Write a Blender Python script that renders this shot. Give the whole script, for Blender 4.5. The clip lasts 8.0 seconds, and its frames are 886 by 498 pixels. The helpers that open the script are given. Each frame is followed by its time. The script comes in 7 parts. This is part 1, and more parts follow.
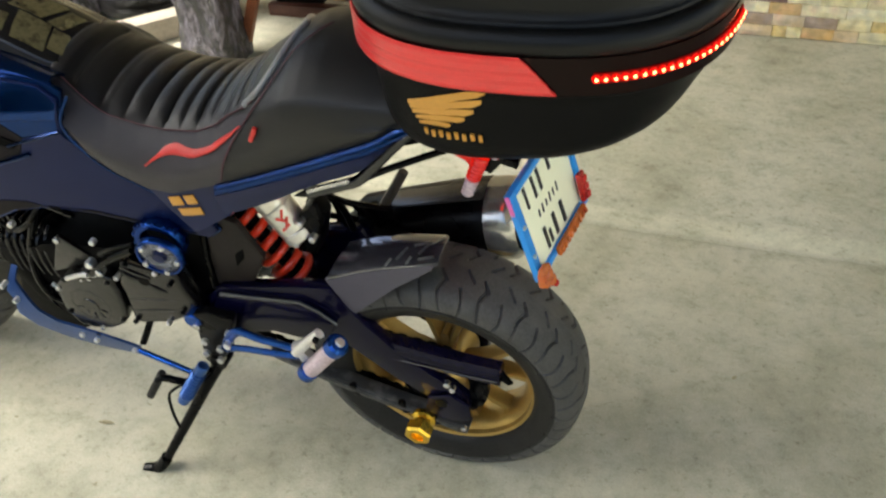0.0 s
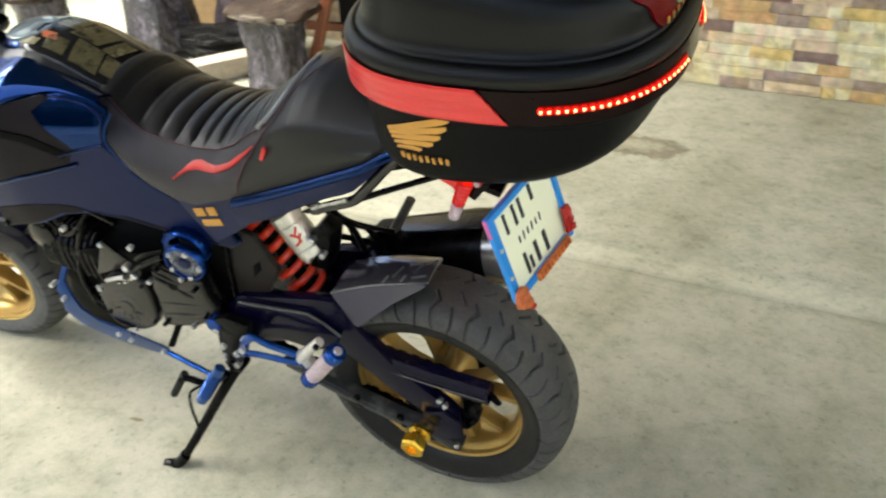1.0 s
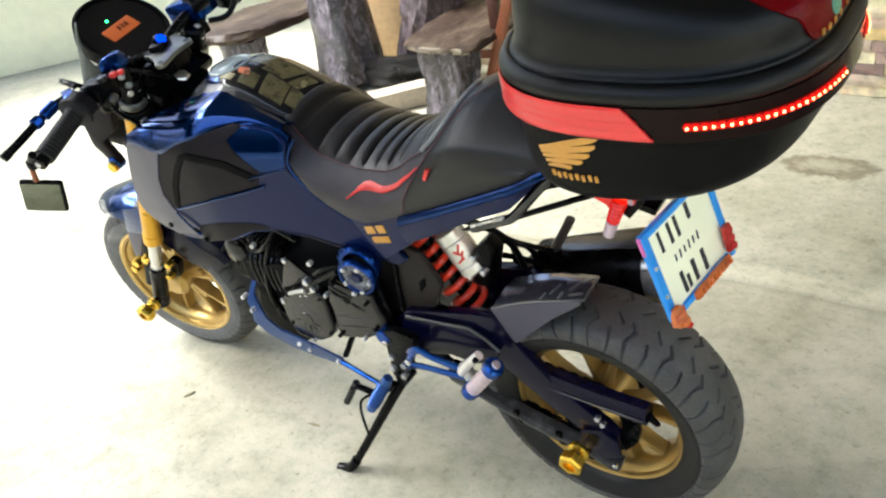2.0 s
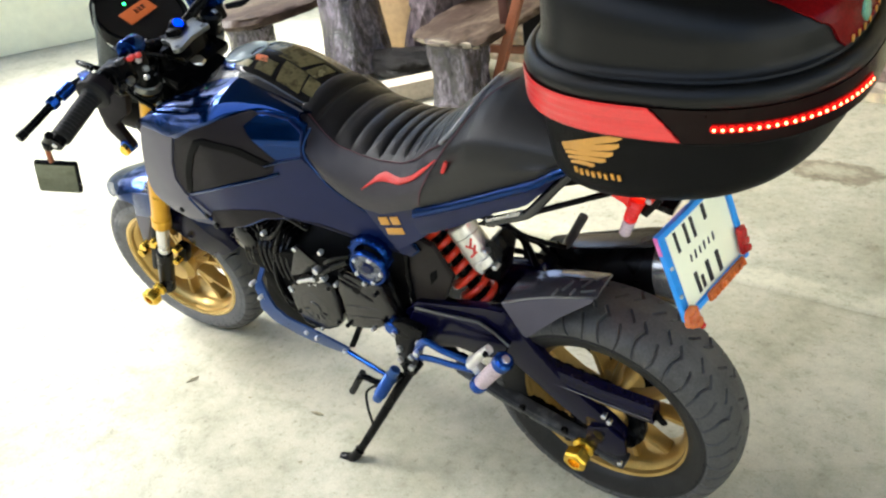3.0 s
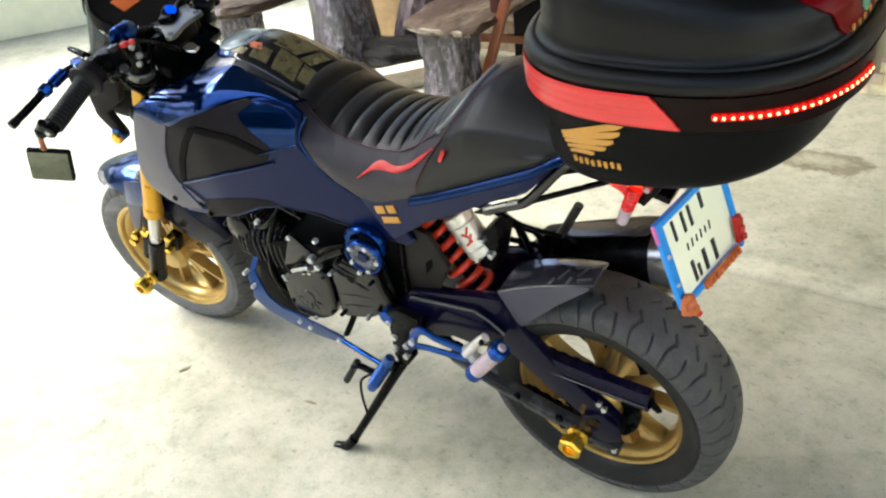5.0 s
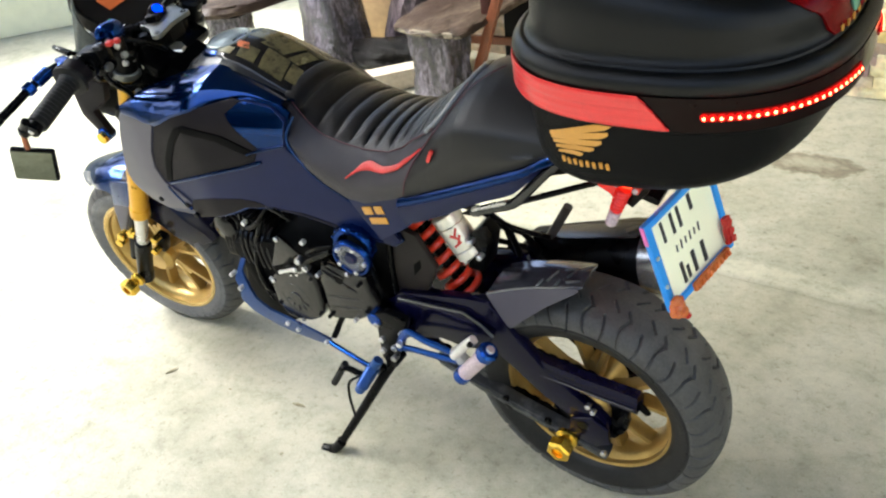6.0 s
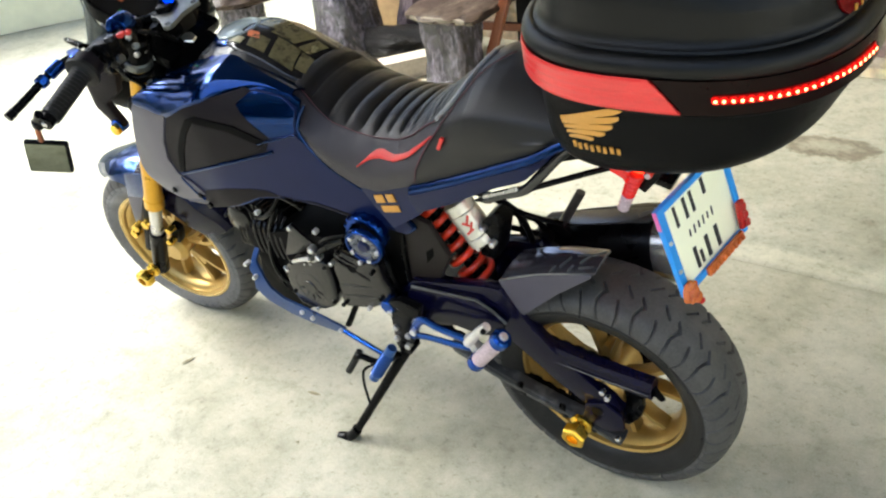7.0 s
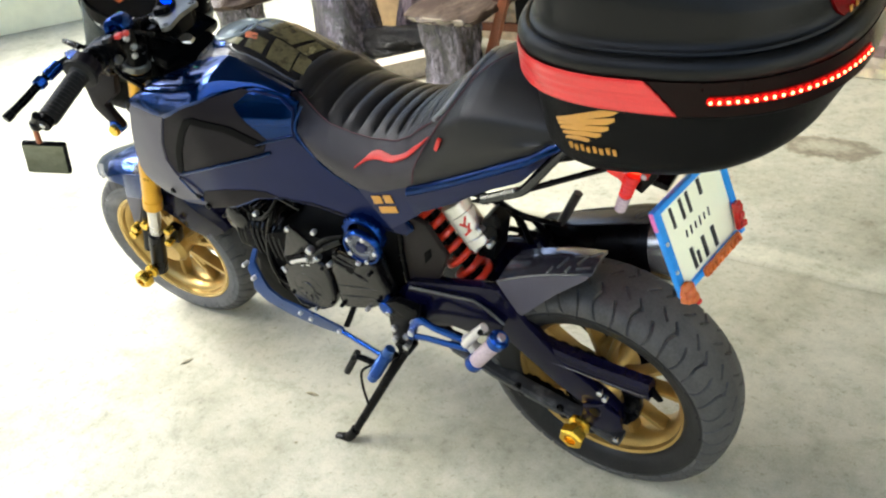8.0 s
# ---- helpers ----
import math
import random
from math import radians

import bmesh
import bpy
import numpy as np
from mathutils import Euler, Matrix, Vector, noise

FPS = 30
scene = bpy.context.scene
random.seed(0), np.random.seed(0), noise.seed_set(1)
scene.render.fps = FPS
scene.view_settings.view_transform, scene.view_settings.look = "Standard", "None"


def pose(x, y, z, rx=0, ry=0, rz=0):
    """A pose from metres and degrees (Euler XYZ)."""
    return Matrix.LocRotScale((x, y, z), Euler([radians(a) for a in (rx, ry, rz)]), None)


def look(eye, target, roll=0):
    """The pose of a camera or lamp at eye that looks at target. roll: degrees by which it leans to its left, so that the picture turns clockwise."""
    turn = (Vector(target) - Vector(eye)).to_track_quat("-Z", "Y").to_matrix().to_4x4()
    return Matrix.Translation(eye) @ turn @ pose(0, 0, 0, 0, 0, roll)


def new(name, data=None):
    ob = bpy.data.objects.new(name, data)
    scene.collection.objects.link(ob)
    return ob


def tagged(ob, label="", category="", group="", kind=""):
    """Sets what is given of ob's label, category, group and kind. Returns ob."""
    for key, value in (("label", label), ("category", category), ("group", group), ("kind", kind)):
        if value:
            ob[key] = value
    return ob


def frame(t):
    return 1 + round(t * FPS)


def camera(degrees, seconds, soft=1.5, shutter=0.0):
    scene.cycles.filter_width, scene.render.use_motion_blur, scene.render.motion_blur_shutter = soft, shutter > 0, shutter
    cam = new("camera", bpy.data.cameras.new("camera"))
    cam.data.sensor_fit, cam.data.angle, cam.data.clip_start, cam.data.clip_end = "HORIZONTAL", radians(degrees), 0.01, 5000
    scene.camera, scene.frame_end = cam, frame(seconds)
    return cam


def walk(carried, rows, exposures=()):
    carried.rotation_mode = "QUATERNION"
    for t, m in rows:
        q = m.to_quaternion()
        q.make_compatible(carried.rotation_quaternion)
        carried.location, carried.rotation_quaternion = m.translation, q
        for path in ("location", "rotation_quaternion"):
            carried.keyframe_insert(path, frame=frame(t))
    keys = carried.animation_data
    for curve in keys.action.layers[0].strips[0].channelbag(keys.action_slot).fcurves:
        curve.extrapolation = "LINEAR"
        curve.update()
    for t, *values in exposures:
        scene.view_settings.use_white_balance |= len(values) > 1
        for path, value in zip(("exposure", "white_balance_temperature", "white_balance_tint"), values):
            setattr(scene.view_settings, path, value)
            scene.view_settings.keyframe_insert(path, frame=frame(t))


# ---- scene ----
cam = camera(55.0, 8.0, soft=2.2, shutter=0.4)
# seconds, eye x y z, target x y z, roll
ROWS = [
    (0.0, -0.3547, 1.0496, 1.2822, -0.0091, 0.0674, 0.5039, -2.70),
    (0.5, -0.3967, 1.0881, 1.3091, -0.0245, 0.0811, 0.5759, -3.61),
    (1.0, -0.5084, 1.1058, 1.3005, -0.0077, 0.0464, 0.5345, -2.63),
    (1.5, -0.5643, 1.1224, 1.3119, 0.1253, 0.1391, 0.5925, -8.17),
    (2.0, -0.5616, 1.1260, 1.3078, 0.2044, 0.1884, 0.6047, -9.30),
    (2.2, -0.5530, 1.1195, 1.3053, 0.1965, 0.1779, 0.5901, -7.90),
    (3.5, -0.5337, 1.1648, 1.3176, 0.2232, 0.2240, 0.6090, -7.17),
    (4.0, -0.5255, 1.1678, 1.3137, 0.2136, 0.2125, 0.6057, -6.65),
    (4.5, -0.5248, 1.1609, 1.3150, 0.2130, 0.2218, 0.5843, -7.05),
    (6.0, -0.5240, 1.1480, 1.3064, 0.1995, 0.1963, 0.5779, -6.37),
    (6.5, -0.5282, 1.1365, 1.3041, 0.2099, 0.2020, 0.5679, -7.88),
    (7.0, -0.5279, 1.1451, 1.3039, 0.2121, 0.2168, 0.5618, -7.67),
    (7.5, -0.5316, 1.1437, 1.3065, 0.2041, 0.2091, 0.5680, -7.86),
    (8.0, -0.5325, 1.1426, 1.3047, 0.2083, 0.2145, 0.5632, -7.71),
]
EXPOSURES = [(0.0, 1.68, 6700, 5), (1.0, 1.83, 6550, 5), (2.0, 2.05, 6300, 7), (8.0, 2.01, 6300, 7)]
walk(cam, [(t, look((a, b, c), (d, e, f), r)) for t, a, b, c, d, e, f, r in ROWS], EXPOSURES)

# ---------------------------------------------------------------- light
world = bpy.data.worlds.new("sky")
scene.world = world
world.use_nodes = True
wn = world.node_tree.nodes
sky = wn.new("ShaderNodeTexSky")
sky.sky_type, sky.sun_disc = "NISHITA", False
sky.sun_elevation, sky.sun_rotation = radians(49), radians(70)
sky.air_density, sky.dust_density = 1.0, 3.0
wn["Background"].inputs["Strength"].default_value = 0.15
world.node_tree.links.new(sky.outputs["Color"], wn["Background"].inputs["Color"])
sun = bpy.data.lights.new("sun", "SUN")
sun.energy, sun.angle, sun.color = 4.0, radians(38), (1.0, 0.98, 0.95)
sun_ob = new("sun", sun)
sun_ob.matrix_world = look((7, 2.6, 8.6), (0, 0, 0))


# ---------------------------------------------------------------- materials
def mat(name, color, rough=0.5, metal=0.0, scale=40.0, vary=0.12, bump=0.0, bump_scale=None, coat=0.0,
        rough_vary=0.1, emit=None, power=0.0, wear=0.0, wear_color=(0.4, 0.38, 0.34), wear_scale=8.0, spec=0.5):
    """A surface with fine and broad variation of colour and gloss, and a fine relief."""
    m = bpy.data.materials.new(name)
    m.use_nodes = True
    n, ln = m.node_tree.nodes, m.node_tree.links
    b = n["Principled BSDF"]
    tc = n.new("ShaderNodeTexCoord")
    fine, broad = n.new("ShaderNodeTexNoise"), n.new("ShaderNodeTexNoise")
    fine.inputs["Scale"].default_value, fine.inputs["Detail"].default_value = scale * 6, 4
    broad.inputs["Scale"].default_value, broad.inputs["Detail"].default_value = scale * 0.35, 5
    for t in (fine, broad):
        ln.new(tc.outputs["Object"], t.inputs["Vector"])
    add = n.new("ShaderNodeMath")
    add.operation = "ADD"
    ln.new(fine.outputs["Fac"], add.inputs[0]), ln.new(broad.outputs["Fac"], add.inputs[1])
    ramp = n.new("ShaderNodeMapRange")
    ramp.inputs["From Min"].default_value, ramp.inputs["From Max"].default_value = 0.7, 1.3
    ramp.inputs["To Min"].default_value, ramp.inputs["To Max"].default_value = 1 - vary, 1 + vary
    ln.new(add.outputs[0], ramp.inputs["Value"])
    mul = n.new("ShaderNodeVectorMath")
    mul.operation = "SCALE"
    mul.inputs[0].default_value = color
    ln.new(ramp.outputs[0], mul.inputs["Scale"])
    out = mul.outputs[0]
    if wear:
        wn_ = n.new("ShaderNodeTexNoise")
        wn_.inputs["Scale"].default_value, wn_.inputs["Detail"].default_value = wear_scale, 8
        ln.new(tc.outputs["Object"], wn_.inputs["Vector"])
        wr = n.new("ShaderNodeMapRange")
        wr.inputs["From Min"].default_value, wr.inputs["From Max"].default_value = 0.52, 0.72
        wr.inputs["To Max"].default_value = wear
        ln.new(wn_.outputs["Fac"], wr.inputs["Value"])
        mx = n.new("ShaderNodeMix")
        mx.data_type = "RGBA"
        mx.inputs["B"].default_value = (*wear_color, 1)
        for s_ in mx.inputs:
            if s_.name == "A" and s_.type == "RGBA":
                ln.new(out, s_)
            if s_.name == "B" and s_.type == "RGBA":
                s_.default_value = (*wear_color, 1)
        ln.new(wr.outputs[0], mx.inputs["Factor"])
        out = [o for o in mx.outputs if o.type == "RGBA"][0]
    ln.new(out, b.inputs["Base Color"])
    rr = n.new("ShaderNodeMapRange")
    rr.inputs["From Min"].default_value, rr.inputs["From Max"].default_value = 0.3, 0.7
    rr.inputs["To Min"].default_value, rr.inputs["To Max"].default_value = max(0.02, rough * (1 - rough_vary)), min(1, rough * (1 + rough_vary))
    ln.new(broad.outputs["Fac"], rr.inputs["Value"]), ln.new(rr.outputs[0], b.inputs["Roughness"])
    b.inputs["Metallic"].default_value = metal
    b.inputs["Specular IOR Level"].default_value = spec
    b.inputs["Coat Weight"].default_value, b.inputs["Coat Roughness"].default_value = coat, 0.04
    if bump:
        bn, bp = n.new("ShaderNodeTexNoise"), n.new("ShaderNodeBump")
        bn.inputs["Scale"].default_value, bn.inputs["Detail"].default_value = bump_scale or scale * 8, 3
        ln.new(tc.outputs["Object"], bn.inputs["Vector"]), ln.new(bn.outputs["Fac"], bp.inputs["Height"])
        bp.inputs["Strength"].default_value, bp.inputs["Distance"].default_value = bump, 0.004
        ln.new(bp.outputs["Normal"], b.inputs["Normal"])
    if emit:
        b.inputs["Emission Color"].default_value, b.inputs["Emission Strength"].default_value = (*emit, 1), power
    return m


BLUE = mat("blue_metallic_paint", (0.0005, 0.021, 0.105), 0.10, 0.85, 60, 0.15, coat=0.25, spec=0.2)
DIGIT = mat("dim_display_digit", (0.09, 0.02, 0.008), 0.3)
VISOR = mat("smoky_clear_plastic", (0.10, 0.11, 0.10), 0.12, 0.0, 40, 0.3, coat=0.3)
PLATEALU = mat("brushed_grey_alloy", (0.15, 0.155, 0.145), 0.36, 0.8, 90, 0.25, bump=0.1)
PEGBLUE = mat("worn_blue_metal", (0.030, 0.085, 0.27), 0.30, 0.75, 60, 0.25, wear=0.5, wear_color=(0.12, 0.18, 0.34), wear_scale=50)
GUNMETAL = mat("gunmetal_tube_paint", (0.012, 0.012, 0.013), 0.24, 0.0, 60, 0.3, spec=0.6)
# matt black that also carries the shade of recesses and gaps
SHADEBLACK = mat("matt_black_with_recess_shade", (0.0016, 0.0016, 0.0018), 0.6, 0.0, 60, 0.3, spec=0.05)
DRYLEAF = mat("dry_leaf", (0.24, 0.21, 0.12), 0.7, 0.0, 60, 0.3)
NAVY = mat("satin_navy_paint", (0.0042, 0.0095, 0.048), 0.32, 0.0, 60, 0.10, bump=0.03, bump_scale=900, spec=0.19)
# the same satin navy, greyed by a light sheen put into its colour
NAVYSHEEN = mat("satin_navy_sheen", (0.066, 0.061, 0.082), 0.42, 0.0, 60, 0.10, bump=0.03, bump_scale=900, spec=0.40)
NAVYDARK = mat("dark_navy_plastic", (0.0085, 0.0065, 0.0085), 0.5, 0.0, 60, 0.12, bump=0.1, bump_scale=900, spec=0.10)
ARMBLUE = mat("navy_swingarm_paint", (0.0024, 0.0022, 0.014), 0.20, 0.0, 50, 0.2, wear=0.2, wear_color=(0.007, 0.007, 0.016), wear_scale=14, spec=0.19)
HUBBLUE = mat("deep_blue_anodised_metal", (0.004, 0.036, 0.20), 0.22, 0.9, 60, 0.3, wear=0.4, wear_color=(0.02, 0.08, 0.30), wear_scale=30)
BELLY = mat("satin_blue_metal", (0.010, 0.045, 0.17), 0.30, 0.6, 60, 0.2, wear=0.3, wear_color=(0.06, 0.08, 0.13), wear_scale=20)
ANOBLUE = mat("blue_anodised_metal", (0.008, 0.062, 0.32), 0.22, 0.9, 60, 0.25, wear=0.4, wear_color=(0.05, 0.14, 0.42), wear_scale=30)
CASEBLACK = mat("black_case_plastic", (0.0032, 0.0032, 0.0034), 0.42, 0.0, 60, 0.2, bump=0.2, bump_scale=1100, spec=0.07)
CASELID = mat("black_lid_plastic", (0.0036, 0.0038, 0.0038), 0.34, 0.0, 60, 0.2, bump=0.15, bump_scale=1100, spec=0.22)
BLACK = mat("black_painted_metal", (0.0020, 0.0020, 0.0023), 0.28, 0.0, 60, 0.3, wear=0.2, wear_color=(0.008, 0.008, 0.008), wear_scale=30, spec=0.10)
ENGINE = mat("black_engine_paint", (0.0055, 0.0050, 0.0052), 0.20, 0.0, 50, 0.45, bump=0.14, bump_scale=60, wear=0.35, wear_color=(0.018, 0.0165, 0.0165), wear_scale=40, spec=0.38)
LEATHER = mat("black_vinyl", (0.0062, 0.0060, 0.0068), 0.38, 0.0, 60, 0.2, bump=0.2, bump_scale=600, spec=0.36)
GREYVINYL = mat("grainy_grey_vinyl", (0.026, 0.022, 0.0275), 0.46, 0.0, 60, 0.2, bump=0.3, bump_scale=700, spec=0.40)
FOLDGLEAM = mat("fold_gleam_vinyl", (0.20, 0.20, 0.195), 0.30, 0.0, 60, 0.2, spec=0.6)
RUBBER = mat("tyre_rubber", (0.058, 0.057, 0.055), 0.55, 0.0, 40, 0.3, bump=0.15, bump_scale=400, wear=0.6, wear_color=(0.125, 0.12, 0.112), wear_scale=9, spec=0.3)
# cleaner than the tread, and darkened further by shade put in the colour
SIDEWALL = mat("clean_shaded_sidewall_rubber", (0.013, 0.0128, 0.0125), 0.5, 0.0, 40, 0.3, bump=0.15, bump_scale=300, wear=0.4, wear_color=(0.035, 0.033, 0.030), wear_scale=14, spec=0.25)
# the pale grey holds low light on the front sidewall as well as dust
RUBBERDUSTLIT = mat("dusty_lit_tyre_rubber", (0.13, 0.13, 0.132), 0.65, 0.0, 40, 0.3, bump=0.15, bump_scale=400, wear=0.8, wear_color=(0.30, 0.298, 0.295), wear_scale=9, spec=0.25)
SCUFFED = mat("scuffed_dark_grey", (0.026, 0.026, 0.027), 0.4, 0.0, 60, 0.4, wear=0.8, wear_color=(0.11, 0.11, 0.105), wear_scale=40)
GRIPRUB = mat("grip_rubber", (0.007, 0.007, 0.0075), 0.6, 0.0, 40, 0.2, bump=0.3, bump_scale=500, spec=0.3)
GOLDWHEEL = mat("gold_wheel_paint", (0.46, 0.31, 0.10), 0.34, 0.75, 50, 0.12, wear=0.3, wear_color=(0.25, 0.17, 0.07), wear_scale=18)
RIMLIP = mat("polished_gold_lip", (0.60, 0.42, 0.16), 0.24, 0.85, 50, 0.12, wear=0.3, wear_color=(0.36, 0.25, 0.11), wear_scale=24)
GOLD = mat("gold_anodised_metal", (0.75, 0.48, 0.06), 0.22, 0.95, 50, 0.15)
FORKGOLD = mat("fork_gold", (0.66, 0.35, 0.025), 0.3, 0.6, 50, 0.1)
STEEL = mat("bright_steel", (0.62, 0.61, 0.60), 0.28, 0.9, 60, 0.15)
ALU = mat("cast_aluminium", (0.68, 0.67, 0.65), 0.34, 0.7, 60, 0.2, bump=0.1)
RED = mat("red_reflector_plastic", (0.72, 0.03, 0.03), 0.32, 0.0, 40, 0.06, coat=0.2)
REDDARK = mat("smoked_red_lens", (0.006, 0.0012, 0.001), 0.14, 0.0, 40, 0.1, spec=0.10)
REDGLOSS = mat("red_gloss_lens", (0.11, 0.0022, 0.003), 0.12, 0.0, 40, 0.3, spec=0.07)
REDVINYL = mat("red_vinyl", (0.62, 0.035, 0.03), 0.42, 0.0, 60, 0.08, bump=0.2, bump_scale=700)
REDTHREAD = mat("dull_red_thread", (0.07, 0.018, 0.026), 0.7, 0.0, 60, 0.2)
SPRING = mat("red_spring_paint", (0.80, 0.045, 0.015), 0.3, 0.0, 60, 0.1, coat=0.4)
REDMETAL = mat("red_anodised_bracket", (0.60, 0.03, 0.015), 0.35, 0.3, 60, 0.15)
WHITEPLATE = mat("cream_plate", (0.95, 0.95, 0.72), 0.4, 0.0, 60, 0.02)
PLATEBLUE = mat("blue_plate_border", (0.015, 0.26, 0.75), 0.4, 0.0, 60, 0.08)
INK = mat("black_print", (0.015, 0.015, 0.015), 0.5, 0.0, 60, 0.1)
ORANGE = mat("amber_reflector", (0.55, 0.12, 0.02), 0.25, 0.0, 160, 0.4, coat=0.4, bump=0.3, bump_scale=300, wear=0.7, wear_color=(0.45, 0.03, 0.01), wear_scale=60)
DECALGOLD = mat("gold_decal", (0.56, 0.27, 0.040), 0.4, 0.0, 60, 0.1)
DECALOLIVE = mat("olive_metal_sticker", (0.19, 0.165, 0.085), 0.25, 0.5, 30, 0.35, wear=0.9, wear_color=(0.010, 0.009, 0.008), wear_scale=60)
DECALORANGE = mat("orange_sticker", (0.62, 0.14, 0.03), 0.4, 0.0, 60, 0.1)
TANKGREY = mat("dark_grey_satin_paint", (0.026, 0.027, 0.030), 0.26, 0.3, 60, 0.12, bump=0.05, bump_scale=900)
COPPER = mat("coppery_metal", (0.30, 0.11, 0.06), 0.35, 0.8, 60, 0.2)
LEAF = mat("dark_green_leaf", (0.045, 0.085, 0.022), 0.5, 0.0, 6, 0.4)
TRUNKBARK = mat("brown_tree_bark", (0.10, 0.07, 0.045), 0.8, 0.0, 20, 0.3, bump=0.4, bump_scale=60)
CONSOLE = mat("black_gloss_console", (0.008, 0.008, 0.009), 0.14, 0.0, 50, 0.2, coat=0.3, spec=0.25)
CARBON = mat("dark_grey_metallic_paint", (0.15, 0.15, 0.175), 0.15, 0.85, 40, 0.2, coat=0.3)
GLASS_M = mat("mirror_glass", (0.115, 0.125, 0.100), 0.05, 1.0, 20, 0.05)
MILKY = mat("pinkish_clear_plastic", (0.46, 0.36, 0.39), 0.2, 0.0, 60, 0.3)
LED = mat("lit_red_led", (0.8, 0.1, 0.06), 0.3, emit=(1.0, 0.10, 0.035), power=7.0)
# both emit to paint the halo round the leds; only the leds are lamps
LEDHALO = mat("red_led_halo", (0.12, 0.003, 0.002), 0.3, spec=0.1, emit=(1.0, 0.004, 0.002), power=0.32)
LEDGLOWBAND = mat("dim_red_led_halo", (0.10, 0.003, 0.002), 0.3, spec=0.1, emit=(1.0, 0.003, 0.002), power=0.04)
INDRED = mat("red_indicator_plastic", (0.50, 0.018, 0.014), 0.22, 0.0, 60, 0.3, coat=0.3)
LCD = mat("amber_display", (0.25, 0.06, 0.02), 0.3, emit=(0.9, 0.20, 0.05), power=0.075)
LEDGREEN = mat("lit_green_lamp", (0.02, 0.5, 0.1), 0.3, emit=(0.05, 1.0, 0.2), power=1.6)
LEDBLUE = mat("lit_blue_lamp", (0.0, 0.01, 0.25), 0.4, emit=(0.0, 0.035, 1.0), power=0.75, spec=0.1)
LAMPGLOW = mat("red_plastic_with_lamp_glow", (0.55, 0.012, 0.008), 0.25, 0.0, 60, 0.3, emit=(1.0, 0.012, 0.008), power=0.05)
TAILRED = mat("lit_tail_lamp", (0.6, 0.02, 0.01), 0.3, emit=(1.0, 0.045, 0.012), power=1.2)
PLASTER = mat("tan_plaster", (0.52, 0.36, 0.19), 0.8, 0.0, 6, 0.15, bump=0.15, bump_scale=60)
PALEPLASTER = mat("pale_grey_plaster", (0.46, 0.47, 0.42), 0.8, 0.0, 6, 0.15, bump=0.15, bump_scale=60)
GREYPLASTER = mat("grey_green_plaster", (0.30, 0.32, 0.28), 0.8, 0.0, 6, 0.15, bump=0.15, bump_scale=60)
WALLPAINT = mat("pale_green_wall_paint", (0.90, 0.90, 0.68), 0.8, 0.0, 3, 0.06, bump=0.1, bump_scale=40, wear=0.3, wear_color=(0.66, 0.66, 0.48), wear_scale=2.5)
REDWOOD = mat("red_brown_wood", (0.17, 0.050, 0.018), 0.45, 0.0, 20, 0.3, bump=0.15)
DARKWOOD = mat("dark_brown_wood", (0.055, 0.017, 0.010), 0.45, 0.0, 20, 0.3, bump=0.15)
CREAM = mat("cream_cement", (0.46, 0.40, 0.31), 0.8, 0.0, 10, 0.15, bump=0.2)
MORTAR = mat("mortar", (0.74, 0.66, 0.50), 0.9, 0.0, 20, 0.15, bump=0.3, bump_scale=200)
ROOFMAT = mat("brown_roof_sheet", (0.075, 0.062, 0.048), 0.6, 0.0, 4, 0.1)


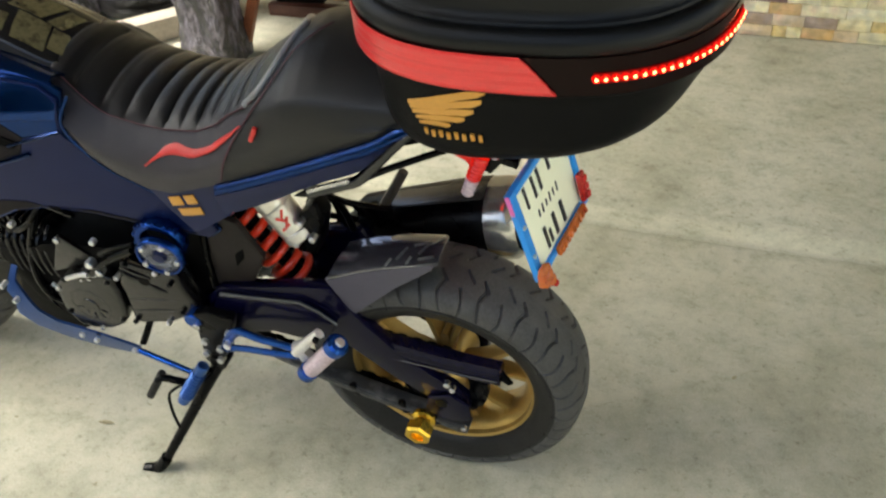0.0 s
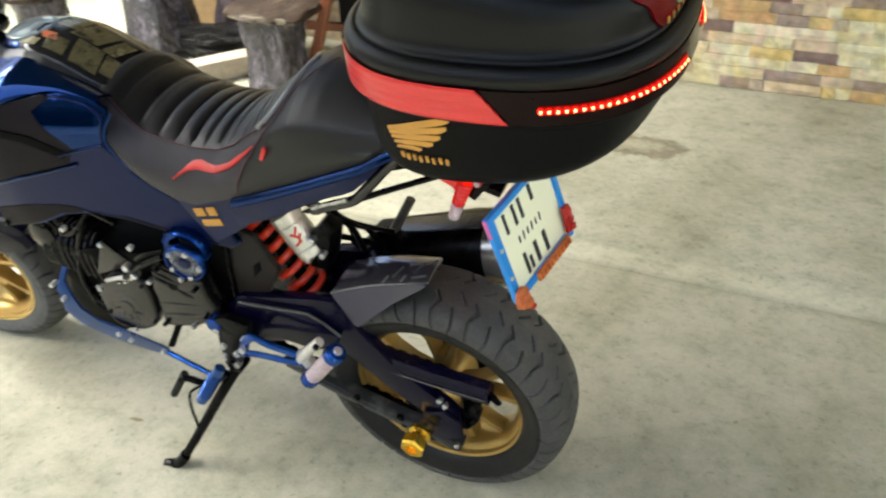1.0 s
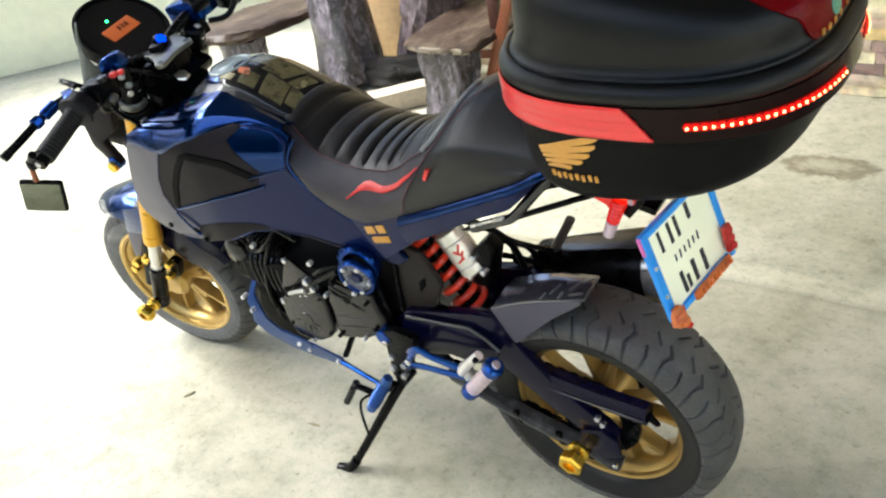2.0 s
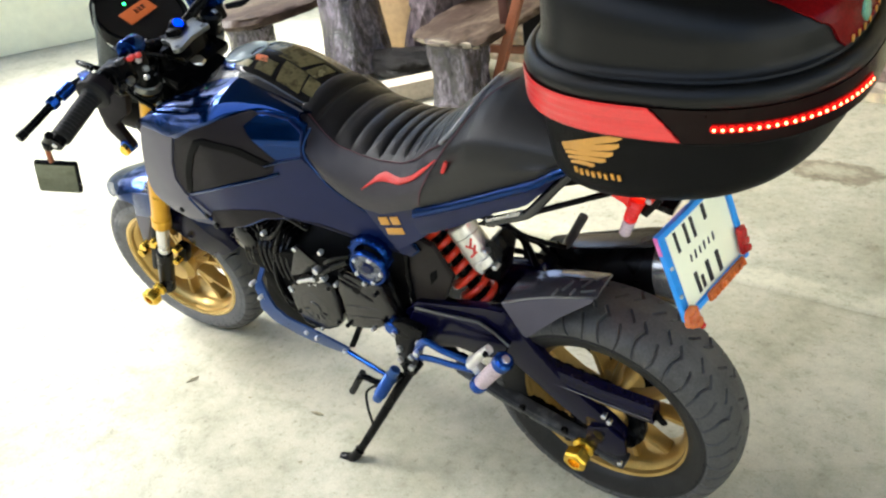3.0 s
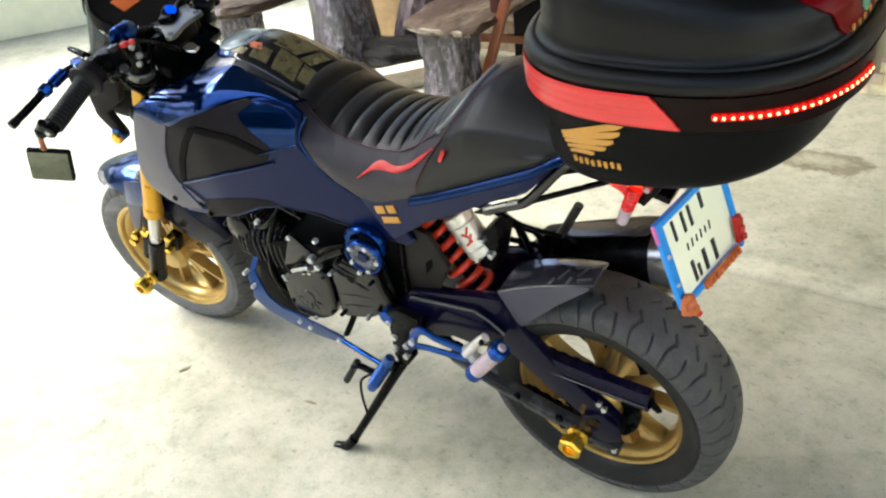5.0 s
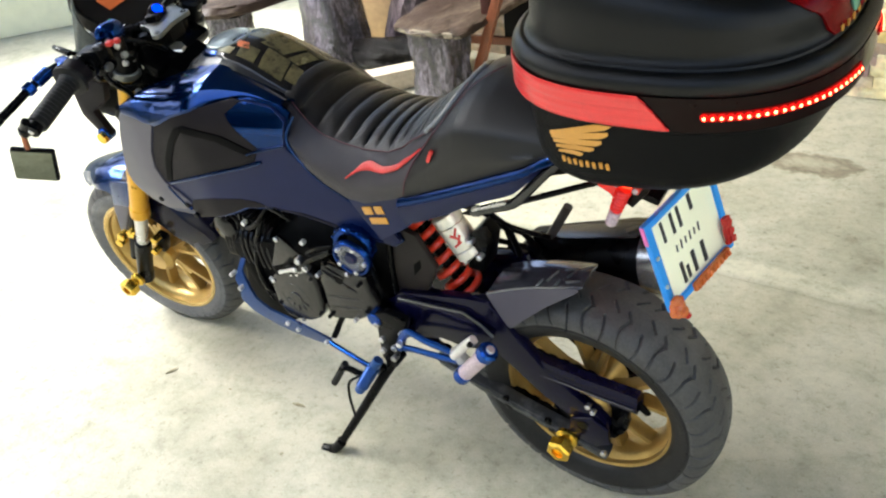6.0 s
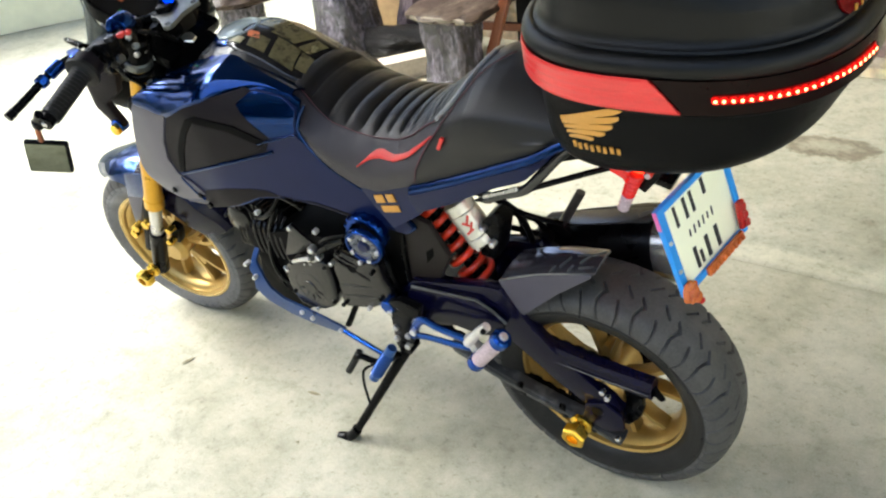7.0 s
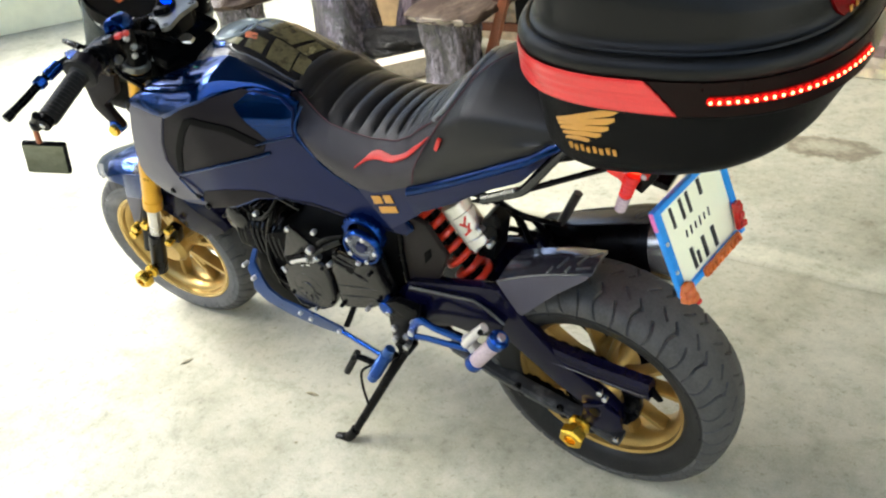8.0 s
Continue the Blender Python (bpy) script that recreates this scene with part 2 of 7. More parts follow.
def concrete_material():
    m = bpy.data.materials.new("worn_concrete")
    m.use_nodes = True
    n, ln = m.node_tree.nodes, m.node_tree.links
    b = n["Principled BSDF"]
    tc = n.new("ShaderNodeTexCoord")

    def tex(scale, detail, rough=0.6):
        t = n.new("ShaderNodeTexNoise")
        t.inputs["Scale"].default_value, t.inputs["Detail"].default_value, t.inputs["Roughness"].default_value = scale, detail, rough
        ln.new(tc.outputs["Object"], t.inputs["Vector"])
        return t.outputs["Fac"]

    def ramp(src, stops):
        r = n.new("ShaderNodeValToRGB")
        e = r.color_ramp.elements
        e[0].position, e[0].color = stops[0][0], (*stops[0][1], 1)
        e[1].position, e[1].color = stops[-1][0], (*stops[-1][1], 1)
        for p, c in stops[1:-1]:
            k = e.new(p)
            k.color = (*c, 1)
        ln.new(src, r.inputs[0])
        return r.outputs["Color"]

    def mix(a, c, how, fac=1.0):
        x = n.new("ShaderNodeMix")
        x.data_type, x.blend_type = "RGBA", how
        x.inputs["Factor"].default_value = fac
        ins = [s for s in x.inputs if s.type == "RGBA"]
        ln.new(a, ins[0]), ln.new(c, ins[1])
        return [o for o in x.outputs if o.type == "RGBA"][0]

    base = ramp(tex(1.1, 9, 0.7), [(0.3, (0.396, 0.385, 0.304)), (0.5, (0.510, 0.493, 0.402)), (0.7, (0.600, 0.577, 0.482))])
    grain = ramp(tex(260, 4), [(0.3, (0.74, 0.74, 0.72)), (0.7, (1.12, 1.12, 1.10))])
    blot = ramp(tex(14, 8, 0.75), [(0.34, (0.62, 0.61, 0.53)), (0.44, (0.86, 0.87, 0.82)), (0.54, (1.01, 1.0, 0.96)), (0.66, (1.11, 1.09, 1.05))])
    dark = ramp(tex(2.1, 9, 0.66), [(0.28, (0.55, 0.545, 0.49)), (0.40, (0.86, 0.86, 0.82)), (0.52, (1, 1, 1))])
    speck = ramp(tex(46, 5, 0.8), [(0.30, (0.42, 0.40, 0.32)), (0.44, (0.95, 0.95, 0.93)), (0.60, (1.0, 1.0, 1.0)), (0.72, (1.14, 1.14, 1.12))])
    col = mix(mix(mix(base, grain, "MULTIPLY", 0.45), blot, "MULTIPLY", 0.75), dark, "MULTIPLY", 0.7)
    col = mix(col, speck, "MULTIPLY", 0.75)
    # an old oil stain with a ragged edge
    gap = n.new("ShaderNodeVectorMath")
    gap.operation = "SUBTRACT"
    gap.inputs[1].default_value = (-0.03, -1.51, 0)
    ln.new(tc.outputs["Object"], gap.inputs[0])
    squash = n.new("ShaderNodeVectorMath")
    squash.operation = "MULTIPLY"
    squash.inputs[1].default_value = (1.0, 1.9, 0)
    ln.new(gap.outputs[0], squash.inputs[0])
    far = n.new("ShaderNodeVectorMath")
    far.operation = "LENGTH"
    ln.new(squash.outputs[0], far.inputs[0])
    rag = n.new("ShaderNodeMath")
    rag.operation = "MULTIPLY_ADD"
    rag.inputs[1].default_value = 0.30
    ln.new(tex(11, 8, 0.7), rag.inputs[0]), ln.new(far.outputs["Value"], rag.inputs[2])
    stain = ramp(rag.outputs[0], [(0.16, (0.80, 0.77, 0.72)), (0.225, (0.66, 0.62, 0.56)), (0.255, (0.36, 0.32, 0.27)), (0.285, (0.50, 0.46, 0.40)), (0.31, (1, 1, 1))])
    col = mix(col, stain, "MULTIPLY", 0.85)
    # a paler strip of later mortar along the joint, broken here and there
    sep = n.new("ShaderNodeSeparateXYZ")
    ln.new(tc.outputs["Object"], sep.inputs[0])
    off = n.new("ShaderNodeMath")
    off.operation = "MULTIPLY_ADD"
    off.inputs[1].default_value = 0.05
    ln.new(tex(7, 6, 0.7), off.inputs[0]), ln.new(sep.outputs["Y"], off.inputs[2])
    shift = n.new("ShaderNodeMapRange")
    shift.inputs["From Min"].default_value, shift.inputs["From Max"].default_value = -0.88, -0.70
    ln.new(off.outputs[0], shift.inputs["Value"])
    strip = ramp(shift.outputs[0], [(0.0, (1, 1, 1)), (0.16, (1.0, 1.0, 1.0)), (0.30, (1.24, 1.25, 1.24)), (0.60, (1.24, 1.25, 1.24)), (0.70, (0.98, 0.98, 0.97)), (0.78, (0.80, 0.80, 0.77)), (0.92, (1, 1, 1))])
    col = mix(col, strip, "MULTIPLY", 0.8)
    ln.new(col, b.inputs["Base Color"])
    b.inputs["Roughness"].default_value = 0.62
    bp = n.new("ShaderNodeBump")
    bp.inputs["Strength"].default_value, bp.inputs["Distance"].default_value = 0.25, 0.004
    ln.new(tex(120, 6), bp.inputs["Height"]), ln.new(bp.outputs["Normal"], b.inputs["Normal"])
    return m


def stone_material(per_object):
    """Split-stone cladding: each piece takes its own tone."""
    m = bpy.data.materials.new("split_stone")
    m.use_nodes = True
    n, ln = m.node_tree.nodes, m.node_tree.links
    b = n["Principled BSDF"]
    if per_object:
        src = n.new("ShaderNodeObjectInfo").outputs["Random"]
    else:
        src = n.new("ShaderNodeNewGeometry").outputs["Random Per Island"]
    r = n.new("ShaderNodeValToRGB")
    r.color_ramp.interpolation = "CONSTANT"
    tones = [(0.0, (0.82, 0.74, 0.47)), (0.14, (0.88, 0.82, 0.60)), (0.28, (0.80, 0.62, 0.29)), (0.37, (0.84, 0.76, 0.52)), (0.50, (0.74, 0.60, 0.44)),
             (0.60, (0.44, 0.34, 0.29)), (0.67, (0.29, 0.20, 0.185)), (0.74, (0.72, 0.50, 0.25)), (0.82, (0.90, 0.84, 0.62)), (0.92, (0.62, 0.52, 0.40))]
    e = r.color_ramp.elements
    e[0].position, e[0].color = 0.0, (*tones[0][1], 1)
    e[1].position, e[1].color = tones[-1][0], (*tones[-1][1], 1)
    for p, c in tones[1:-1]:
        e.new(p).color = (*c, 1)
    ln.new(src, r.inputs[0])
    tc = n.new("ShaderNodeTexCoord")
    geo = n.new("ShaderNodeNewGeometry")
    t = n.new("ShaderNodeTexNoise")
    t.inputs["Scale"].default_value, t.inputs["Detail"].default_value = 26, 6
    ln.new(geo.outputs["Position"], t.inputs["Vector"])
    rr = n.new("ShaderNodeMapRange")
    rr.inputs["From Min"].default_value, rr.inputs["From Max"].default_value = 0.3, 0.7
    rr.inputs["To Min"].default_value, rr.inputs["To Max"].default_value = 0.72, 1.18
    ln.new(t.outputs["Fac"], rr.inputs["Value"])
    sc = n.new("ShaderNodeVectorMath")
    sc.operation = "SCALE"
    ln.new(r.outputs["Color"], sc.inputs[0]), ln.new(rr.outputs[0], sc.inputs["Scale"])
    # broad mineral clouds, rosy and ochre
    cloud, tint, mul = n.new("ShaderNodeTexNoise"), n.new("ShaderNodeValToRGB"), n.new("ShaderNodeVectorMath")
    cloud.inputs["Scale"].default_value, cloud.inputs["Detail"].default_value = 11, 3
    ln.new(geo.outputs["Position"], cloud.inputs["Vector"])
    q = tint.color_ramp.elements
    q[0].position, q[0].color = 0.35, (1.0, 0.86, 0.86, 1)
    q[1].position, q[1].color = 0.65, (1.0, 0.94, 0.76, 1)
    q.new(0.5).color = (1.0, 1.0, 0.97, 1)
    mul.operation = "MULTIPLY"
    ln.new(cloud.outputs["Fac"], tint.inputs[0])
    ln.new(sc.outputs[0], mul.inputs[0]), ln.new(tint.outputs["Color"], mul.inputs[1])
    ln.new(mul.outputs[0], b.inputs["Base Color"])
    b.inputs["Roughness"].default_value = 0.75
    bp = n.new("ShaderNodeBump")
    bp.inputs["Strength"].default_value, bp.inputs["Distance"].default_value = 0.5, 0.004
    ln.new(t.outputs["Fac"], bp.inputs["Height"]), ln.new(bp.outputs["Normal"], b.inputs["Normal"])
    return m


def bark_material(name, dark, mid, light, along="Z", rough=0.5, grain=26, deep=1.0, spec=0.4):
    """Streaky cement bark: long grain along one axis, cracks and pale worn ridges."""
    m = bpy.data.materials.new(name)
    m.use_nodes = True
    n, ln = m.node_tree.nodes, m.node_tree.links
    b = n["Principled BSDF"]
    tc, mp = n.new("ShaderNodeTexCoord"), n.new("ShaderNodeMapping")
    mp.inputs["Scale"].default_value = (1, 1, 0.42) if along == "Z" else ((0.25, 1, 1) if along == "X" else (1, 0.3, 1))
    ln.new(tc.outputs["Object"], mp.inputs["Vector"])
    a, c = n.new("ShaderNodeTexNoise"), n.new("ShaderNodeTexNoise")
    a.inputs["Scale"].default_value, a.inputs["Detail"].default_value, a.inputs["Roughness"].default_value = grain, 9, 0.68
    a.inputs["Distortion"].default_value = 1.2
    c.inputs["Scale"].default_value, c.inputs["Detail"].default_value = 90, 5
    ln.new(mp.outputs[0], a.inputs["Vector"]), ln.new(mp.outputs[0], c.inputs["Vector"])
    add = n.new("ShaderNodeMath")
    add.operation = "MULTIPLY_ADD"
    add.inputs[1].default_value = 0.35
    ln.new(c.outputs["Fac"], add.inputs[0]), ln.new(a.outputs["Fac"], add.inputs[2])
    r = n.new("ShaderNodeValToRGB")
    e = r.color_ramp.elements
    e[0].position, e[0].color = 0.50, (*dark, 1)
    e[1].position, e[1].color = 0.88, (*light, 1)
    e.new(0.66).color = (*mid, 1)
    ln.new(add.outputs[0], r.inputs[0]), ln.new(r.outputs["Color"], b.inputs["Base Color"])
    b.inputs["Roughness"].default_value = rough
    b.inputs["Specular IOR Level"].default_value = spec
    bp = n.new("ShaderNodeBump")
    bp.inputs["Strength"].default_value, bp.inputs["Distance"].default_value = deep, 0.012
    ln.new(add.outputs[0], bp.inputs["Height"]), ln.new(bp.outputs["Normal"], b.inputs["Normal"])
    return m


BARK = bark_material("grey_cement_bark", (0.003, 0.0025, 0.003), (0.032, 0.027, 0.034), (0.22, 0.19, 0.235), rough=0.22, grain=15, deep=1.4, spec=0.7)
BARKDARK = bark_material("dark_cement_bark", (0.018, 0.013, 0.016), (0.07, 0.05, 0.06), (0.20, 0.16, 0.18))
BARKBLACK = bark_material("black_bark", (0.0015, 0.001, 0.001), (0.002, 0.0016, 0.0016), (0.02, 0.018, 0.018), "X", rough=0.16, grain=30, deep=1.8, spec=0.12)
BOARDBLACK = mat("black_board_paint", (0.004, 0.0035, 0.0035), 0.5, 0.0, 30, 0.3, bump=0.1, spec=0.1)
PLANK = bark_material("weathered_plank_cement", (0.016, 0.009, 0.006), (0.038, 0.023, 0.017), (0.12, 0.092, 0.065), "Y", rough=0.5, grain=9, deep=0.5, spec=0.2)
CONCRETE = concrete_material()
STONE, STONEFAR = stone_material(True), stone_material(False)


# ---------------------------------------------------------------- mesh tools
def finish(ob_mesh, bm, material, angle=38):
    bmesh.ops.recalc_face_normals(bm, faces=bm.faces)
    bm.to_mesh(ob_mesh)
    bm.free()
    ob_mesh.materials.append(material)
    ob_mesh.polygons.foreach_set("use_smooth", [True] * len(ob_mesh.polygons))
    ob_mesh.set_sharp_from_angle(angle=radians(angle))
    ob_mesh.update()


def part(name, bm, material, parent, label="", angle=38):
    """One mesh under a thing or under a part."""
    me = bpy.data.meshes.new(name)
    finish(me, bm, material, angle)
    ob = new(name, me)
    ob.parent = parent
    if label:
        tagged(ob, label)
    return ob


def thing(name, bm, material, label, category, group="", kind="", angle=38):
    me = bpy.data.meshes.new(name)
    finish(me, bm, material, angle)
    return tagged(new(name, me), label, category, group, kind)


def bevel(bm, width, angle=30, segments=2):
    ed = [e for e in bm.edges if len(e.link_faces) == 2 and e.calc_face_angle(0) > radians(angle)]
    if ed and width > 0:
        bmesh.ops.bevel(bm, geom=ed, offset=width, segments=segments, affect="EDGES", profile=0.6, clamp_overlap=True)
    return bm


def box(size, at=(0, 0, 0), turn=None, soft=0.003, bm=None):
    b = bmesh.new()
    bmesh.ops.create_cube(b, size=1, matrix=Matrix.Diagonal((*size, 1)))
    bevel(b, min(soft, 0.45 * min(size)))
    bmesh.ops.transform(b, verts=b.verts, matrix=Matrix.Translation(at) @ (turn.to_4x4() if turn else Matrix()))
    return joined(bm, b)


def joined(bm, b):
    if bm is None:
        return b
    me = bpy.data.meshes.new("tmp")
    b.to_mesh(me)
    b.free()
    bm.from_mesh(me)
    bpy.data.meshes.remove(me)
    return bm


def smooth_line(pts, n=8, closed=False):
    """Catmull-Rom through a few points."""
    p = [Vector(q) for q in pts]
    m = len(p)
    out = []
    for i in range(m if closed else m - 1):
        a, b, c, d = (p[(i + k) % m] if closed else p[min(max(i + k, 0), m - 1)] for k in (-1, 0, 1, 2))
        for j in range(n):
            t = j / n
            out.append(0.5 * (2 * b + (c - a) * t + (2 * a - 5 * b + 4 * c - d) * t * t + (3 * b - a - 3 * c + d) * t ** 3))
    if not closed:
        out.append(p[-1])
    return out


def skin(rings, caps=True, loop=False, bm=None):
    """Quads between rings of equally many points."""
    b = bmesh.new()
    vs = [[b.verts.new(q) for q in r] for r in rings]
    k = len(rings[0])
    for i in range(len(vs) - (0 if loop else 1)):
        u, w = vs[i], vs[(i + 1) % len(vs)]
        for j in range(k):
            b.faces.new((u[j], u[(j + 1) % k], w[(j + 1) % k], w[j]))
    if caps and not loop:
        b.faces.new(vs[0]), b.faces.new(vs[-1])
    return joined(bm, b)


def sheet(rows, bm=None):
    """Open grid of points."""
    b = bmesh.new()
    vs = [[b.verts.new(q) for q in r] for r in rows]
    for u, w in zip(vs, vs[1:]):
        for j in range(len(u) - 1):
            b.faces.new((u[j], u[j + 1], w[j + 1], w[j]))
    return joined(bm, b)


def thick(bm, d, ref):
    """Give an open sheet a thickness d on the side that faces the point ref."""
    bmesh.ops.recalc_face_normals(bm, faces=bm.faces)
    ref = Vector(ref)
    if sum((f.calc_center_median() - ref).dot(f.normal) * f.calc_area() for f in bm.faces) < 0:
        bmesh.ops.reverse_faces(bm, faces=bm.faces)
    bm.normal_update()
    off = [(v, v.normal.copy()) for v in bm.verts]
    edge = [e for e in bm.edges if len(e.link_faces) == 1]
    twin = {v: bm.verts.new(v.co - n * d) for v, n in off}
    for f in bm.faces[:]:
        bm.faces.new([twin[v] for v in reversed(f.verts)])
    for e in edge:
        a, b = e.verts
        bm.faces.new((a, b, twin[b], twin[a]))
    return bm


def tube(pts, r, seg=12, bm=None, smooth=6, r2=None, flat=1.0):
    """A round bar along a line; r may taper to r2; flat squeezes it."""
    line = smooth_line(pts, smooth) if smooth > 1 and len(pts) > 2 else [Vector(q) for q in pts]
    rings, up = [], None
    for i, q in enumerate(line):
        d = (line[min(i + 1, len(line) - 1)] - line[max(i - 1, 0)]).normalized()
        if up is None:
            up = Vector((0, 0, 1)) if abs(d.z) < 0.9 else Vector((1, 0, 0))
        s = d.cross(up).normalized()
        up = s.cross(d).normalized()
        rr = r if r2 is None else r + (r2 - r) * i / (len(line) - 1)
        rings.append([q + s * math.cos(a) * rr * flat + up * math.sin(a) * rr for a in (2 * math.pi * k / seg for k in range(seg))])
    return skin(rings, True, False, bm)


def lathe(profile, at, axis=(0, 1, 0), seg=48, bm=None, closed=False):
    """profile: (distance along the axis, radius)."""
    ax = Vector(axis).normalized()
    s = ax.orthogonal().normalized()
    w = ax.cross(s)
    rings = []
    for a in (2 * math.pi * k / seg for k in range(seg)):
        d = s * math.cos(a) + w * math.sin(a)
        rings.append([Vector(at) + ax * h + d * r for h, r in profile])
    b = bmesh.new()
    vs = [[b.verts.new(q) for q in r] for r in rings]
    k = len(profile)
    for i in range(seg):
        u, v = vs[i], vs[(i + 1) % seg]
        for j in range(k if closed else k - 1):
            b.faces.new((u[j], u[(j + 1) % k], v[(j + 1) % k], v[j]))
    if not closed:
        for j in (0, k - 1):
            if profile[j][1] > 1e-5:
                b.faces.new([vs[i][j] for i in range(seg)])
    bmesh.ops.remove_doubles(b, verts=b.verts, dist=1e-6)
    return joined(bm, b)


def rod(p, q, r, seg=20, soft=0.0015, bm=None, r2=None):
    """A straight bar with eased ends."""
    p, q = Vector(p), Vector(q)
    h = (q - p).length
    r2 = r if r2 is None else r2
    s = min(soft, r * 0.4, r2 * 0.4)
    return lathe([(0, 0), (0, r - s), (s, r), (h - s, r2), (h, r2 - s), (h, 0)], p, q - p, seg, bm)


def prism(outline, y0, y1, soft=0.004, bm=None, segments=2):
    """A side outline (x, z) given a width from y0 to y1."""
    b = bmesh.new()
    f = b.faces.new([b.verts.new((x, y0, z)) for x, z in outline])
    e = bmesh.ops.extrude_face_region(b, geom=[f])
    bmesh.ops.translate(b, verts=[v for v in e["geom"] if isinstance(v, bmesh.types.BMVert)], vec=(0, y1 - y0, 0))
    bevel(b, soft, 30, segments)
    bmesh.ops.triangulate(b, faces=[g for g in b.faces if len(g.verts) > 4])
    return joined(bm, b)


def panel(outline, depth, thickness=0.004, step=0.02, soft=0.0015, lift=0.0):
    """A shell: a side outline (x, z) laid on the surface y = depth(x, z)."""
    b = bmesh.new()
    b.faces.new([b.verts.new((x, 0, z)) for x, z in outline])
    xs, zs = [p[0] for p in outline], [p[1] for p in outline]
    for lo, hi, no in ((min(xs), max(xs), (1, 0, 0)), (min(zs), max(zs), (0, 0, 1))):
        k = 1
        while lo + k * step < hi:
            c = Vector(no) * (lo + k * step)
            bmesh.ops.bisect_plane(b, geom=b.verts[:] + b.edges[:] + b.faces[:], plane_co=c, plane_no=no, dist=1e-5)
            k += 1
    for v in b.verts:
        v.co.y = depth(v.co.x, v.co.z) + lift
    for f in b.faces:
        f.normal_update()
        if f.normal.y < 0:
            f.normal_flip()
    e = bmesh.ops.extrude_face_region(b, geom=b.faces[:])
    for v in [v for v in e["geom"] if isinstance(v, bmesh.types.BMVert)]:
        v.co.y -= thickness
    if soft:
        bevel(b, soft, 55, 2)
    return b


def mirrored(bm):
    """The same on the other side."""
    b = bm.copy()
    bmesh.ops.scale(b, verts=b.verts, vec=(1, -1, 1))
    bmesh.ops.reverse_faces(b, faces=b.faces)
    return b


def ease(v, x0, x1):
    t = max(0.0, min(1.0, (v - x0) / (x1 - x0)))
    return t * t * (3 - 2 * t)


def lerp_table(table, v):
    """Linear reading of a short table of (key, value)."""
    if v <= table[0][0]:
        return table[0][1]
    for (a, p), (b, q) in zip(table, table[1:]):
        if v <= b:
            t = (v - a) / (b - a)
            return p + (q - p) * t
    return table[-1][1]


# ---------------------------------------------------------------- setting
def build_setting():
    ground = box((80, 80, 0.2), (0, 0, -0.13), soft=0.0)
    thing("ground", ground, CONCRETE, "pale concrete yard around the carport", "ground", kind="structure")
    fl = tagged(new("floor"), "worn grey concrete carport floor with a joint", "floor", kind="structure")
    part("slab", box((14, 6.764, 0.06), (0, 2.615, -0.03), soft=0.003), CONCRETE, fl)
    part("slab", box((14, 1.606, 0.06), (0, -1.573, -0.032), soft=0.002), CONCRETE, fl)
    wb = thing("wall_brick", box((6.4, 0.15, 3.0), (-0.9, -2.195, 1.5), soft=0.002), MORTAR, "wall clad in yellow and brown split stone", "wall", kind="structure")
    thing("wall_pillar", box((0.42, 0.24, 3.0), (2.22, -2.22, 1.5), soft=0.01), PLASTER, "tan plastered pillar at the end of the stone wall", "pillar", kind="structure")
    d = Vector((0.478, -0.337, 0)).normalized()
    along = Matrix.Rotation(math.atan2(0.478, 0.337), 4, "Z")
    w = box((7.0, 0.15, 1.2), (0, -0.075, 0.6), soft=0.01)
    bmesh.ops.transform(w, verts=w.verts, matrix=Matrix.Translation((4.24, -1.73, 0)) @ along)
    thing("wall_yard", w, WALLPAINT, "pale greenish painted yard wall", "wall", kind="structure")
    # unseen walls and roof, added and sized to block light and darken reflections
    thing("wall_back", box((0.15, 8.2, 3.0), (-4.4, 1.9, 1.5), soft=0.0), PALEPLASTER, "unseen pale grey plastered wall that blocks rear light", "wall", kind="structure")
    thing("wall_house", box((12.0, 0.15, 3.0), (-1.0, 6.0, 1.5), soft=0.0), GREYPLASTER, "unseen grey-green plastered house wall", "wall", kind="structure")
    thing("ceiling", box((5.8, 4.6, 0.08), (0.10, 0.0, 3.04), soft=0.0), ROOFMAT, "unseen grey carport roof sheet that shades the bike", "ceiling", kind="structure")
    return wb


WALL_BRICK = build_setting()


# ---------------------------------------------------------------- motorcycle
LEAN = 7.8
bike = tagged(new("motorcycle"), "dark blue custom mini motorcycle with gold wheels on its side stand", "motorcycle")
bike.matrix_world = pose(0, 0, 0, -LEAN, 0, 0)
HEAD, RAKE, STEER = Vector((0.90, 0, 0.80)), radians(25), radians(7)
TURN = Matrix.Translation(HEAD) @ Matrix.Rotation(STEER, 4, Vector((-math.sin(RAKE), 0, math.cos(RAKE)))) @ Matrix.Translation(-HEAD)


def turned(bm):
    """Turned with the handlebar."""
    bmesh.ops.transform(bm, verts=bm.verts, matrix=TURN)
    return bm


def keep(bm):
    return bm


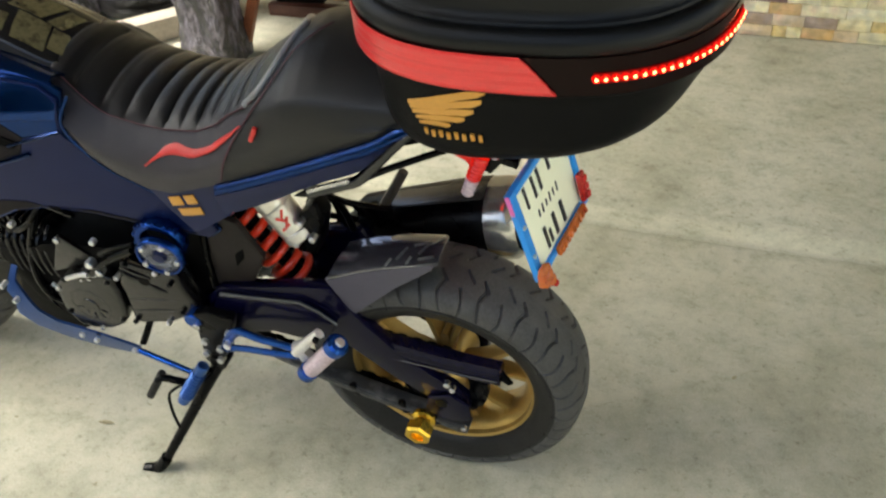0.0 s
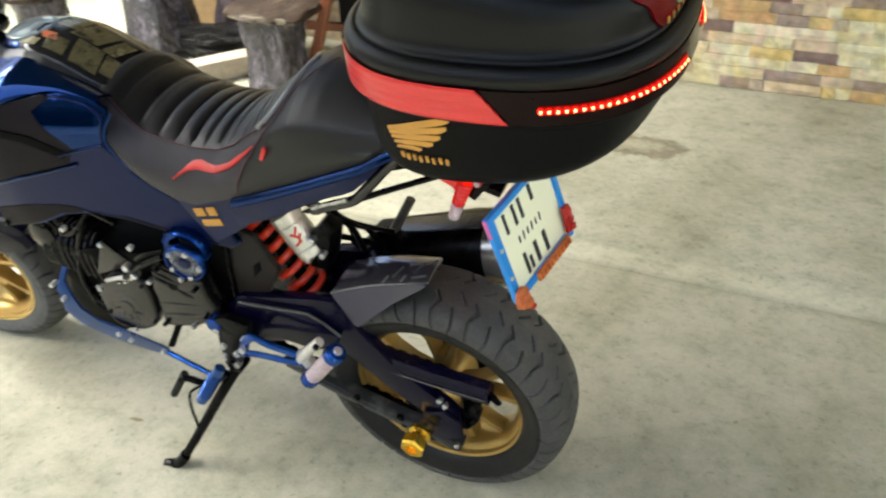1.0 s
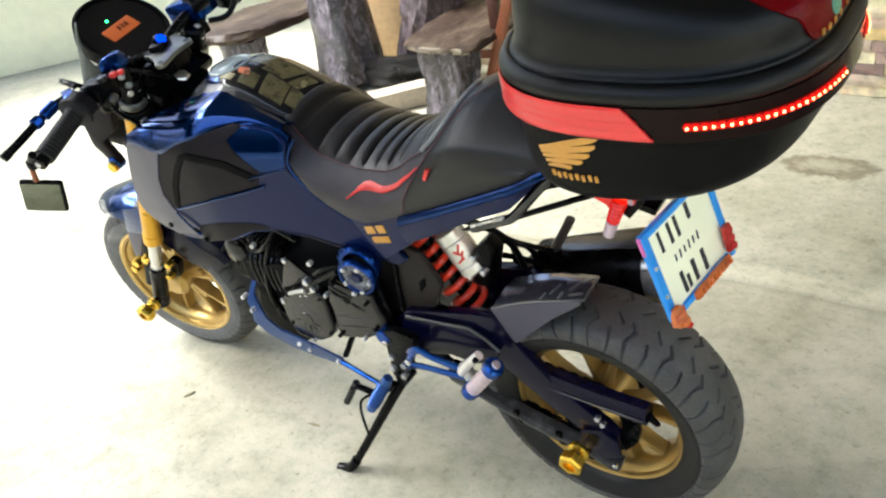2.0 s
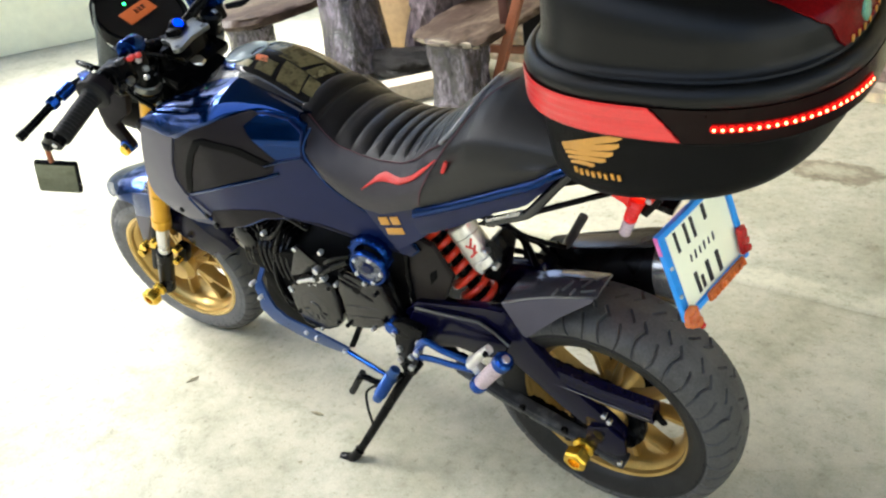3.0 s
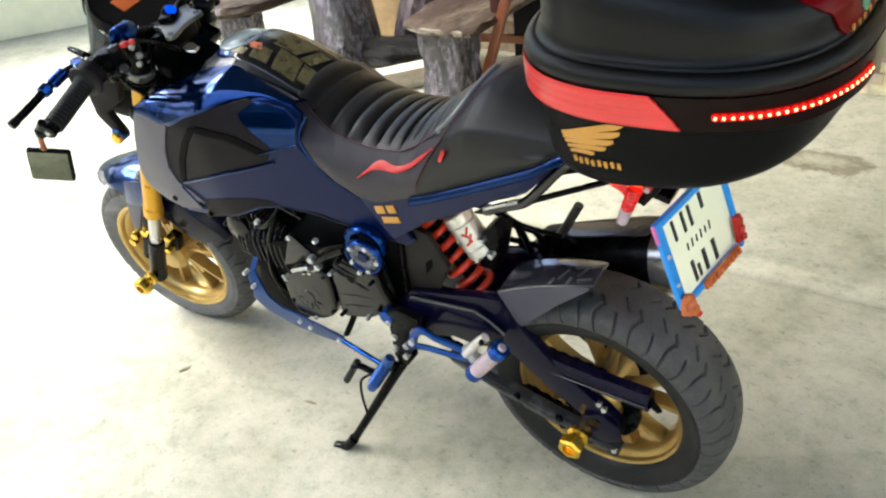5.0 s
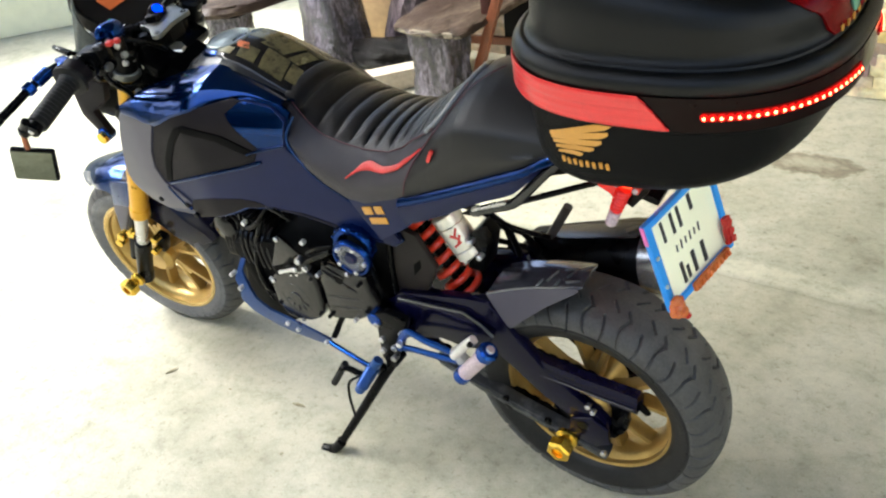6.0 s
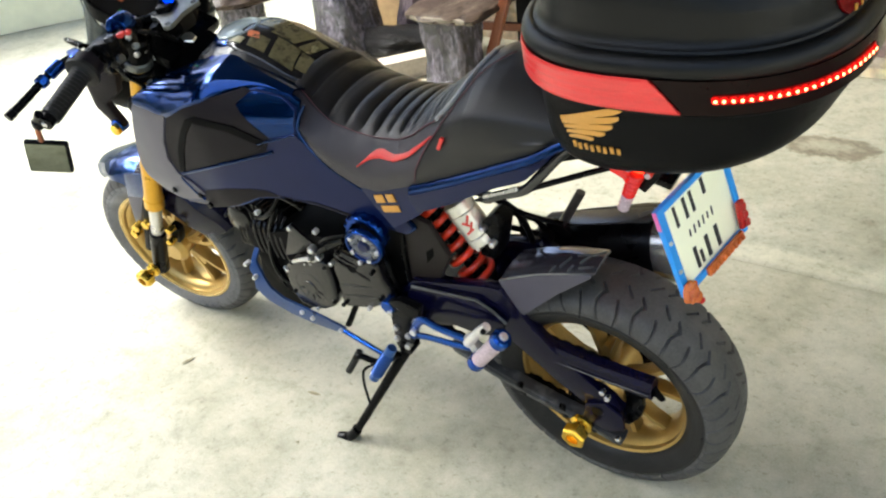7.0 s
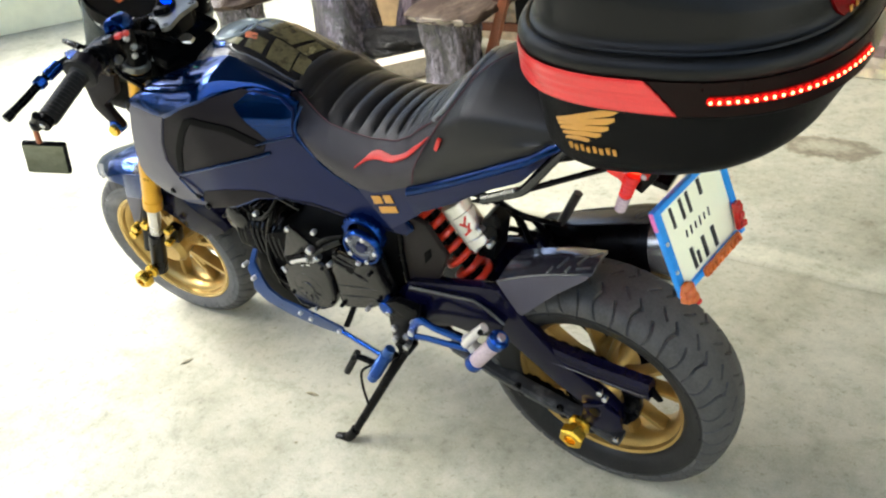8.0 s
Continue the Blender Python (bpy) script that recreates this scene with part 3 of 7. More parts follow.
def tread_depth(a, s, left):
    """Depth of the tread pattern at the angle a; s from 0 (middle) to 1 (widest point)."""
    p = (a / (2 * math.pi) * 22 + (0.5 if left else 0.0)) % 1.0
    d = 0.0
    if 0.30 < s < 0.86:
        d = max(d, 1 - abs(p - (0.22 + 0.62 * abs(s - 0.50) ** 1.2 - 0.10 * (s - 0.3))) / 0.040)
    if 0.40 < s < 0.95:
        d = max(d, 1 - abs(p - (0.70 + 0.15 * math.sin((s - 0.40) * 4.6) - 0.08 * (s - 0.4))) / 0.036)
    if 0.16 < s < 0.34:
        d = max(d, 0.9 - abs(p - (0.36 - 1.1 * (0.34 - s))) / 0.036)
    if 0.05 < s < 0.26:
        d = max(d, 0.8 - abs(p - (0.72 + 1.2 * (s - 0.05))) / 0.034)
    return 0.0060 * max(0.0, min(1.0, d * 2.2))


def wheel(at, r, w, bend, rubber, tread_n=1008):
    cx, cz = at
    half = w / 2
    hub = part("wheel", bend(lathe([(-0.058, 0.0), (-0.058, 0.03), (-0.045, 0.042), (-0.02, 0.034), (0.02, 0.034), (0.045, 0.042), (0.058, 0.03), (0.058, 0.0)], (cx, 0, cz), seg=40)), GOLDWHEEL, bike, "gold cast hub")
    prof = smooth_line([(half * 0.66, 0, r * 0.655), (half * 0.86, 0, r * 0.70), (half * 1.0, 0, r * 0.80), (half * 0.985, 0, r * 0.885), (half * 0.80, 0, r * 0.95), (half * 0.45, 0, r * 0.985), (0, 0, r)], 10)
    prof = [(q.x, q.z) for q in prof]
    full = prof + [(-y, q) for y, q in reversed(prof[:-1])]
    run, arc = 0.0, {}
    for (y0, q0), (y1, q1) in zip(reversed(prof), reversed(prof[:-1])):
        run += math.hypot(y1 - y0, q1 - q0)
        arc[round(y1, 6), round(q1, 6)] = run
    wide = arc[min(arc, key=lambda k: abs(k[1] - 0.785 * r))]
    rows = []
    for k in range(tread_n):
        a = 2 * math.pi * k / tread_n
        row = []
        for y, q in full:
            cut = tread_depth(a, arc.get((round(abs(y), 6), round(q, 6)), 0.0) / wide, y > 0) if q > r * 0.78 else 0.0
            ridge = 0.0008 if 0.745 * r < q < 0.765 * r else 0.0
            bead = 0.0016 if 0.81 * r < q < 0.84 * r else 0.0
            lean = ease(q, r * 0.97, r * 0.82)
            row.append(Vector((cx + (q - cut * (1 - 0.75 * lean) + ridge) * math.cos(a), y - math.copysign(cut * 0.55 * lean - bead, y), cz + (q - cut * (1 - 0.75 * lean)) * math.sin(a))))
        rows.append(row)
    rows.append(rows[0])
    b = sheet(rows)
    bmesh.ops.remove_doubles(b, verts=b.verts, dist=1e-6)
    wall = b.copy()
    for piece, inner in ((b, True), (wall, False)):
        gone = [f for f in piece.faces if (math.hypot(f.calc_center_median().x - cx, f.calc_center_median().z - cz) < (0.83 if rubber == SIDEWALL else 0.87) * r) == inner]
        bmesh.ops.delete(piece, geom=gone, context="FACES")
    tyre = part("tyre", bend(b), RUBBER, hub, "black road tyre with a curved tread", 32)
    part("sidewall", bend(wall), rubber, tyre, "dark tyre sidewall" if rubber == SIDEWALL else "dusty grey tyre sidewall with low light in its tone", 32)
    rim = [(0.047, 0.166), (0.049, 0.162), (0.046, 0.157), (0.038, 0.155), (0.034, 0.149), (0.020, 0.142), (0.0, 0.140), (-0.020, 0.142), (-0.034, 0.149), (-0.038, 0.155), (-0.046, 0.157), (-0.049, 0.162), (-0.047, 0.166),
           (-0.040, 0.164), (-0.030, 0.156), (0.0, 0.150), (0.030, 0.156), (0.040, 0.164)]
    part("rim", bend(lathe(rim, (cx, 0, cz), seg=96, closed=True)), GOLDWHEEL, hub, "gold painted rim")
    for y in (0.0475, -0.0475):
        ring = [(y + 0.0034 * math.cos(2 * math.pi * k / 10), 0.1672 + 0.0042 * math.sin(2 * math.pi * k / 10)) for k in range(10)]
        part("rim_lip", bend(lathe(ring, (cx, 0, cz), seg=96, closed=True)), RIMLIP, hub, "polished gold rim lip")
    for k in range(5):
        for s in (-1, 1):
            a0, a1 = 2 * math.pi * k / 5 + 0.35 + s * 0.12, 2 * math.pi * k / 5 + 0.35 + s * 0.27
            rings = []
            for t in (0.0, 0.3, 0.7, 1.0):
                a, q = a0 + (a1 - a0) * t, 0.034 + 0.112 * t
                c = Vector((cx + q * math.cos(a), 0, cz + q * math.sin(a)))
                tang = Vector((-math.sin(a), 0, math.cos(a)))
                h, wd = 0.021 - 0.004 * t, 0.0085 - 0.002 * math.sin(t * math.pi)
                rings.append([c + tang * (wd * u) + Vector((0, h * v, 0)) for u, v in ((-1, -0.5), (-1, 0.6), (-0.6, 1), (0.6, 1), (1, 0.6), (1, -0.5))])
            part("spoke", bend(skin(rings)), GOLDWHEEL, hub)
        am = 2 * math.pi * k / 5 + 0.35
        web = []
        for q, spread in ((0.030, 0.22), (0.055, 0.16), (0.078, 0.10), (0.086, 0.05)):
            web.append([Vector((cx + q * math.cos(am + spread * u), 0.018 * v, cz + q * math.sin(am + spread * u))) for u, v in ((-1, -1), (1, -1), (1, 1), (-1, 1))])
        part("spoke_web", bend(bevel(skin(web), 0.003)), GOLDWHEEL, hub)
    return hub


REAR, FRONT = (0.0, 0.242), (1.2, 0.236)


def build_wheels():
    hub = wheel(REAR, 0.243, 0.136, keep, SIDEWALL)
    # sprocket, chain and drive cover
    b = lathe([(0.042, 0.05), (0.042, 0.078), (0.048, 0.078), (0.048, 0.05)], (0, 0, REAR[1]), seg=60, closed=True)
    for k in range(34):
        a = 2 * math.pi * k / 34
        box((0.006, 0.005, 0.006), (0.080 * math.cos(a), 0.045, REAR[1] + 0.080 * math.sin(a)), Matrix.Rotation(-a, 4, "Y"), 0.001, b)
    part("sprocket", b, BLACK, hub, "dark steel rear sprocket")
    part("axle_nut", lathe([(0.082, 0), (0.082, 0.013), (0.090, 0.012), (0.091, 0.0)], (-0.012, 0, REAR[1] - 0.010), seg=6), BLACK, hub)
    wheel(FRONT, 0.236, 0.108, turned, RUBBERDUSTLIT, 640)
    # front brake disc and caliper
    d = lathe([(-0.062, 0.06), (-0.062, 0.105), (-0.066, 0.105), (-0.066, 0.06)], (FRONT[0], 0, FRONT[1]), seg=60, closed=True)
    part("brake_disc", turned(d), STEEL, bike, "steel brake disc")


def build_chain():
    b = bmesh.new()
    fs, rs = Vector((0.46, 0, 0.345)), Vector((0, 0, REAR[1]))
    r0, r1 = 0.032, 0.080
    pts = []
    d = (rs - fs)
    ang = math.atan2(d.z, d.x)
    off = math.asin((r1 - r0) / d.length)
    for k in range(10):
        a = ang - math.pi / 2 - off - 0.0 - (math.pi - 2 * off) * k / 9
        pts.append(fs + Vector((math.cos(a), 0, math.sin(a))) * r0)
    for k in range(14):
        a = ang + math.pi / 2 + off - (math.pi + 2 * off) * k / 13
        pts.append(rs + Vector((math.cos(a), 0, math.sin(a))) * r1)
    pts.append(pts[0])
    acc, step = 0.0, 0.0127
    i = 0
    for p, q in zip(pts, pts[1:]):
        seg = (q - p).length
        while acc < seg:
            c = p + (q - p) * (acc / seg)
            a = math.atan2(q.z - p.z, q.x - p.x)
            wide = 0.016 if i % 2 else 0.011
            box((0.0145, wide, 0.010), (c.x, 0.046, c.z), Matrix.Rotation(-a, 4, "Y"), 0.0015, b)
            acc += step
            i += 1
        acc -= seg
    part("chain", b, BLACK, bike, "dark greasy drive chain")


def build_swingarm():
    y0, y1 = 0.056, 0.080
    arm = [(0.435, 0.31), (0.425, 0.365), (0.36, 0.418), (0.20, 0.456), (0.155, 0.462), (0.115, 0.400), (0.06, 0.335), (-0.035, 0.262), (-0.055, 0.240), (-0.055, 0.205), (-0.030, 0.196), (0.07, 0.262), (0.155, 0.335), (0.22, 0.345), (0.36, 0.300)]
    b = prism(arm, y0, y1, 0.006)
    main = part("swingarm", b, ARMBLUE, bike, "dark navy painted swingarm")
    part("far_arm", mirrored(prism(arm, y0, y1, 0.006)), ARMBLUE, main)
    part("cross_beam", box((0.07, 0.16, 0.07), (0.25, 0, 0.37), Matrix.Rotation(radians(15), 4, "Y"), 0.01), ARMBLUE, main)
    # raised face of the arm with its bright folded edge
    face = [(0.414, 0.317), (0.394, 0.360), (0.361, 0.409), (0.275, 0.420), (0.207, 0.428), (0.152, 0.392), (0.171, 0.352), (0.215, 0.338), (0.277, 0.342), (0.362, 0.318)]
    part("arm_cover", prism(face, y1 - 0.002, y1 + 0.012, 0.005), ARMBLUE, main, "navy arm cover with a folded edge")
    part("fold_edge", tube([(0.356, y1 + 0.010, 0.413), (0.275, y1 + 0.010, 0.422), (0.208, y1 + 0.010, 0.4295), (0.178, y1 + 0.010, 0.415), (0.151, y1 + 0.010, 0.391)], 0.0026, 8, smooth=1), PLATEALU, main)
    # axle plate, adjuster and bolts
    part("axle_plate", prism([(0.020, 0.200), (0.012, 0.240), (-0.03, 0.256), (-0.060, 0.236), (-0.062, 0.200), (-0.030, 0.180)], y1 + 0.001, y1 + 0.008, 0.002), ARMBLUE, main)
    for x, z in ((-0.024, 0.284), (-0.033, 0.273)):
        part("bolt", rod((x, y1 - 0.002, z), (x, y1 + 0.010, z), 0.0055, 12), STEEL, main)
    # gold stand spool
    sp = lathe([(0.0, 0.0), (0.0, 0.016), (0.004, 0.022), (0.012, 0.022), (0.017, 0.015), (0.026, 0.015), (0.026, 0.0)], (0.024, 0.082, 0.178), seg=28)
    lathe([(0.024, 0.0), (0.024, 0.021), (0.027, 0.025), (0.044, 0.025), (0.048, 0.021), (0.048, 0.013), (0.038, 0.012), (0.038, 0.0)], (0.024, 0.082, 0.178), seg=6, bm=sp)
    part("stand_spool", sp, GOLD, main, "gold anodised stand spool")
    # chain guard
    rings = []
    for t in (0.0, 0.06, 0.5, 0.94, 1.0):
        x, z = 0.088 - 0.20 * t, 0.325 - 0.012 * t
        h, w = 0.015 + 0.003 * t, 0.014
        rings.append([(x, 0.062 + w * a, z + h * c + 0.02 * (0.4 if t < 0.1 else 0)) for a, c in ((-1, -1), (1, -1), (1.2, 0.2), (0.7, 1), (-0.7, 1), (-1.2, 0.2))])
    part("chain_guard", bevel(skin(rings), 0.002), ARMBLUE, main, "navy chain guard")
    # pale bead added as the highlight on the guard's edge
    part("guard_gleam", tube([(0.086, 0.0782, 0.318), (0.0, 0.0795, 0.3135), (-0.108, 0.0800, 0.309)], 0.0016, 8), CARBON, main, "pale line painting the edge's highlight")
    part("guard_tail", prism([(-0.100, 0.296), (-0.112, 0.314), (-0.130, 0.286), (-0.122, 0.280)], 0.056, 0.062, 0.002), SHADEBLACK, main)
    # lower beam with scuffed rail and clamps
    upper = [(0.30, 0.280), (0.25, 0.260), (0.211, 0.244), (0.138, 0.219), (0.079, 0.203), (0.021, 0.190), (-0.035, 0.171), (-0.056, 0.168)]
    low = [(x, z - 0.026) for x, z in reversed(upper[:-1])]
    beam = part("lower_beam", prism(upper + [(-0.050, 0.146)] + low, 0.058, 0.084, 0.004), SCUFFED, main, "scuffed dark grey lower beam")
    part("beam_rail", tube([(x, 0.085, z - 0.008) for x, z in upper[:-1]], 0.0045, 8), SCUFFED, beam)
    for x, z in ((0.150, 0.212), (0.062, 0.190), (0.005, 0.176)):
        part("beam_clamp", box((0.012, 0.010, 0.030), (x, 0.083, z), Matrix.Rotation(0.3, 4, "Y"), 0.003), BLACK, beam)
    part("bolt", rod((-0.046, 0.080, 0.166), (-0.046, 0.090, 0.166), 0.0055, 12), STEEL, beam)


def build_hugger():
    # the crease along the side, and the crown beside the middle
    crease = smooth_line([(0.158, 0.074, 0.482), (0.115, 0.075, 0.505), (0.07, 0.075, 0.525), (0.02, 0.074, 0.541), (-0.027, 0.070, 0.553)], 6)
    crown = smooth_line([(0.132, 0.022, 0.517), (0.092, 0.022, 0.533), (0.053, 0.022, 0.545), (0.011, 0.022, 0.554), (-0.030, 0.020, 0.560)], 6)

    def spot(k, v):
        """A point on the top: along the crease, and over from crease (0) to crown (1)."""
        p, q = crease[k], crown[k]
        return p + (q - p) * v + Vector((0, 0, 0.005 * 4 * v * (1 - v)))
    rows = []
    for k in range(len(crease)):
        q, lip = crown[k], Vector((0, 0.001, -0.004))
        rows.append([crease[k] + lip] + [spot(k, v) for v in (0, 0.04, 0.2, 0.4, 0.6, 0.8, 1.0)] + [Vector((q.x + (0.02 - y) * 0.9 * k / 24, y, q.z + d)) for y, d in ((0.004, -0.013), (-0.016, -0.034), (-0.036, -0.058), (-0.050, -0.078), (-0.055, -0.094))])
    hug = part("rear_fender", thick(sheet(rows), 0.004, (0, 0, REAR[1])), CARBON, bike, "dark metallic tyre hugger", 30)
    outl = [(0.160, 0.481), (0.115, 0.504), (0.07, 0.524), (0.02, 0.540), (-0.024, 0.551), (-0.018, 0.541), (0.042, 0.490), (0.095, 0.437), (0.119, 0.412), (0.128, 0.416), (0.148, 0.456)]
    part("side_panel", panel(outl, lambda x, z: 0.0765, 0.005), NAVYSHEEN, hug, "satin dark side panel")
    part("crease_bead", tube([q + Vector((0, 0.002, 0.0005)) for q in crease[1:-1]], 0.0024, 8, smooth=1), CARBON, hug)
    n = len(crease) - 1
    for k, (a, v, l, w, tw) in enumerate(((0.62, 0.10, 0.018, 0.0035, 0.9), (0.70, 0.34, 0.026, 0.0035, 0.9), (0.80, 0.62, 0.020, 0.004, 0.2), (0.88, 0.16, 0.026, 0.004, 0.1), (0.86, 0.46, 0.024, 0.004, 0.9), (0.93, 0.74, 0.022, 0.004, 0.7), (0.76, 0.13, 0.014, 0.004, 1.0))):
        i = min(n - 1, int(a * n))
        c = spot(i, v)
        along, over = (spot(i + 1, v) - c).normalized(), (spot(i, min(1, v + 0.05)) - spot(i, max(0, v - 0.05))).normalized()
        up = over.cross(along).normalized()
        up = up if up.z > 0 else -up
        m = Matrix((along, up.cross(along), up)).transposed().to_4x4()
        part("decal", box((l, w, 0.001), c + up * 0.0008, m @ Matrix.Rotation(tw, 4, "Z"), 0.0003), PLATEALU, hug)


def build_shock():
    top, bot = Vector((0.350, 0.0, 0.554)), Vector((0.258, 0.0, 0.398))
    body = part("shock_absorber", rod(bot - (top - bot) * 0.12, top + (top - bot) * 0.15, 0.014, 20), BLACK, bike, "shock absorber with a red coil spring")
    ax = (top - bot).normalized()
    s = Vector((0, 1, 0))
    w = ax.cross(s)
    line = []
    n, turns = 150, 6.6
    for k in range(n + 1):
        a = 2 * math.pi * turns * k / n
        line.append(bot + (top - bot) * (k / n) + (s * math.cos(a) + w * math.sin(a)) * 0.0300)
    part("spring", tube(line, 0.0072, 10, smooth=1), SPRING, body, "red coil spring")
    part("collar", lathe([(0, 0.01), (0, 0.033), (0.012, 0.034), (0.016, 0.028), (0.016, 0.01)], top + ax * 0.001, ax, 28), ALU, body)
    part("seat_ring", lathe([(0, 0.01), (0, 0.034), (0.012, 0.034), (0.012, 0.01)], bot - ax * 0.013, ax, 28), BLACK, body)
    off = Vector((-0.088, 0.010, 0.012))
    p, q = top + off + ax * 0.018, top + off - ax * 0.072
    can = part("reservoir", lathe([(0, 0), (0, 0.024), (0.003, 0.0278), (0.022, 0.0278), (0.0235, 0.0262), (0.025, 0.0278), (0.072, 0.0278), (0.074, 0.0262), (0.076, 0.0278), (0.091, 0.0278), (0.094, 0.024), (0.094, 0)], p, q - p, 40), mat("satin_silver_metal", (0.62, 0.60, 0.56), 0.36, 0.75, 60, 0.1), body, "brushed silver gas reservoir")
    out = (Vector((-0.35, 0.8, 0.45)) - ax * Vector((-0.35, 0.8, 0.45)).dot(ax)).normalized()
    t = ax.cross(out)
    for d, e, ang in ((0.030, 0.004, 0.9), (0.037, -0.003, -0.9), (0.044, 0.003, 0.9), (0.052, -0.004, 0.2)):
        c = p - ax * (d + 0.005) + out * 0.0279 + t * e
        m = Matrix((t, ax, out)).transposed().to_4x4()
        part("mark", box((0.016, 0.0045, 0.0012), c, m @ Matrix.Rotation(ang, 4, "Z"), 0.0004), REDVINYL, can)
    part("hose", tube([p + ax * 0.002, p + ax * 0.03 + Vector((-0.02, 0, 0)), top + ax * 0.03], 0.006, 10), BLACK, body)


def seat_top(x):
    return lerp_table([(-0.16, 0.888), (0.06, 0.888), (0.095, 0.8875), (0.12, 0.885), (0.138, 0.8805), (0.16, 0.866), (0.18, 0.851), (0.20, 0.835), (0.222, 0.818), (0.256, 0.793), (0.29, 0.778), (0.34, 0.773), (0.38, 0.775), (0.43, 0.785), (0.47, 0.801), (0.50, 0.818), (0.518, 0.824), (0.532, 0.818), (0.54, 0.80)], x)


def seat_bottom(x):
    return lerp_table([(-0.16, 0.862), (-0.06, 0.842), (-0.017, 0.825), (0.017, 0.801), (0.066, 0.778), (0.119, 0.753), (0.176, 0.727), (0.236, 0.701), (0.34, 0.662), (0.38, 0.664), (0.42, 0.682), (0.46, 0.708), (0.49, 0.745), (0.54, 0.775)], x)


# grooves between the pleats
PLEATS = (0.200, 0.223, 0.247, 0.270, 0.292, 0.317, 0.344, 0.374, 0.406, 0.443, 0.484, 0.530)


def seat_point(x, t):
    """t from 0 (ridge) to 1 (bottom of the flank), on the rider's side of the ridge."""
    top, bot = seat_top(x), seat_bottom(x)
    rear = 1 - ease(x, 0.15, 0.24)
    nose = ease(x, 0.42, 0.54)
    we = 0.092 + 0.022 * rear - 0.020 * nose
    wm = 0.127 - 0.001 * rear - 0.010 * nose - 0.03 * ease(-x, 0.02, 0.16)
    pe = 0.023 + 0.022 * rear - 0.010 * nose
    k = [(0, 0.0), (we * 0.55, -0.006), (we * 0.9, -pe * 0.62), (we, -pe), (we + (wm - we) * 0.6, -pe - 0.025), (wm, -pe - (top - bot - pe) * 0.62), (wm - 0.004, bot - top)]
    ts = (0, 0.24, 0.40, 0.48, 0.60, 0.82, 1.0)
    for i in range(len(ts) - 1):
        if t <= ts[i + 1] or i == len(ts) - 2:
            f = (t - ts[i]) / (ts[i + 1] - ts[i])
            y, d = (k[i][j] + (k[i + 1][j] - k[i][j]) * f for j in (0, 1))
            break
    if t < 0.48:
        f = t / 0.48
        y, d = we * f, -pe * f ** (2.3 - 0.3 * rear)
    if t < 0.45 and PLEATS[0] < x < PLEATS[-1]:
        ph = lerp_table([(g, float(i)) for i, g in enumerate(PLEATS)], x)
        puff = abs(math.sin(math.pi * ph)) ** 0.34
        edge = 1 - ease(t, 0.38, 0.45)
        d += 0.0066 * (puff - 0.85) * edge
    return Vector((x, y, top + d))


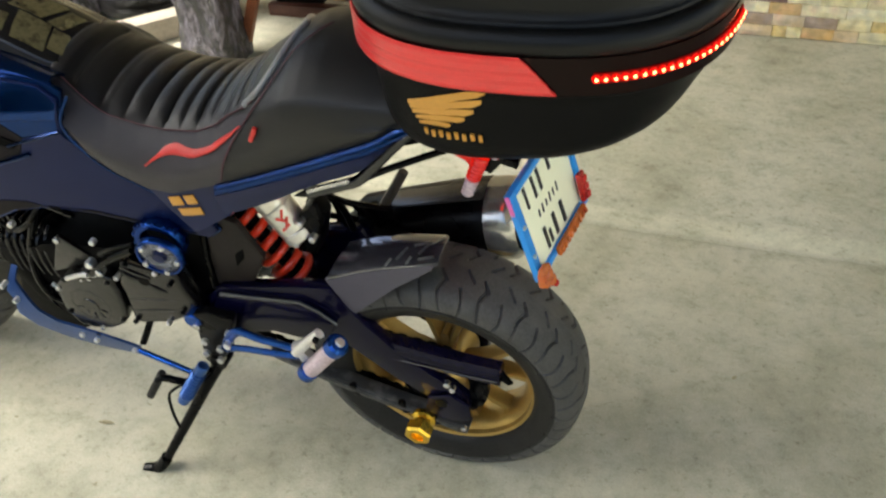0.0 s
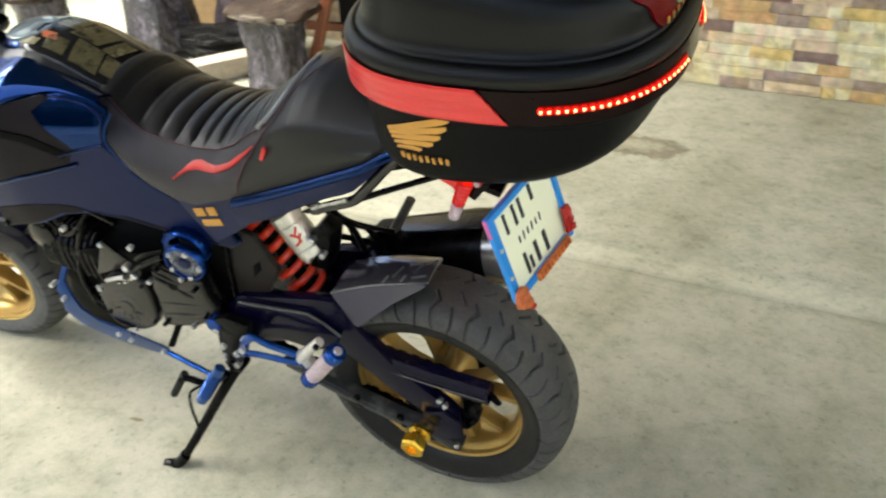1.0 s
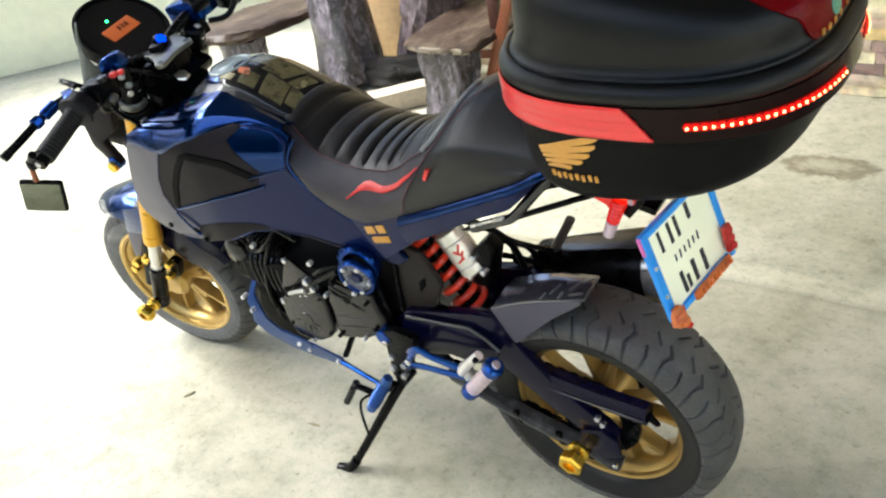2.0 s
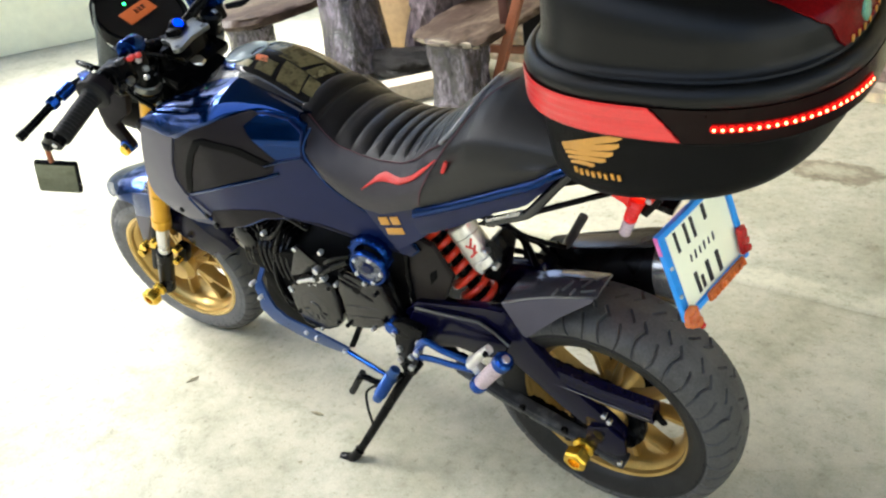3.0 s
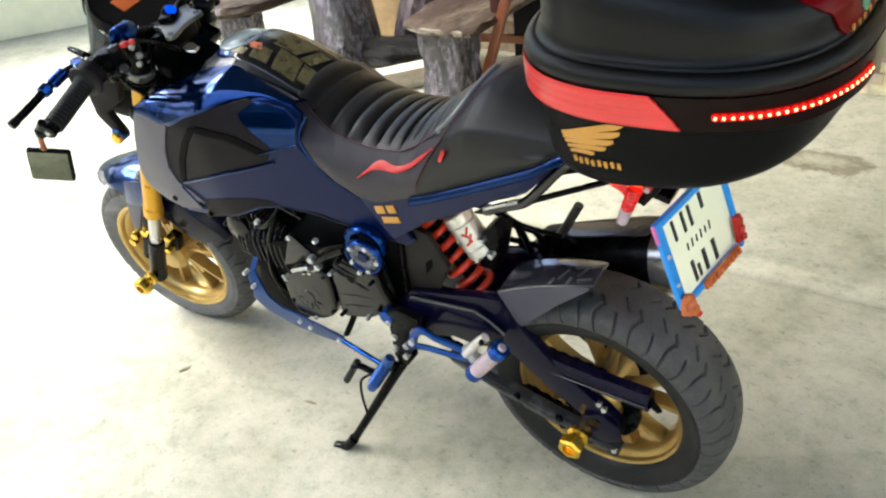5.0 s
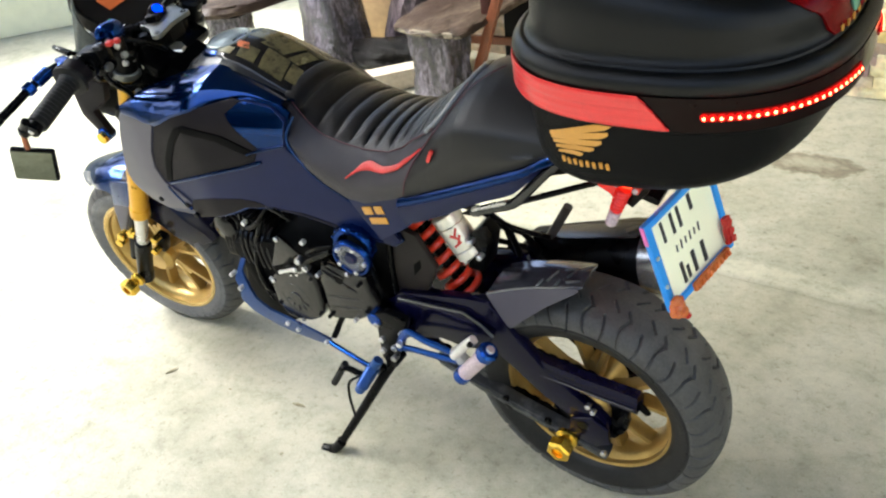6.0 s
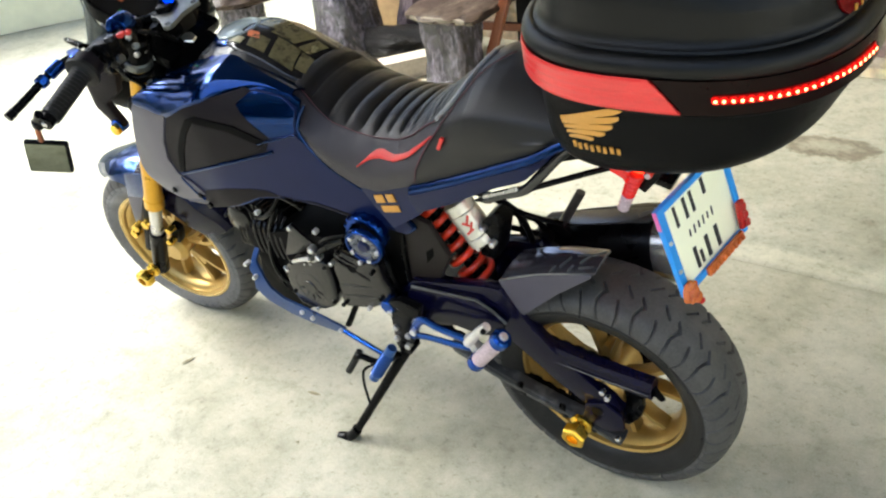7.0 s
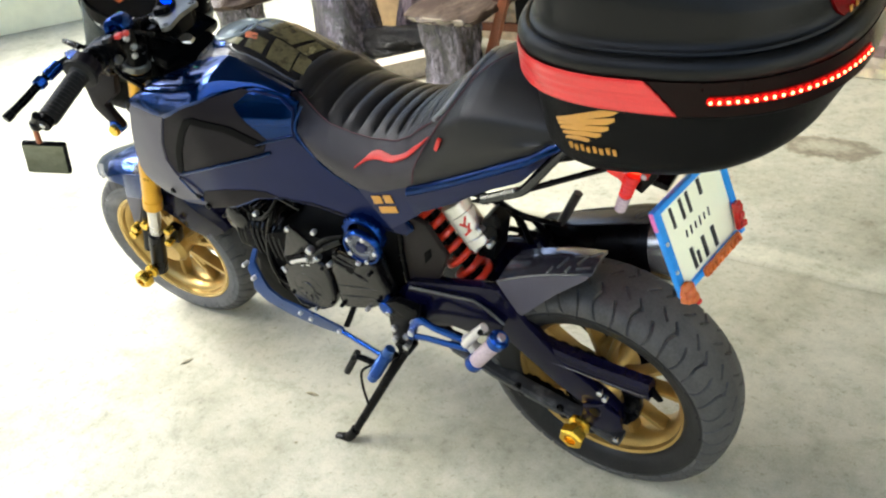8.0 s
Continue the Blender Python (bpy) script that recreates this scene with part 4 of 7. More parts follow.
def build_seat():
    xs = [-0.16 + 0.70 * k / 300 for k in range(301)]
    ts = [0, 0.06, 0.12, 0.18, 0.24, 0.29, 0.34, 0.37, 0.40, 0.43, 0.46, 0.48, 0.51, 0.55, 0.60, 0.66, 0.74, 0.82, 0.91, 1.0]
    rings = []
    for x in xs:
        left = [seat_point(x, t) for t in reversed(ts)]
        rings.append(left + [Vector((q.x, -q.y, q.z)) for q in reversed(left[:-1])])
    b = skin(rings)
    # the rider's flank is covered in a greyer, grainier vinyl than the pleats and the pad
    b.verts.index_update()
    wide = 2 * len(ts) - 1
    for f in b.faces:
        k = sum(v.index // wide for v in f.verts) / len(f.verts)
        j = sum(v.index % wide for v in f.verts) / len(f.verts)
        t = 1 - min(j, wide - 1 - j) / (len(ts) - 1)
        t = lerp_table([(i / (len(ts) - 1), u) for i, u in enumerate(ts)], t)
        if t > 0.475 and -0.16 + 0.70 * k / 300 > lerp_table([(0.48, 0.187), (0.62, 0.218), (0.82, 0.238), (1.0, 0.250)], t):
            f.material_index = 1
    for _ in range(2):
        bmesh.ops.smooth_vert(b, verts=[v for v in b.verts if v.co.z > seat_bottom(v.co.x) + 0.006 and not (0.19 < v.co.x < 0.52 and abs(v.co.y) < 0.08)], factor=0.5, use_axis_x=True, use_axis_y=True, use_axis_z=True)
    st = part("seat", b, LEATHER, bike, "black vinyl seat with pleats and dark red stitching", 50)
    st.data.materials.append(GREYVINYL)

    def ribbon(pts, wid, lift, name, material, label=""):
        """A strip laid on the flank: (x, t, half width in t)."""
        line = smooth_line([(x, t, w) for x, t, w in pts], 10)
        rows = []
        for q in line:
            row = []
            for e in (-1, -0.5, 0, 0.5, 1):
                t = q.y + e * q.z
                p = seat_point(q.x, t)
                nrm = (seat_point(q.x + 0.004, t) - p).cross(seat_point(q.x, min(1, t + 0.02)) - p).normalized()
                if nrm.y < 0:
                    nrm = -nrm
                row.append(p + nrm * (lift * (1.25 if abs(e) < 0.9 else 0.6)))
            rows.append(row)
        return part(name, thick(sheet(rows), 0.002, (0.3, 0, 0.72)), material, st, label)

    def level(x, z):
        """The t at which the flank has the height z."""
        a, b = 0.44, 1.0
        for _ in range(30):
            m = (a + b) / 2
            a, b = (m, b) if seat_point(x, m).z > z else (a, m)
        return a
    swoosh = [(x, level(x, z), w) for x, z, w in ((0.369, 0.707, 0.004), (0.355, 0.717, 0.018), (0.340, 0.726, 0.026), (0.321, 0.733, 0.030), (0.300, 0.731, 0.030), (0.276, 0.736, 0.028), (0.249, 0.752, 0.022), (0.225, 0.771, 0.013), (0.206, 0.787, 0.003))]
    ribbon(swoosh, 0, 0.003, "red_swoosh", REDVINYL, "red vinyl wave inlay")
    part("seat_tab", box((0.006, 0.006, 0.024), seat_point(0.183, level(0.183, 0.786)) + Vector((0, 0.002, 0)), Matrix.Rotation(radians(-28), 4, "Y"), 0.0015), REDVINYL, st, "small red cloth tab")
    # pale bead whose colour draws the highlight on the pad's front fold
    edge = smooth_line([(0.140, 0.0, 0), (0.145, 0.05, 0), (0.151, 0.12, 0), (0.163, 0.25, 0), (0.180, 0.36, 0), (0.203, 0.44, 0)], 10)
    near = [seat_point(q.x, q.y) + Vector((0.001, 0, 0.0005)) for q in edge]
    part("pad_fold_gleam", tube([Vector((q.x, -q.y, q.z)) for q in reversed(near[1:])] + near, 0.0046, 10, smooth=1), FOLDGLEAM, st, "pale bead painting the highlight on the pad's front fold")
    for name, pts in (("stitch", [(0.515, 0.44), (0.48, 0.455), (0.44, 0.47), (0.38, 0.475), (0.32, 0.48), (0.26, 0.48), (0.215, 0.46), (0.19, 0.42)]), ("stitch", [(0.250, 0.97), (0.238, 0.82), (0.218, 0.62), (0.187, 0.48), (0.148, 0.28), (0.100, 0.02)])):
        line = [seat_point(x, t) + Vector((0, 0.001, 0.0015)) for x, t in [(q.x, q.y) for q in smooth_line([(x, t, 0) for x, t in pts], 12)]]
        part(name, tube(line, 0.0011, 6, smooth=1), REDTHREAD, st)


def flank(x, z):
    """Side offset of the tank shrouds."""
    y = 0.162 - 0.26 * max(0.0, 0.70 - x) ** 1.15 - 1.75 * max(0.0, z - 0.765) ** 1.5 - 0.25 * max(0.0, x - 0.84) ** 1.35
    return y - 0.25 * max(0.0, 0.60 - z) ** 1.2


def build_tank():
    def top(x):
        return lerp_table([(0.46, 0.790), (0.486, 0.804), (0.527, 0.825), (0.56, 0.842), (0.587, 0.855), (0.62, 0.866), (0.66, 0.871), (0.70, 0.866), (0.735, 0.856), (0.76, 0.843), (0.778, 0.822), (0.79, 0.79)], x)

    def skin_z(x, y):
        """Height of the tank's back over the side offset."""
        fall = lerp_table([(0.0, 0.0), (0.03, 0.002), (0.05, 0.006), (0.065, 0.012), (0.08, 0.022)], abs(y))
        return top(x) - fall * (0.40 + 0.60 * ease(x, 0.47, 0.60))
    rows = []
    for k in range(49):
        x = 0.496 + 0.294 * k / 48
        edge = 0.080 - 0.010 * ease(0.56 - x, 0.0, 0.09) - 0.022 * ease(x, 0.72, 0.79)
        rows.append([Vector((x, edge * (-1 + j / 12), skin_z(x, edge * (-1 + j / 12)))) for j in range(25)])
    tank = part("fuel_tank", thick(sheet(rows), 0.02, (0.68, 0, 0.5)), TANKGREY, bike, "dark grey satin tank back", 50)
    # black console along the middle
    rows = []
    for k in range(41):
        x = 0.500 + 0.232 * k / 40
        wd = 0.062 - 0.018 * ease(x, 0.64, 0.735) - 0.010 * ease(0.54 - x, 0.0, 0.07)
        rows.append([Vector((x, wd * q, skin_z(x, wd * q) + 0.003 - (0.003 if abs(q) == 1 else 0.0))) for q in (-1, -0.95, -0.8, -0.6, -0.4, -0.2, 0, 0.2, 0.4, 0.6, 0.8, 0.95, 1)])
    con = part("console", thick(sheet(rows), 0.008, (0.64, 0, 0.5)), CONSOLE, tank, "black gloss tank console", 45)
    cz = top(0.692) + 0.001
    cap = lathe([(-0.004, 0.0), (-0.004, 0.042), (0.002, 0.042), (0.0035, 0.040), (0.0035, 0.038), (0.002, 0.0365), (0.002, 0.020), (0.0035, 0.018), (0.0035, 0.0)], (0.692, 0.004, cz), (0.08, 0, 1), 48)
    part("filler_cap", cap, mat("pale_cap_metal", (0.24, 0.275, 0.26), 0.36, 0.6, 90, 0.25, bump=0.1), tank, "pale silver filler cap")
    part("cap_ring", lathe([(-0.014, 0.042), (-0.014, 0.056), (-0.008, 0.054), (-0.002, 0.048), (-0.001, 0.042)], (0.690, 0.004, cz), (0.08, 0, 1), 48, closed=True), BLUE, tank, "dark blue collar")

    def sticker(x0, x1, y0, y1, slant, material):
        rows = []
        for i in range(9):
            x = x0 + (x1 - x0) * i / 8
            rows.append([Vector((x + slant * v, y0 + (y1 - y0) * v, skin_z(x + slant * v, y0 + (y1 - y0) * v) + 0.0042)) for v in (0, 0.25, 0.5, 0.75, 1)])
        part("sticker", thick(sheet(rows), 0.0012, (0.6, 0, 0.5)), material, con)
    sticker(0.646, 0.694, 0.034, 0.050, 0.0, mat("pale_gold_plate", (0.42, 0.36, 0.20), 0.3, 0.6))
    sticker(0.548, 0.594, 0.004, 0.052, -0.014, DECALOLIVE)
    sticker(0.552, 0.600, -0.046, 0.000, 0.014, DECALOLIVE)
    sticker(0.600, 0.638, 0.018, 0.050, -0.008, DECALOLIVE)
    sticker(0.604, 0.646, -0.050, -0.012, 0.006, DECALOLIVE)
    sticker(0.520, 0.543, 0.006, 0.044, -0.010, DECALOLIVE)
    sticker(0.524, 0.546, -0.040, 0.002, 0.010, DECALOLIVE)
    sticker(0.630, 0.658, 0.012, 0.028, -0.012, DECALORANGE)

    # gloss blue cowl: a curved sheet from the ridge down to the flank
    ridge = smooth_line([(0.867, 0.158, 0.789), (0.845, 0.146, 0.803), (0.820, 0.127, 0.815), (0.776, 0.103, 0.828), (0.717, 0.086, 0.846), (0.650, 0.076, 0.858), (0.615, 0.075, 0.848), (0.55, 0.073, 0.829), (0.497, 0.070, 0.808)], 8)
    foot = smooth_line([(0.864, 0.168, 0.777), (0.827, 0.170, 0.774), (0.794, 0.171, 0.769), (0.761, 0.170, 0.777), (0.73, 0.165, 0.789), (0.682, 0.156, 0.805), (0.624, 0.131, 0.820), (0.566, 0.112, 0.828), (0.494, 0.102, 0.815)], 8)
    rows = []
    for p, q in zip(foot, ridge):
        row = [p + Vector((0, -0.004, -0.012))]
        for j in range(11):
            v = j / 10
            row.append(p + (q - p) * v + Vector((0, 0.5, 0.86)) * (0.010 * (4 * v * (1 - v)) * (0.4 + 0.6 * min(1.0, (p - q).length / 0.06))))
        rows.append(row + [q + Vector((-0.001, -0.004, -0.003)), q + Vector((-0.003, -0.010, -0.022))])
    cowl = sheet(rows)
    far = mirrored(cowl)
    part("tank_cowl", thick(cowl, 0.004, (0.66, 0, 0.70)), BLUE, bike, "dark blue gloss tank cowl", 40)
    bmesh.ops.translate(far, verts=far.verts, vec=(0, 0.020, -0.060))
    part("far_tank_cowl", thick(far, 0.004, (0.66, 0, 0.70)), BLUE, bike, "dark blue gloss tank cowl", 40)

    # shroud: gloss blue, satin lower, dark inlet
    whole = [(0.856, 0.774), (0.80, 0.768), (0.755, 0.778), (0.72, 0.791), (0.68, 0.803), (0.62, 0.817), (0.56, 0.824), (0.505, 0.816), (0.480, 0.802), (0.482, 0.78), (0.488, 0.748), (0.455, 0.69), (0.40, 0.640), (0.335, 0.575), (0.325, 0.545), (0.345, 0.53), (0.42, 0.560), (0.50, 0.592), (0.56, 0.605), (0.62, 0.600), (0.68, 0.572), (0.76, 0.552), (0.84, 0.545), (0.86, 0.552), (0.87, 0.60), (0.87, 0.66), (0.862, 0.72)]
    shroud = part("side_shroud", panel(whole, flank, 0.006, 0.018, 0.003), BLUE, bike, "dark blue gloss tank shroud", 55)
    far = mirrored(panel(whole, lambda x, z: flank(x, z) - 0.012, 0.006, 0.03, 0.003))
    bmesh.ops.translate(far, verts=far.verts, vec=(0, 0.0, -0.045))
    part("far_shroud", far, BLUE, bike, "dark blue gloss tank shroud", 55)
    satin = [(0.850, 0.770), (0.80, 0.765), (0.755, 0.776), (0.72, 0.789), (0.68, 0.801), (0.62, 0.816), (0.565, 0.822), (0.51, 0.812), (0.484, 0.795), (0.492, 0.742), (0.455, 0.685), (0.40, 0.637), (0.338, 0.578), (0.328, 0.548), (0.345, 0.534), (0.42, 0.563), (0.50, 0.596), (0.56, 0.609), (0.62, 0.604), (0.68, 0.576), (0.76, 0.556), (0.84, 0.548), (0.855, 0.556), (0.865, 0.60), (0.865, 0.66), (0.857, 0.72)]
    part("satin_panel", panel(satin, flank, 0.004, 0.018, 0.0015, 0.0045), NAVY, shroud, "satin navy side panel", 55)
    wedge = [(0.652, 0.790), (0.61, 0.812), (0.565, 0.820), (0.510, 0.811), (0.486, 0.790), (0.494, 0.750), (0.555, 0.738), (0.585, 0.748)]
    part("blue_wedge", panel(wedge, lambda x, z: flank(x, z) - 0.0005, 0.003, 0.012, 0.0008, 0.0054), BLUE, shroud, "dark blue gloss wedge", 55)
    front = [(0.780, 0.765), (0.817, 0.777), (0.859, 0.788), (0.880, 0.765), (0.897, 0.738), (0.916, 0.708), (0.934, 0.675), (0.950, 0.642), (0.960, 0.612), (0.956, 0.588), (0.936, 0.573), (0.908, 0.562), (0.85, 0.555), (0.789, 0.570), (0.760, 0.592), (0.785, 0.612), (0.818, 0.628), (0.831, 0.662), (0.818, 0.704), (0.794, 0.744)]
    part("front_face", panel(front, lambda x, z: flank(x, z) + 0.0025, 0.006, 0.014, 0.003, 0.0055), NAVYSHEEN, shroud, "satin navy front face with sheen in its colour", 55)
    rimmed = [(0.777, 0.764), (0.745, 0.780), (0.711, 0.794), (0.634, 0.813), (0.588, 0.824), (0.573, 0.820), (0.603, 0.800), (0.592, 0.785), (0.576, 0.769), (0.549, 0.740), (0.564, 0.711), (0.672, 0.678), (0.799, 0.634), (0.816, 0.630), (0.828, 0.662), (0.815, 0.704), (0.791, 0.744)]
    hole = [(0.704, 0.763), (0.631, 0.750), (0.570, 0.721), (0.583, 0.711), (0.670, 0.682), (0.789, 0.640), (0.765, 0.689), (0.734, 0.733)]
    part("inlet_surround", panel(rimmed, flank, 0.004, 0.018, 0.0015, 0.0058), NAVYDARK, shroud, "dark satin inlet surround", 55)
    part("inlet_cover", panel(hole, flank, 0.003, 0.018, 0.001, 0.0072), NAVYDARK, shroud, "dark inlet cover", 55)
    # black slot, with the recess's shadow painted along its top
    slot = [(0.695, 0.776), (0.614, 0.762), (0.557, 0.732), (0.566, 0.722), (0.632, 0.751), (0.704, 0.764), (0.736, 0.733), (0.767, 0.689), (0.791, 0.640), (0.807, 0.637), (0.783, 0.692), (0.751, 0.736), (0.718, 0.770)]
    part("inlet_gap_shadow", panel(slot, flank, 0.003, 0.018, 0.001, 0.0082), SHADEBLACK, shroud, "", 55)
    for pts, w in (([(0.800, 0.632), (0.735, 0.655), (0.673, 0.676), (0.576, 0.703), (0.549, 0.712)], 0.0034), ([(0.812, 0.622), (0.79, 0.595), (0.772, 0.572)], 0.004), ([(0.575, 0.727), (0.535, 0.738), (0.492, 0.748)], 0.0025)):
        part("trim_edge", tube([(x, flank(x, z) + 0.0065, z) for x, z in pts], w, 8), BLUE, shroud)
    trim = [(0.775, 0.575), (0.755, 0.600), (0.69, 0.618), (0.627, 0.624), (0.594, 0.622), (0.570, 0.611), (0.50, 0.603), (0.42, 0.572), (0.36, 0.545), (0.42, 0.566), (0.50, 0.599), (0.56, 0.612), (0.62, 0.606), (0.68, 0.579), (0.76, 0.553)]
    part("lower_trim", panel(trim, flank, 0.003, 0.018, 0.001, 0.0058), NAVYDARK, shroud, "dark plastic lower trim", 55)
    edge = [(0.468, flank(0.468, 0.80) + 0.004, 0.80), (0.486, flank(0.486, 0.755) + 0.004, 0.755), (0.455, flank(0.455, 0.688) + 0.004, 0.689), (0.40, flank(0.40, 0.638) + 0.004, 0.639), (0.362, flank(0.362, 0.602) + 0.004, 0.603)]
    part("edge_strip", tube(edge, 0.0026, 8), BLUE, shroud)
    for x, z in ((0.86, 0.578), (0.775, 0.585), (0.765, 0.56)):
        part("bolt", rod((x, flank(x, z) - 0.004, z), (x, flank(x, z) + 0.013, z), 0.006, 12), ALU if z == 0.55 else BLACK, shroud)
    # panel below the seat with gold marks
    side = [(0.395, 0.662), (0.355, 0.676), (0.30, 0.692), (0.247, 0.706), (0.246, 0.655), (0.262, 0.628), (0.295, 0.605), (0.335, 0.578), (0.352, 0.600)]
    sp = part("side_cover", panel(side, lambda x, z: 0.113, 0.006, 0.02, 0.003), NAVY, bike, "satin navy side cover with gold marks")
    for x, z, l in ((0.348, 0.6395, 0.021), (0.322, 0.6465, 0.019), (0.328, 0.6225, 0.040)):
        part("mark", box((l, 0.002, 0.016 if z > 0.63 else 0.013), (x, 0.1142, z), Matrix.Rotation(0.25, 4, "Y"), 0.0006), DECALGOLD, sp)


def build_tail():
    def section(k):
        """Foremost to rearmost cut of the tail: x, side offset, top edge and depth."""
        x = 0.262 - 0.34 * k / 20
        y = 0.124 - 0.05 * max(0.0, 0.01 - x) - (0.9 * max(0.0, -0.01 - x) ** 1.5)
        return x, y, seat_bottom(x) + 0.003, lerp_table([(-0.09, 0.012), (-0.011, 0.018), (0.024, 0.032), (0.045, 0.042), (0.10, 0.041), (0.137, 0.044), (0.191, 0.051), (0.27, 0.056)], x)
    rings, skirt = [], []
    for k in range(21):
        x, y, top, h = section(k)
        rings.append([(x, y + dy, top + dz) for dy, dz in ((-0.008, 0.0), (0.002, -0.001), (0.0055, -0.0035), (0.0078, -0.0075), (0.0090, -0.012), (0.004, -0.65 * h), (-0.004, -h), (-0.012, -h), (-0.016, -0.004))])
        if k < 18:
            skirt.append([(x, y + dy, top + dz) for dy, dz in ((0.0110, -0.0135), (0.0066, -0.65 * h), (-0.0015, -1.03 * h), (-0.006, -1.03 * h), (0.001, -0.65 * h), (0.004, -0.0135))])
    tail = part("tail_panel", skin(rings), BLUE, bike, "dark blue gloss tail panel")
    part("tail_skirt", skin(skirt), NAVY, tail, "satin navy lower skirt")
    part("far_tail_panel", mirrored(skin(rings)), BLUE, bike, "dark blue gloss tail panel")
    part("undertray", box((0.46, 0.16, 0.03), (0.06, 0, 0.755), Matrix.Rotation(radians(20), 4, "Y"), 0.01), SHADEBLACK, bike, "black plastic undertray")
    for s in (1, -1):
        part("grab_rail", tube([(0.136, 0.100 * s, 0.680), (0.10, 0.100 * s, 0.696), (0.066, 0.100 * s, 0.711), (0.053, 0.100 * s, 0.720), (0.040, 0.100 * s, 0.734), (-0.012, 0.098 * s, 0.793), (-0.06, 0.09 * s, 0.83)], 0.0080, 12, smooth=3), GUNMETAL, bike, "black tubular rail")
        part("stay", tube([(0.058, 0.094 * s, 0.712), (0.018, 0.055 * s, 0.712), (-0.09, 0.025 * s, 0.750)], 0.005, 10), BLACK, bike)
        part("frame_rail", tube([(0.33, 0.05 * s, 0.62), (0.24, 0.05 * s, 0.66), (0.13, 0.05 * s, 0.72), (0.0, 0.05 * s, 0.77)], 0.012, 12), BLACK, bike, "black seat rail")
        if s > 0:
            part("gusset", prism([(0.165, 0.665), (0.13, 0.69), (0.115, 0.685), (0.13, 0.668)], 0.09, 0.096, 0.002), BLACK, bike)
    # steel clip that also draws the highlight along the rail's top
    part("rail_clip_gleam", tube([(0.134, 0.103, 0.687), (0.068, 0.103, 0.717)], 0.0045, 8), STEEL, bike)
    # folded passenger peg on the far side
    peg = part("passenger_peg", tube([(0.138, -0.105, 0.466), (0.124, -0.11, 0.490), (0.088, -0.112, 0.556)], 0.0088, 10, flat=0.8), mat("dark_cast_grey", (0.11, 0.105, 0.095), 0.45, 0.5, 60, 0.25), bike, "grey folded passenger peg")
    part("peg_bracket", prism([(0.17, 0.43), (0.18, 0.46), (0.15, 0.485), (0.12, 0.475), (0.10, 0.45), (0.13, 0.43)], -0.112, -0.098, 0.003), BLACK, peg)
    # brake hose and linkage clutter round the battery
    for pts, r in (([(0.27, 0.0, 0.60), (0.22, -0.03, 0.57), (0.18, -0.05, 0.52), (0.17, -0.06, 0.46)], 0.006), ([(0.24, 0.02, 0.62), (0.19, 0.0, 0.60), (0.16, -0.03, 0.55), (0.10, -0.06, 0.52)], 0.005)):
        part("hose", tube(pts, r, 8), BLACK, bike)
    br = part("linkage_bracket", prism([(0.235, 0.47), (0.215, 0.555), (0.195, 0.57), (0.18, 0.54), (0.20, 0.47)], -0.03, 0.02, 0.006), BLACK, bike, "black linkage bracket with bolts")
    for pts in ([(0.262, 0.478), (0.222, 0.492), (0.178, 0.489), (0.158, 0.470)], [(0.260, 0.478), (0.262, 0.440), (0.252, 0.405)], [(0.158, 0.470), (0.172, 0.440), (0.206, 0.414), (0.236, 0.402)], [(0.258, 0.452), (0.205, 0.455), (0.166, 0.454)], [(0.212, 0.490), (0.205, 0.458), (0.214, 0.424)]):
        part("bracket_web", tube([(x, -0.09, z) for x, z in pts], 0.0075, 8, smooth=1, flat=0.5), SHADEBLACK, br)
    part("bracket_boss", rod((0.158, -0.100, 0.452), (0.158, -0.078, 0.452), 0.015, 18, 0.003), SHADEBLACK, br)
    for x, y, z in ((0.21, 0.028, 0.545), (0.195, 0.028, 0.515), (0.225, 0.03, 0.50), (0.235, 0.035, 0.41)):
        part("bolt", rod((x, y - 0.012, z), (x, y + 0.006, z), 0.006, 10), STEEL, bike)
    # red lamp bracket, lamp and indicators
    lamp = part("tail_lamp", prism([(-0.030, 0.748), (-0.034, 0.764), (-0.082, 0.768), (-0.092, 0.758), (-0.080, 0.748)], -0.045, 0.052, 0.005), TAILRED, bike, "lit red tail lamp")
    # arm and web are no lamps; their emission stands for lamplight on them
    part("lamp_bracket", prism([(-0.052, 0.738), (-0.058, 0.748), (-0.104, 0.748), (-0.104, 0.730), (-0.092, 0.712), (-0.080, 0.716), (-0.072, 0.728)], 0.034, 0.048, 0.004), LAMPGLOW, lamp, "red lamp arm, its glow standing for the lamp's light")
    part("bracket_web", prism([(-0.060, 0.746), (-0.066, 0.751), (-0.108, 0.752), (-0.110, 0.744)], -0.03, 0.050, 0.002), TAILRED, lamp)
    part("stay_plate", prism([(-0.100, 0.748), (-0.132, 0.750), (-0.128, 0.738), (-0.104, 0.706), (-0.094, 0.712)], 0.036, 0.042, 0.002), BLACK, lamp, "black stay plate")
    for s in (1, -1):
        top_, tip_ = Vector((-0.096, 0.052 * s, 0.742)), Vector((-0.076, 0.057 * s, 0.684))
        prof = []
        for k in range(10):
            u, r = k / 9, 0.0118 - 0.0030 * k / 9
            prof += [((u - 0.03) * 0.061, r * 0.86), ((u + 0.01) * 0.061, r), ((u + 0.05) * 0.061, r * 0.86)]
        ind = part("indicator", lathe([(-0.003, 0)] + prof[:18] + [(prof[17][0], 0)], top_, tip_ - top_, 16), LAMPGLOW, lamp, "slim ribbed red indicator with a clear tip")
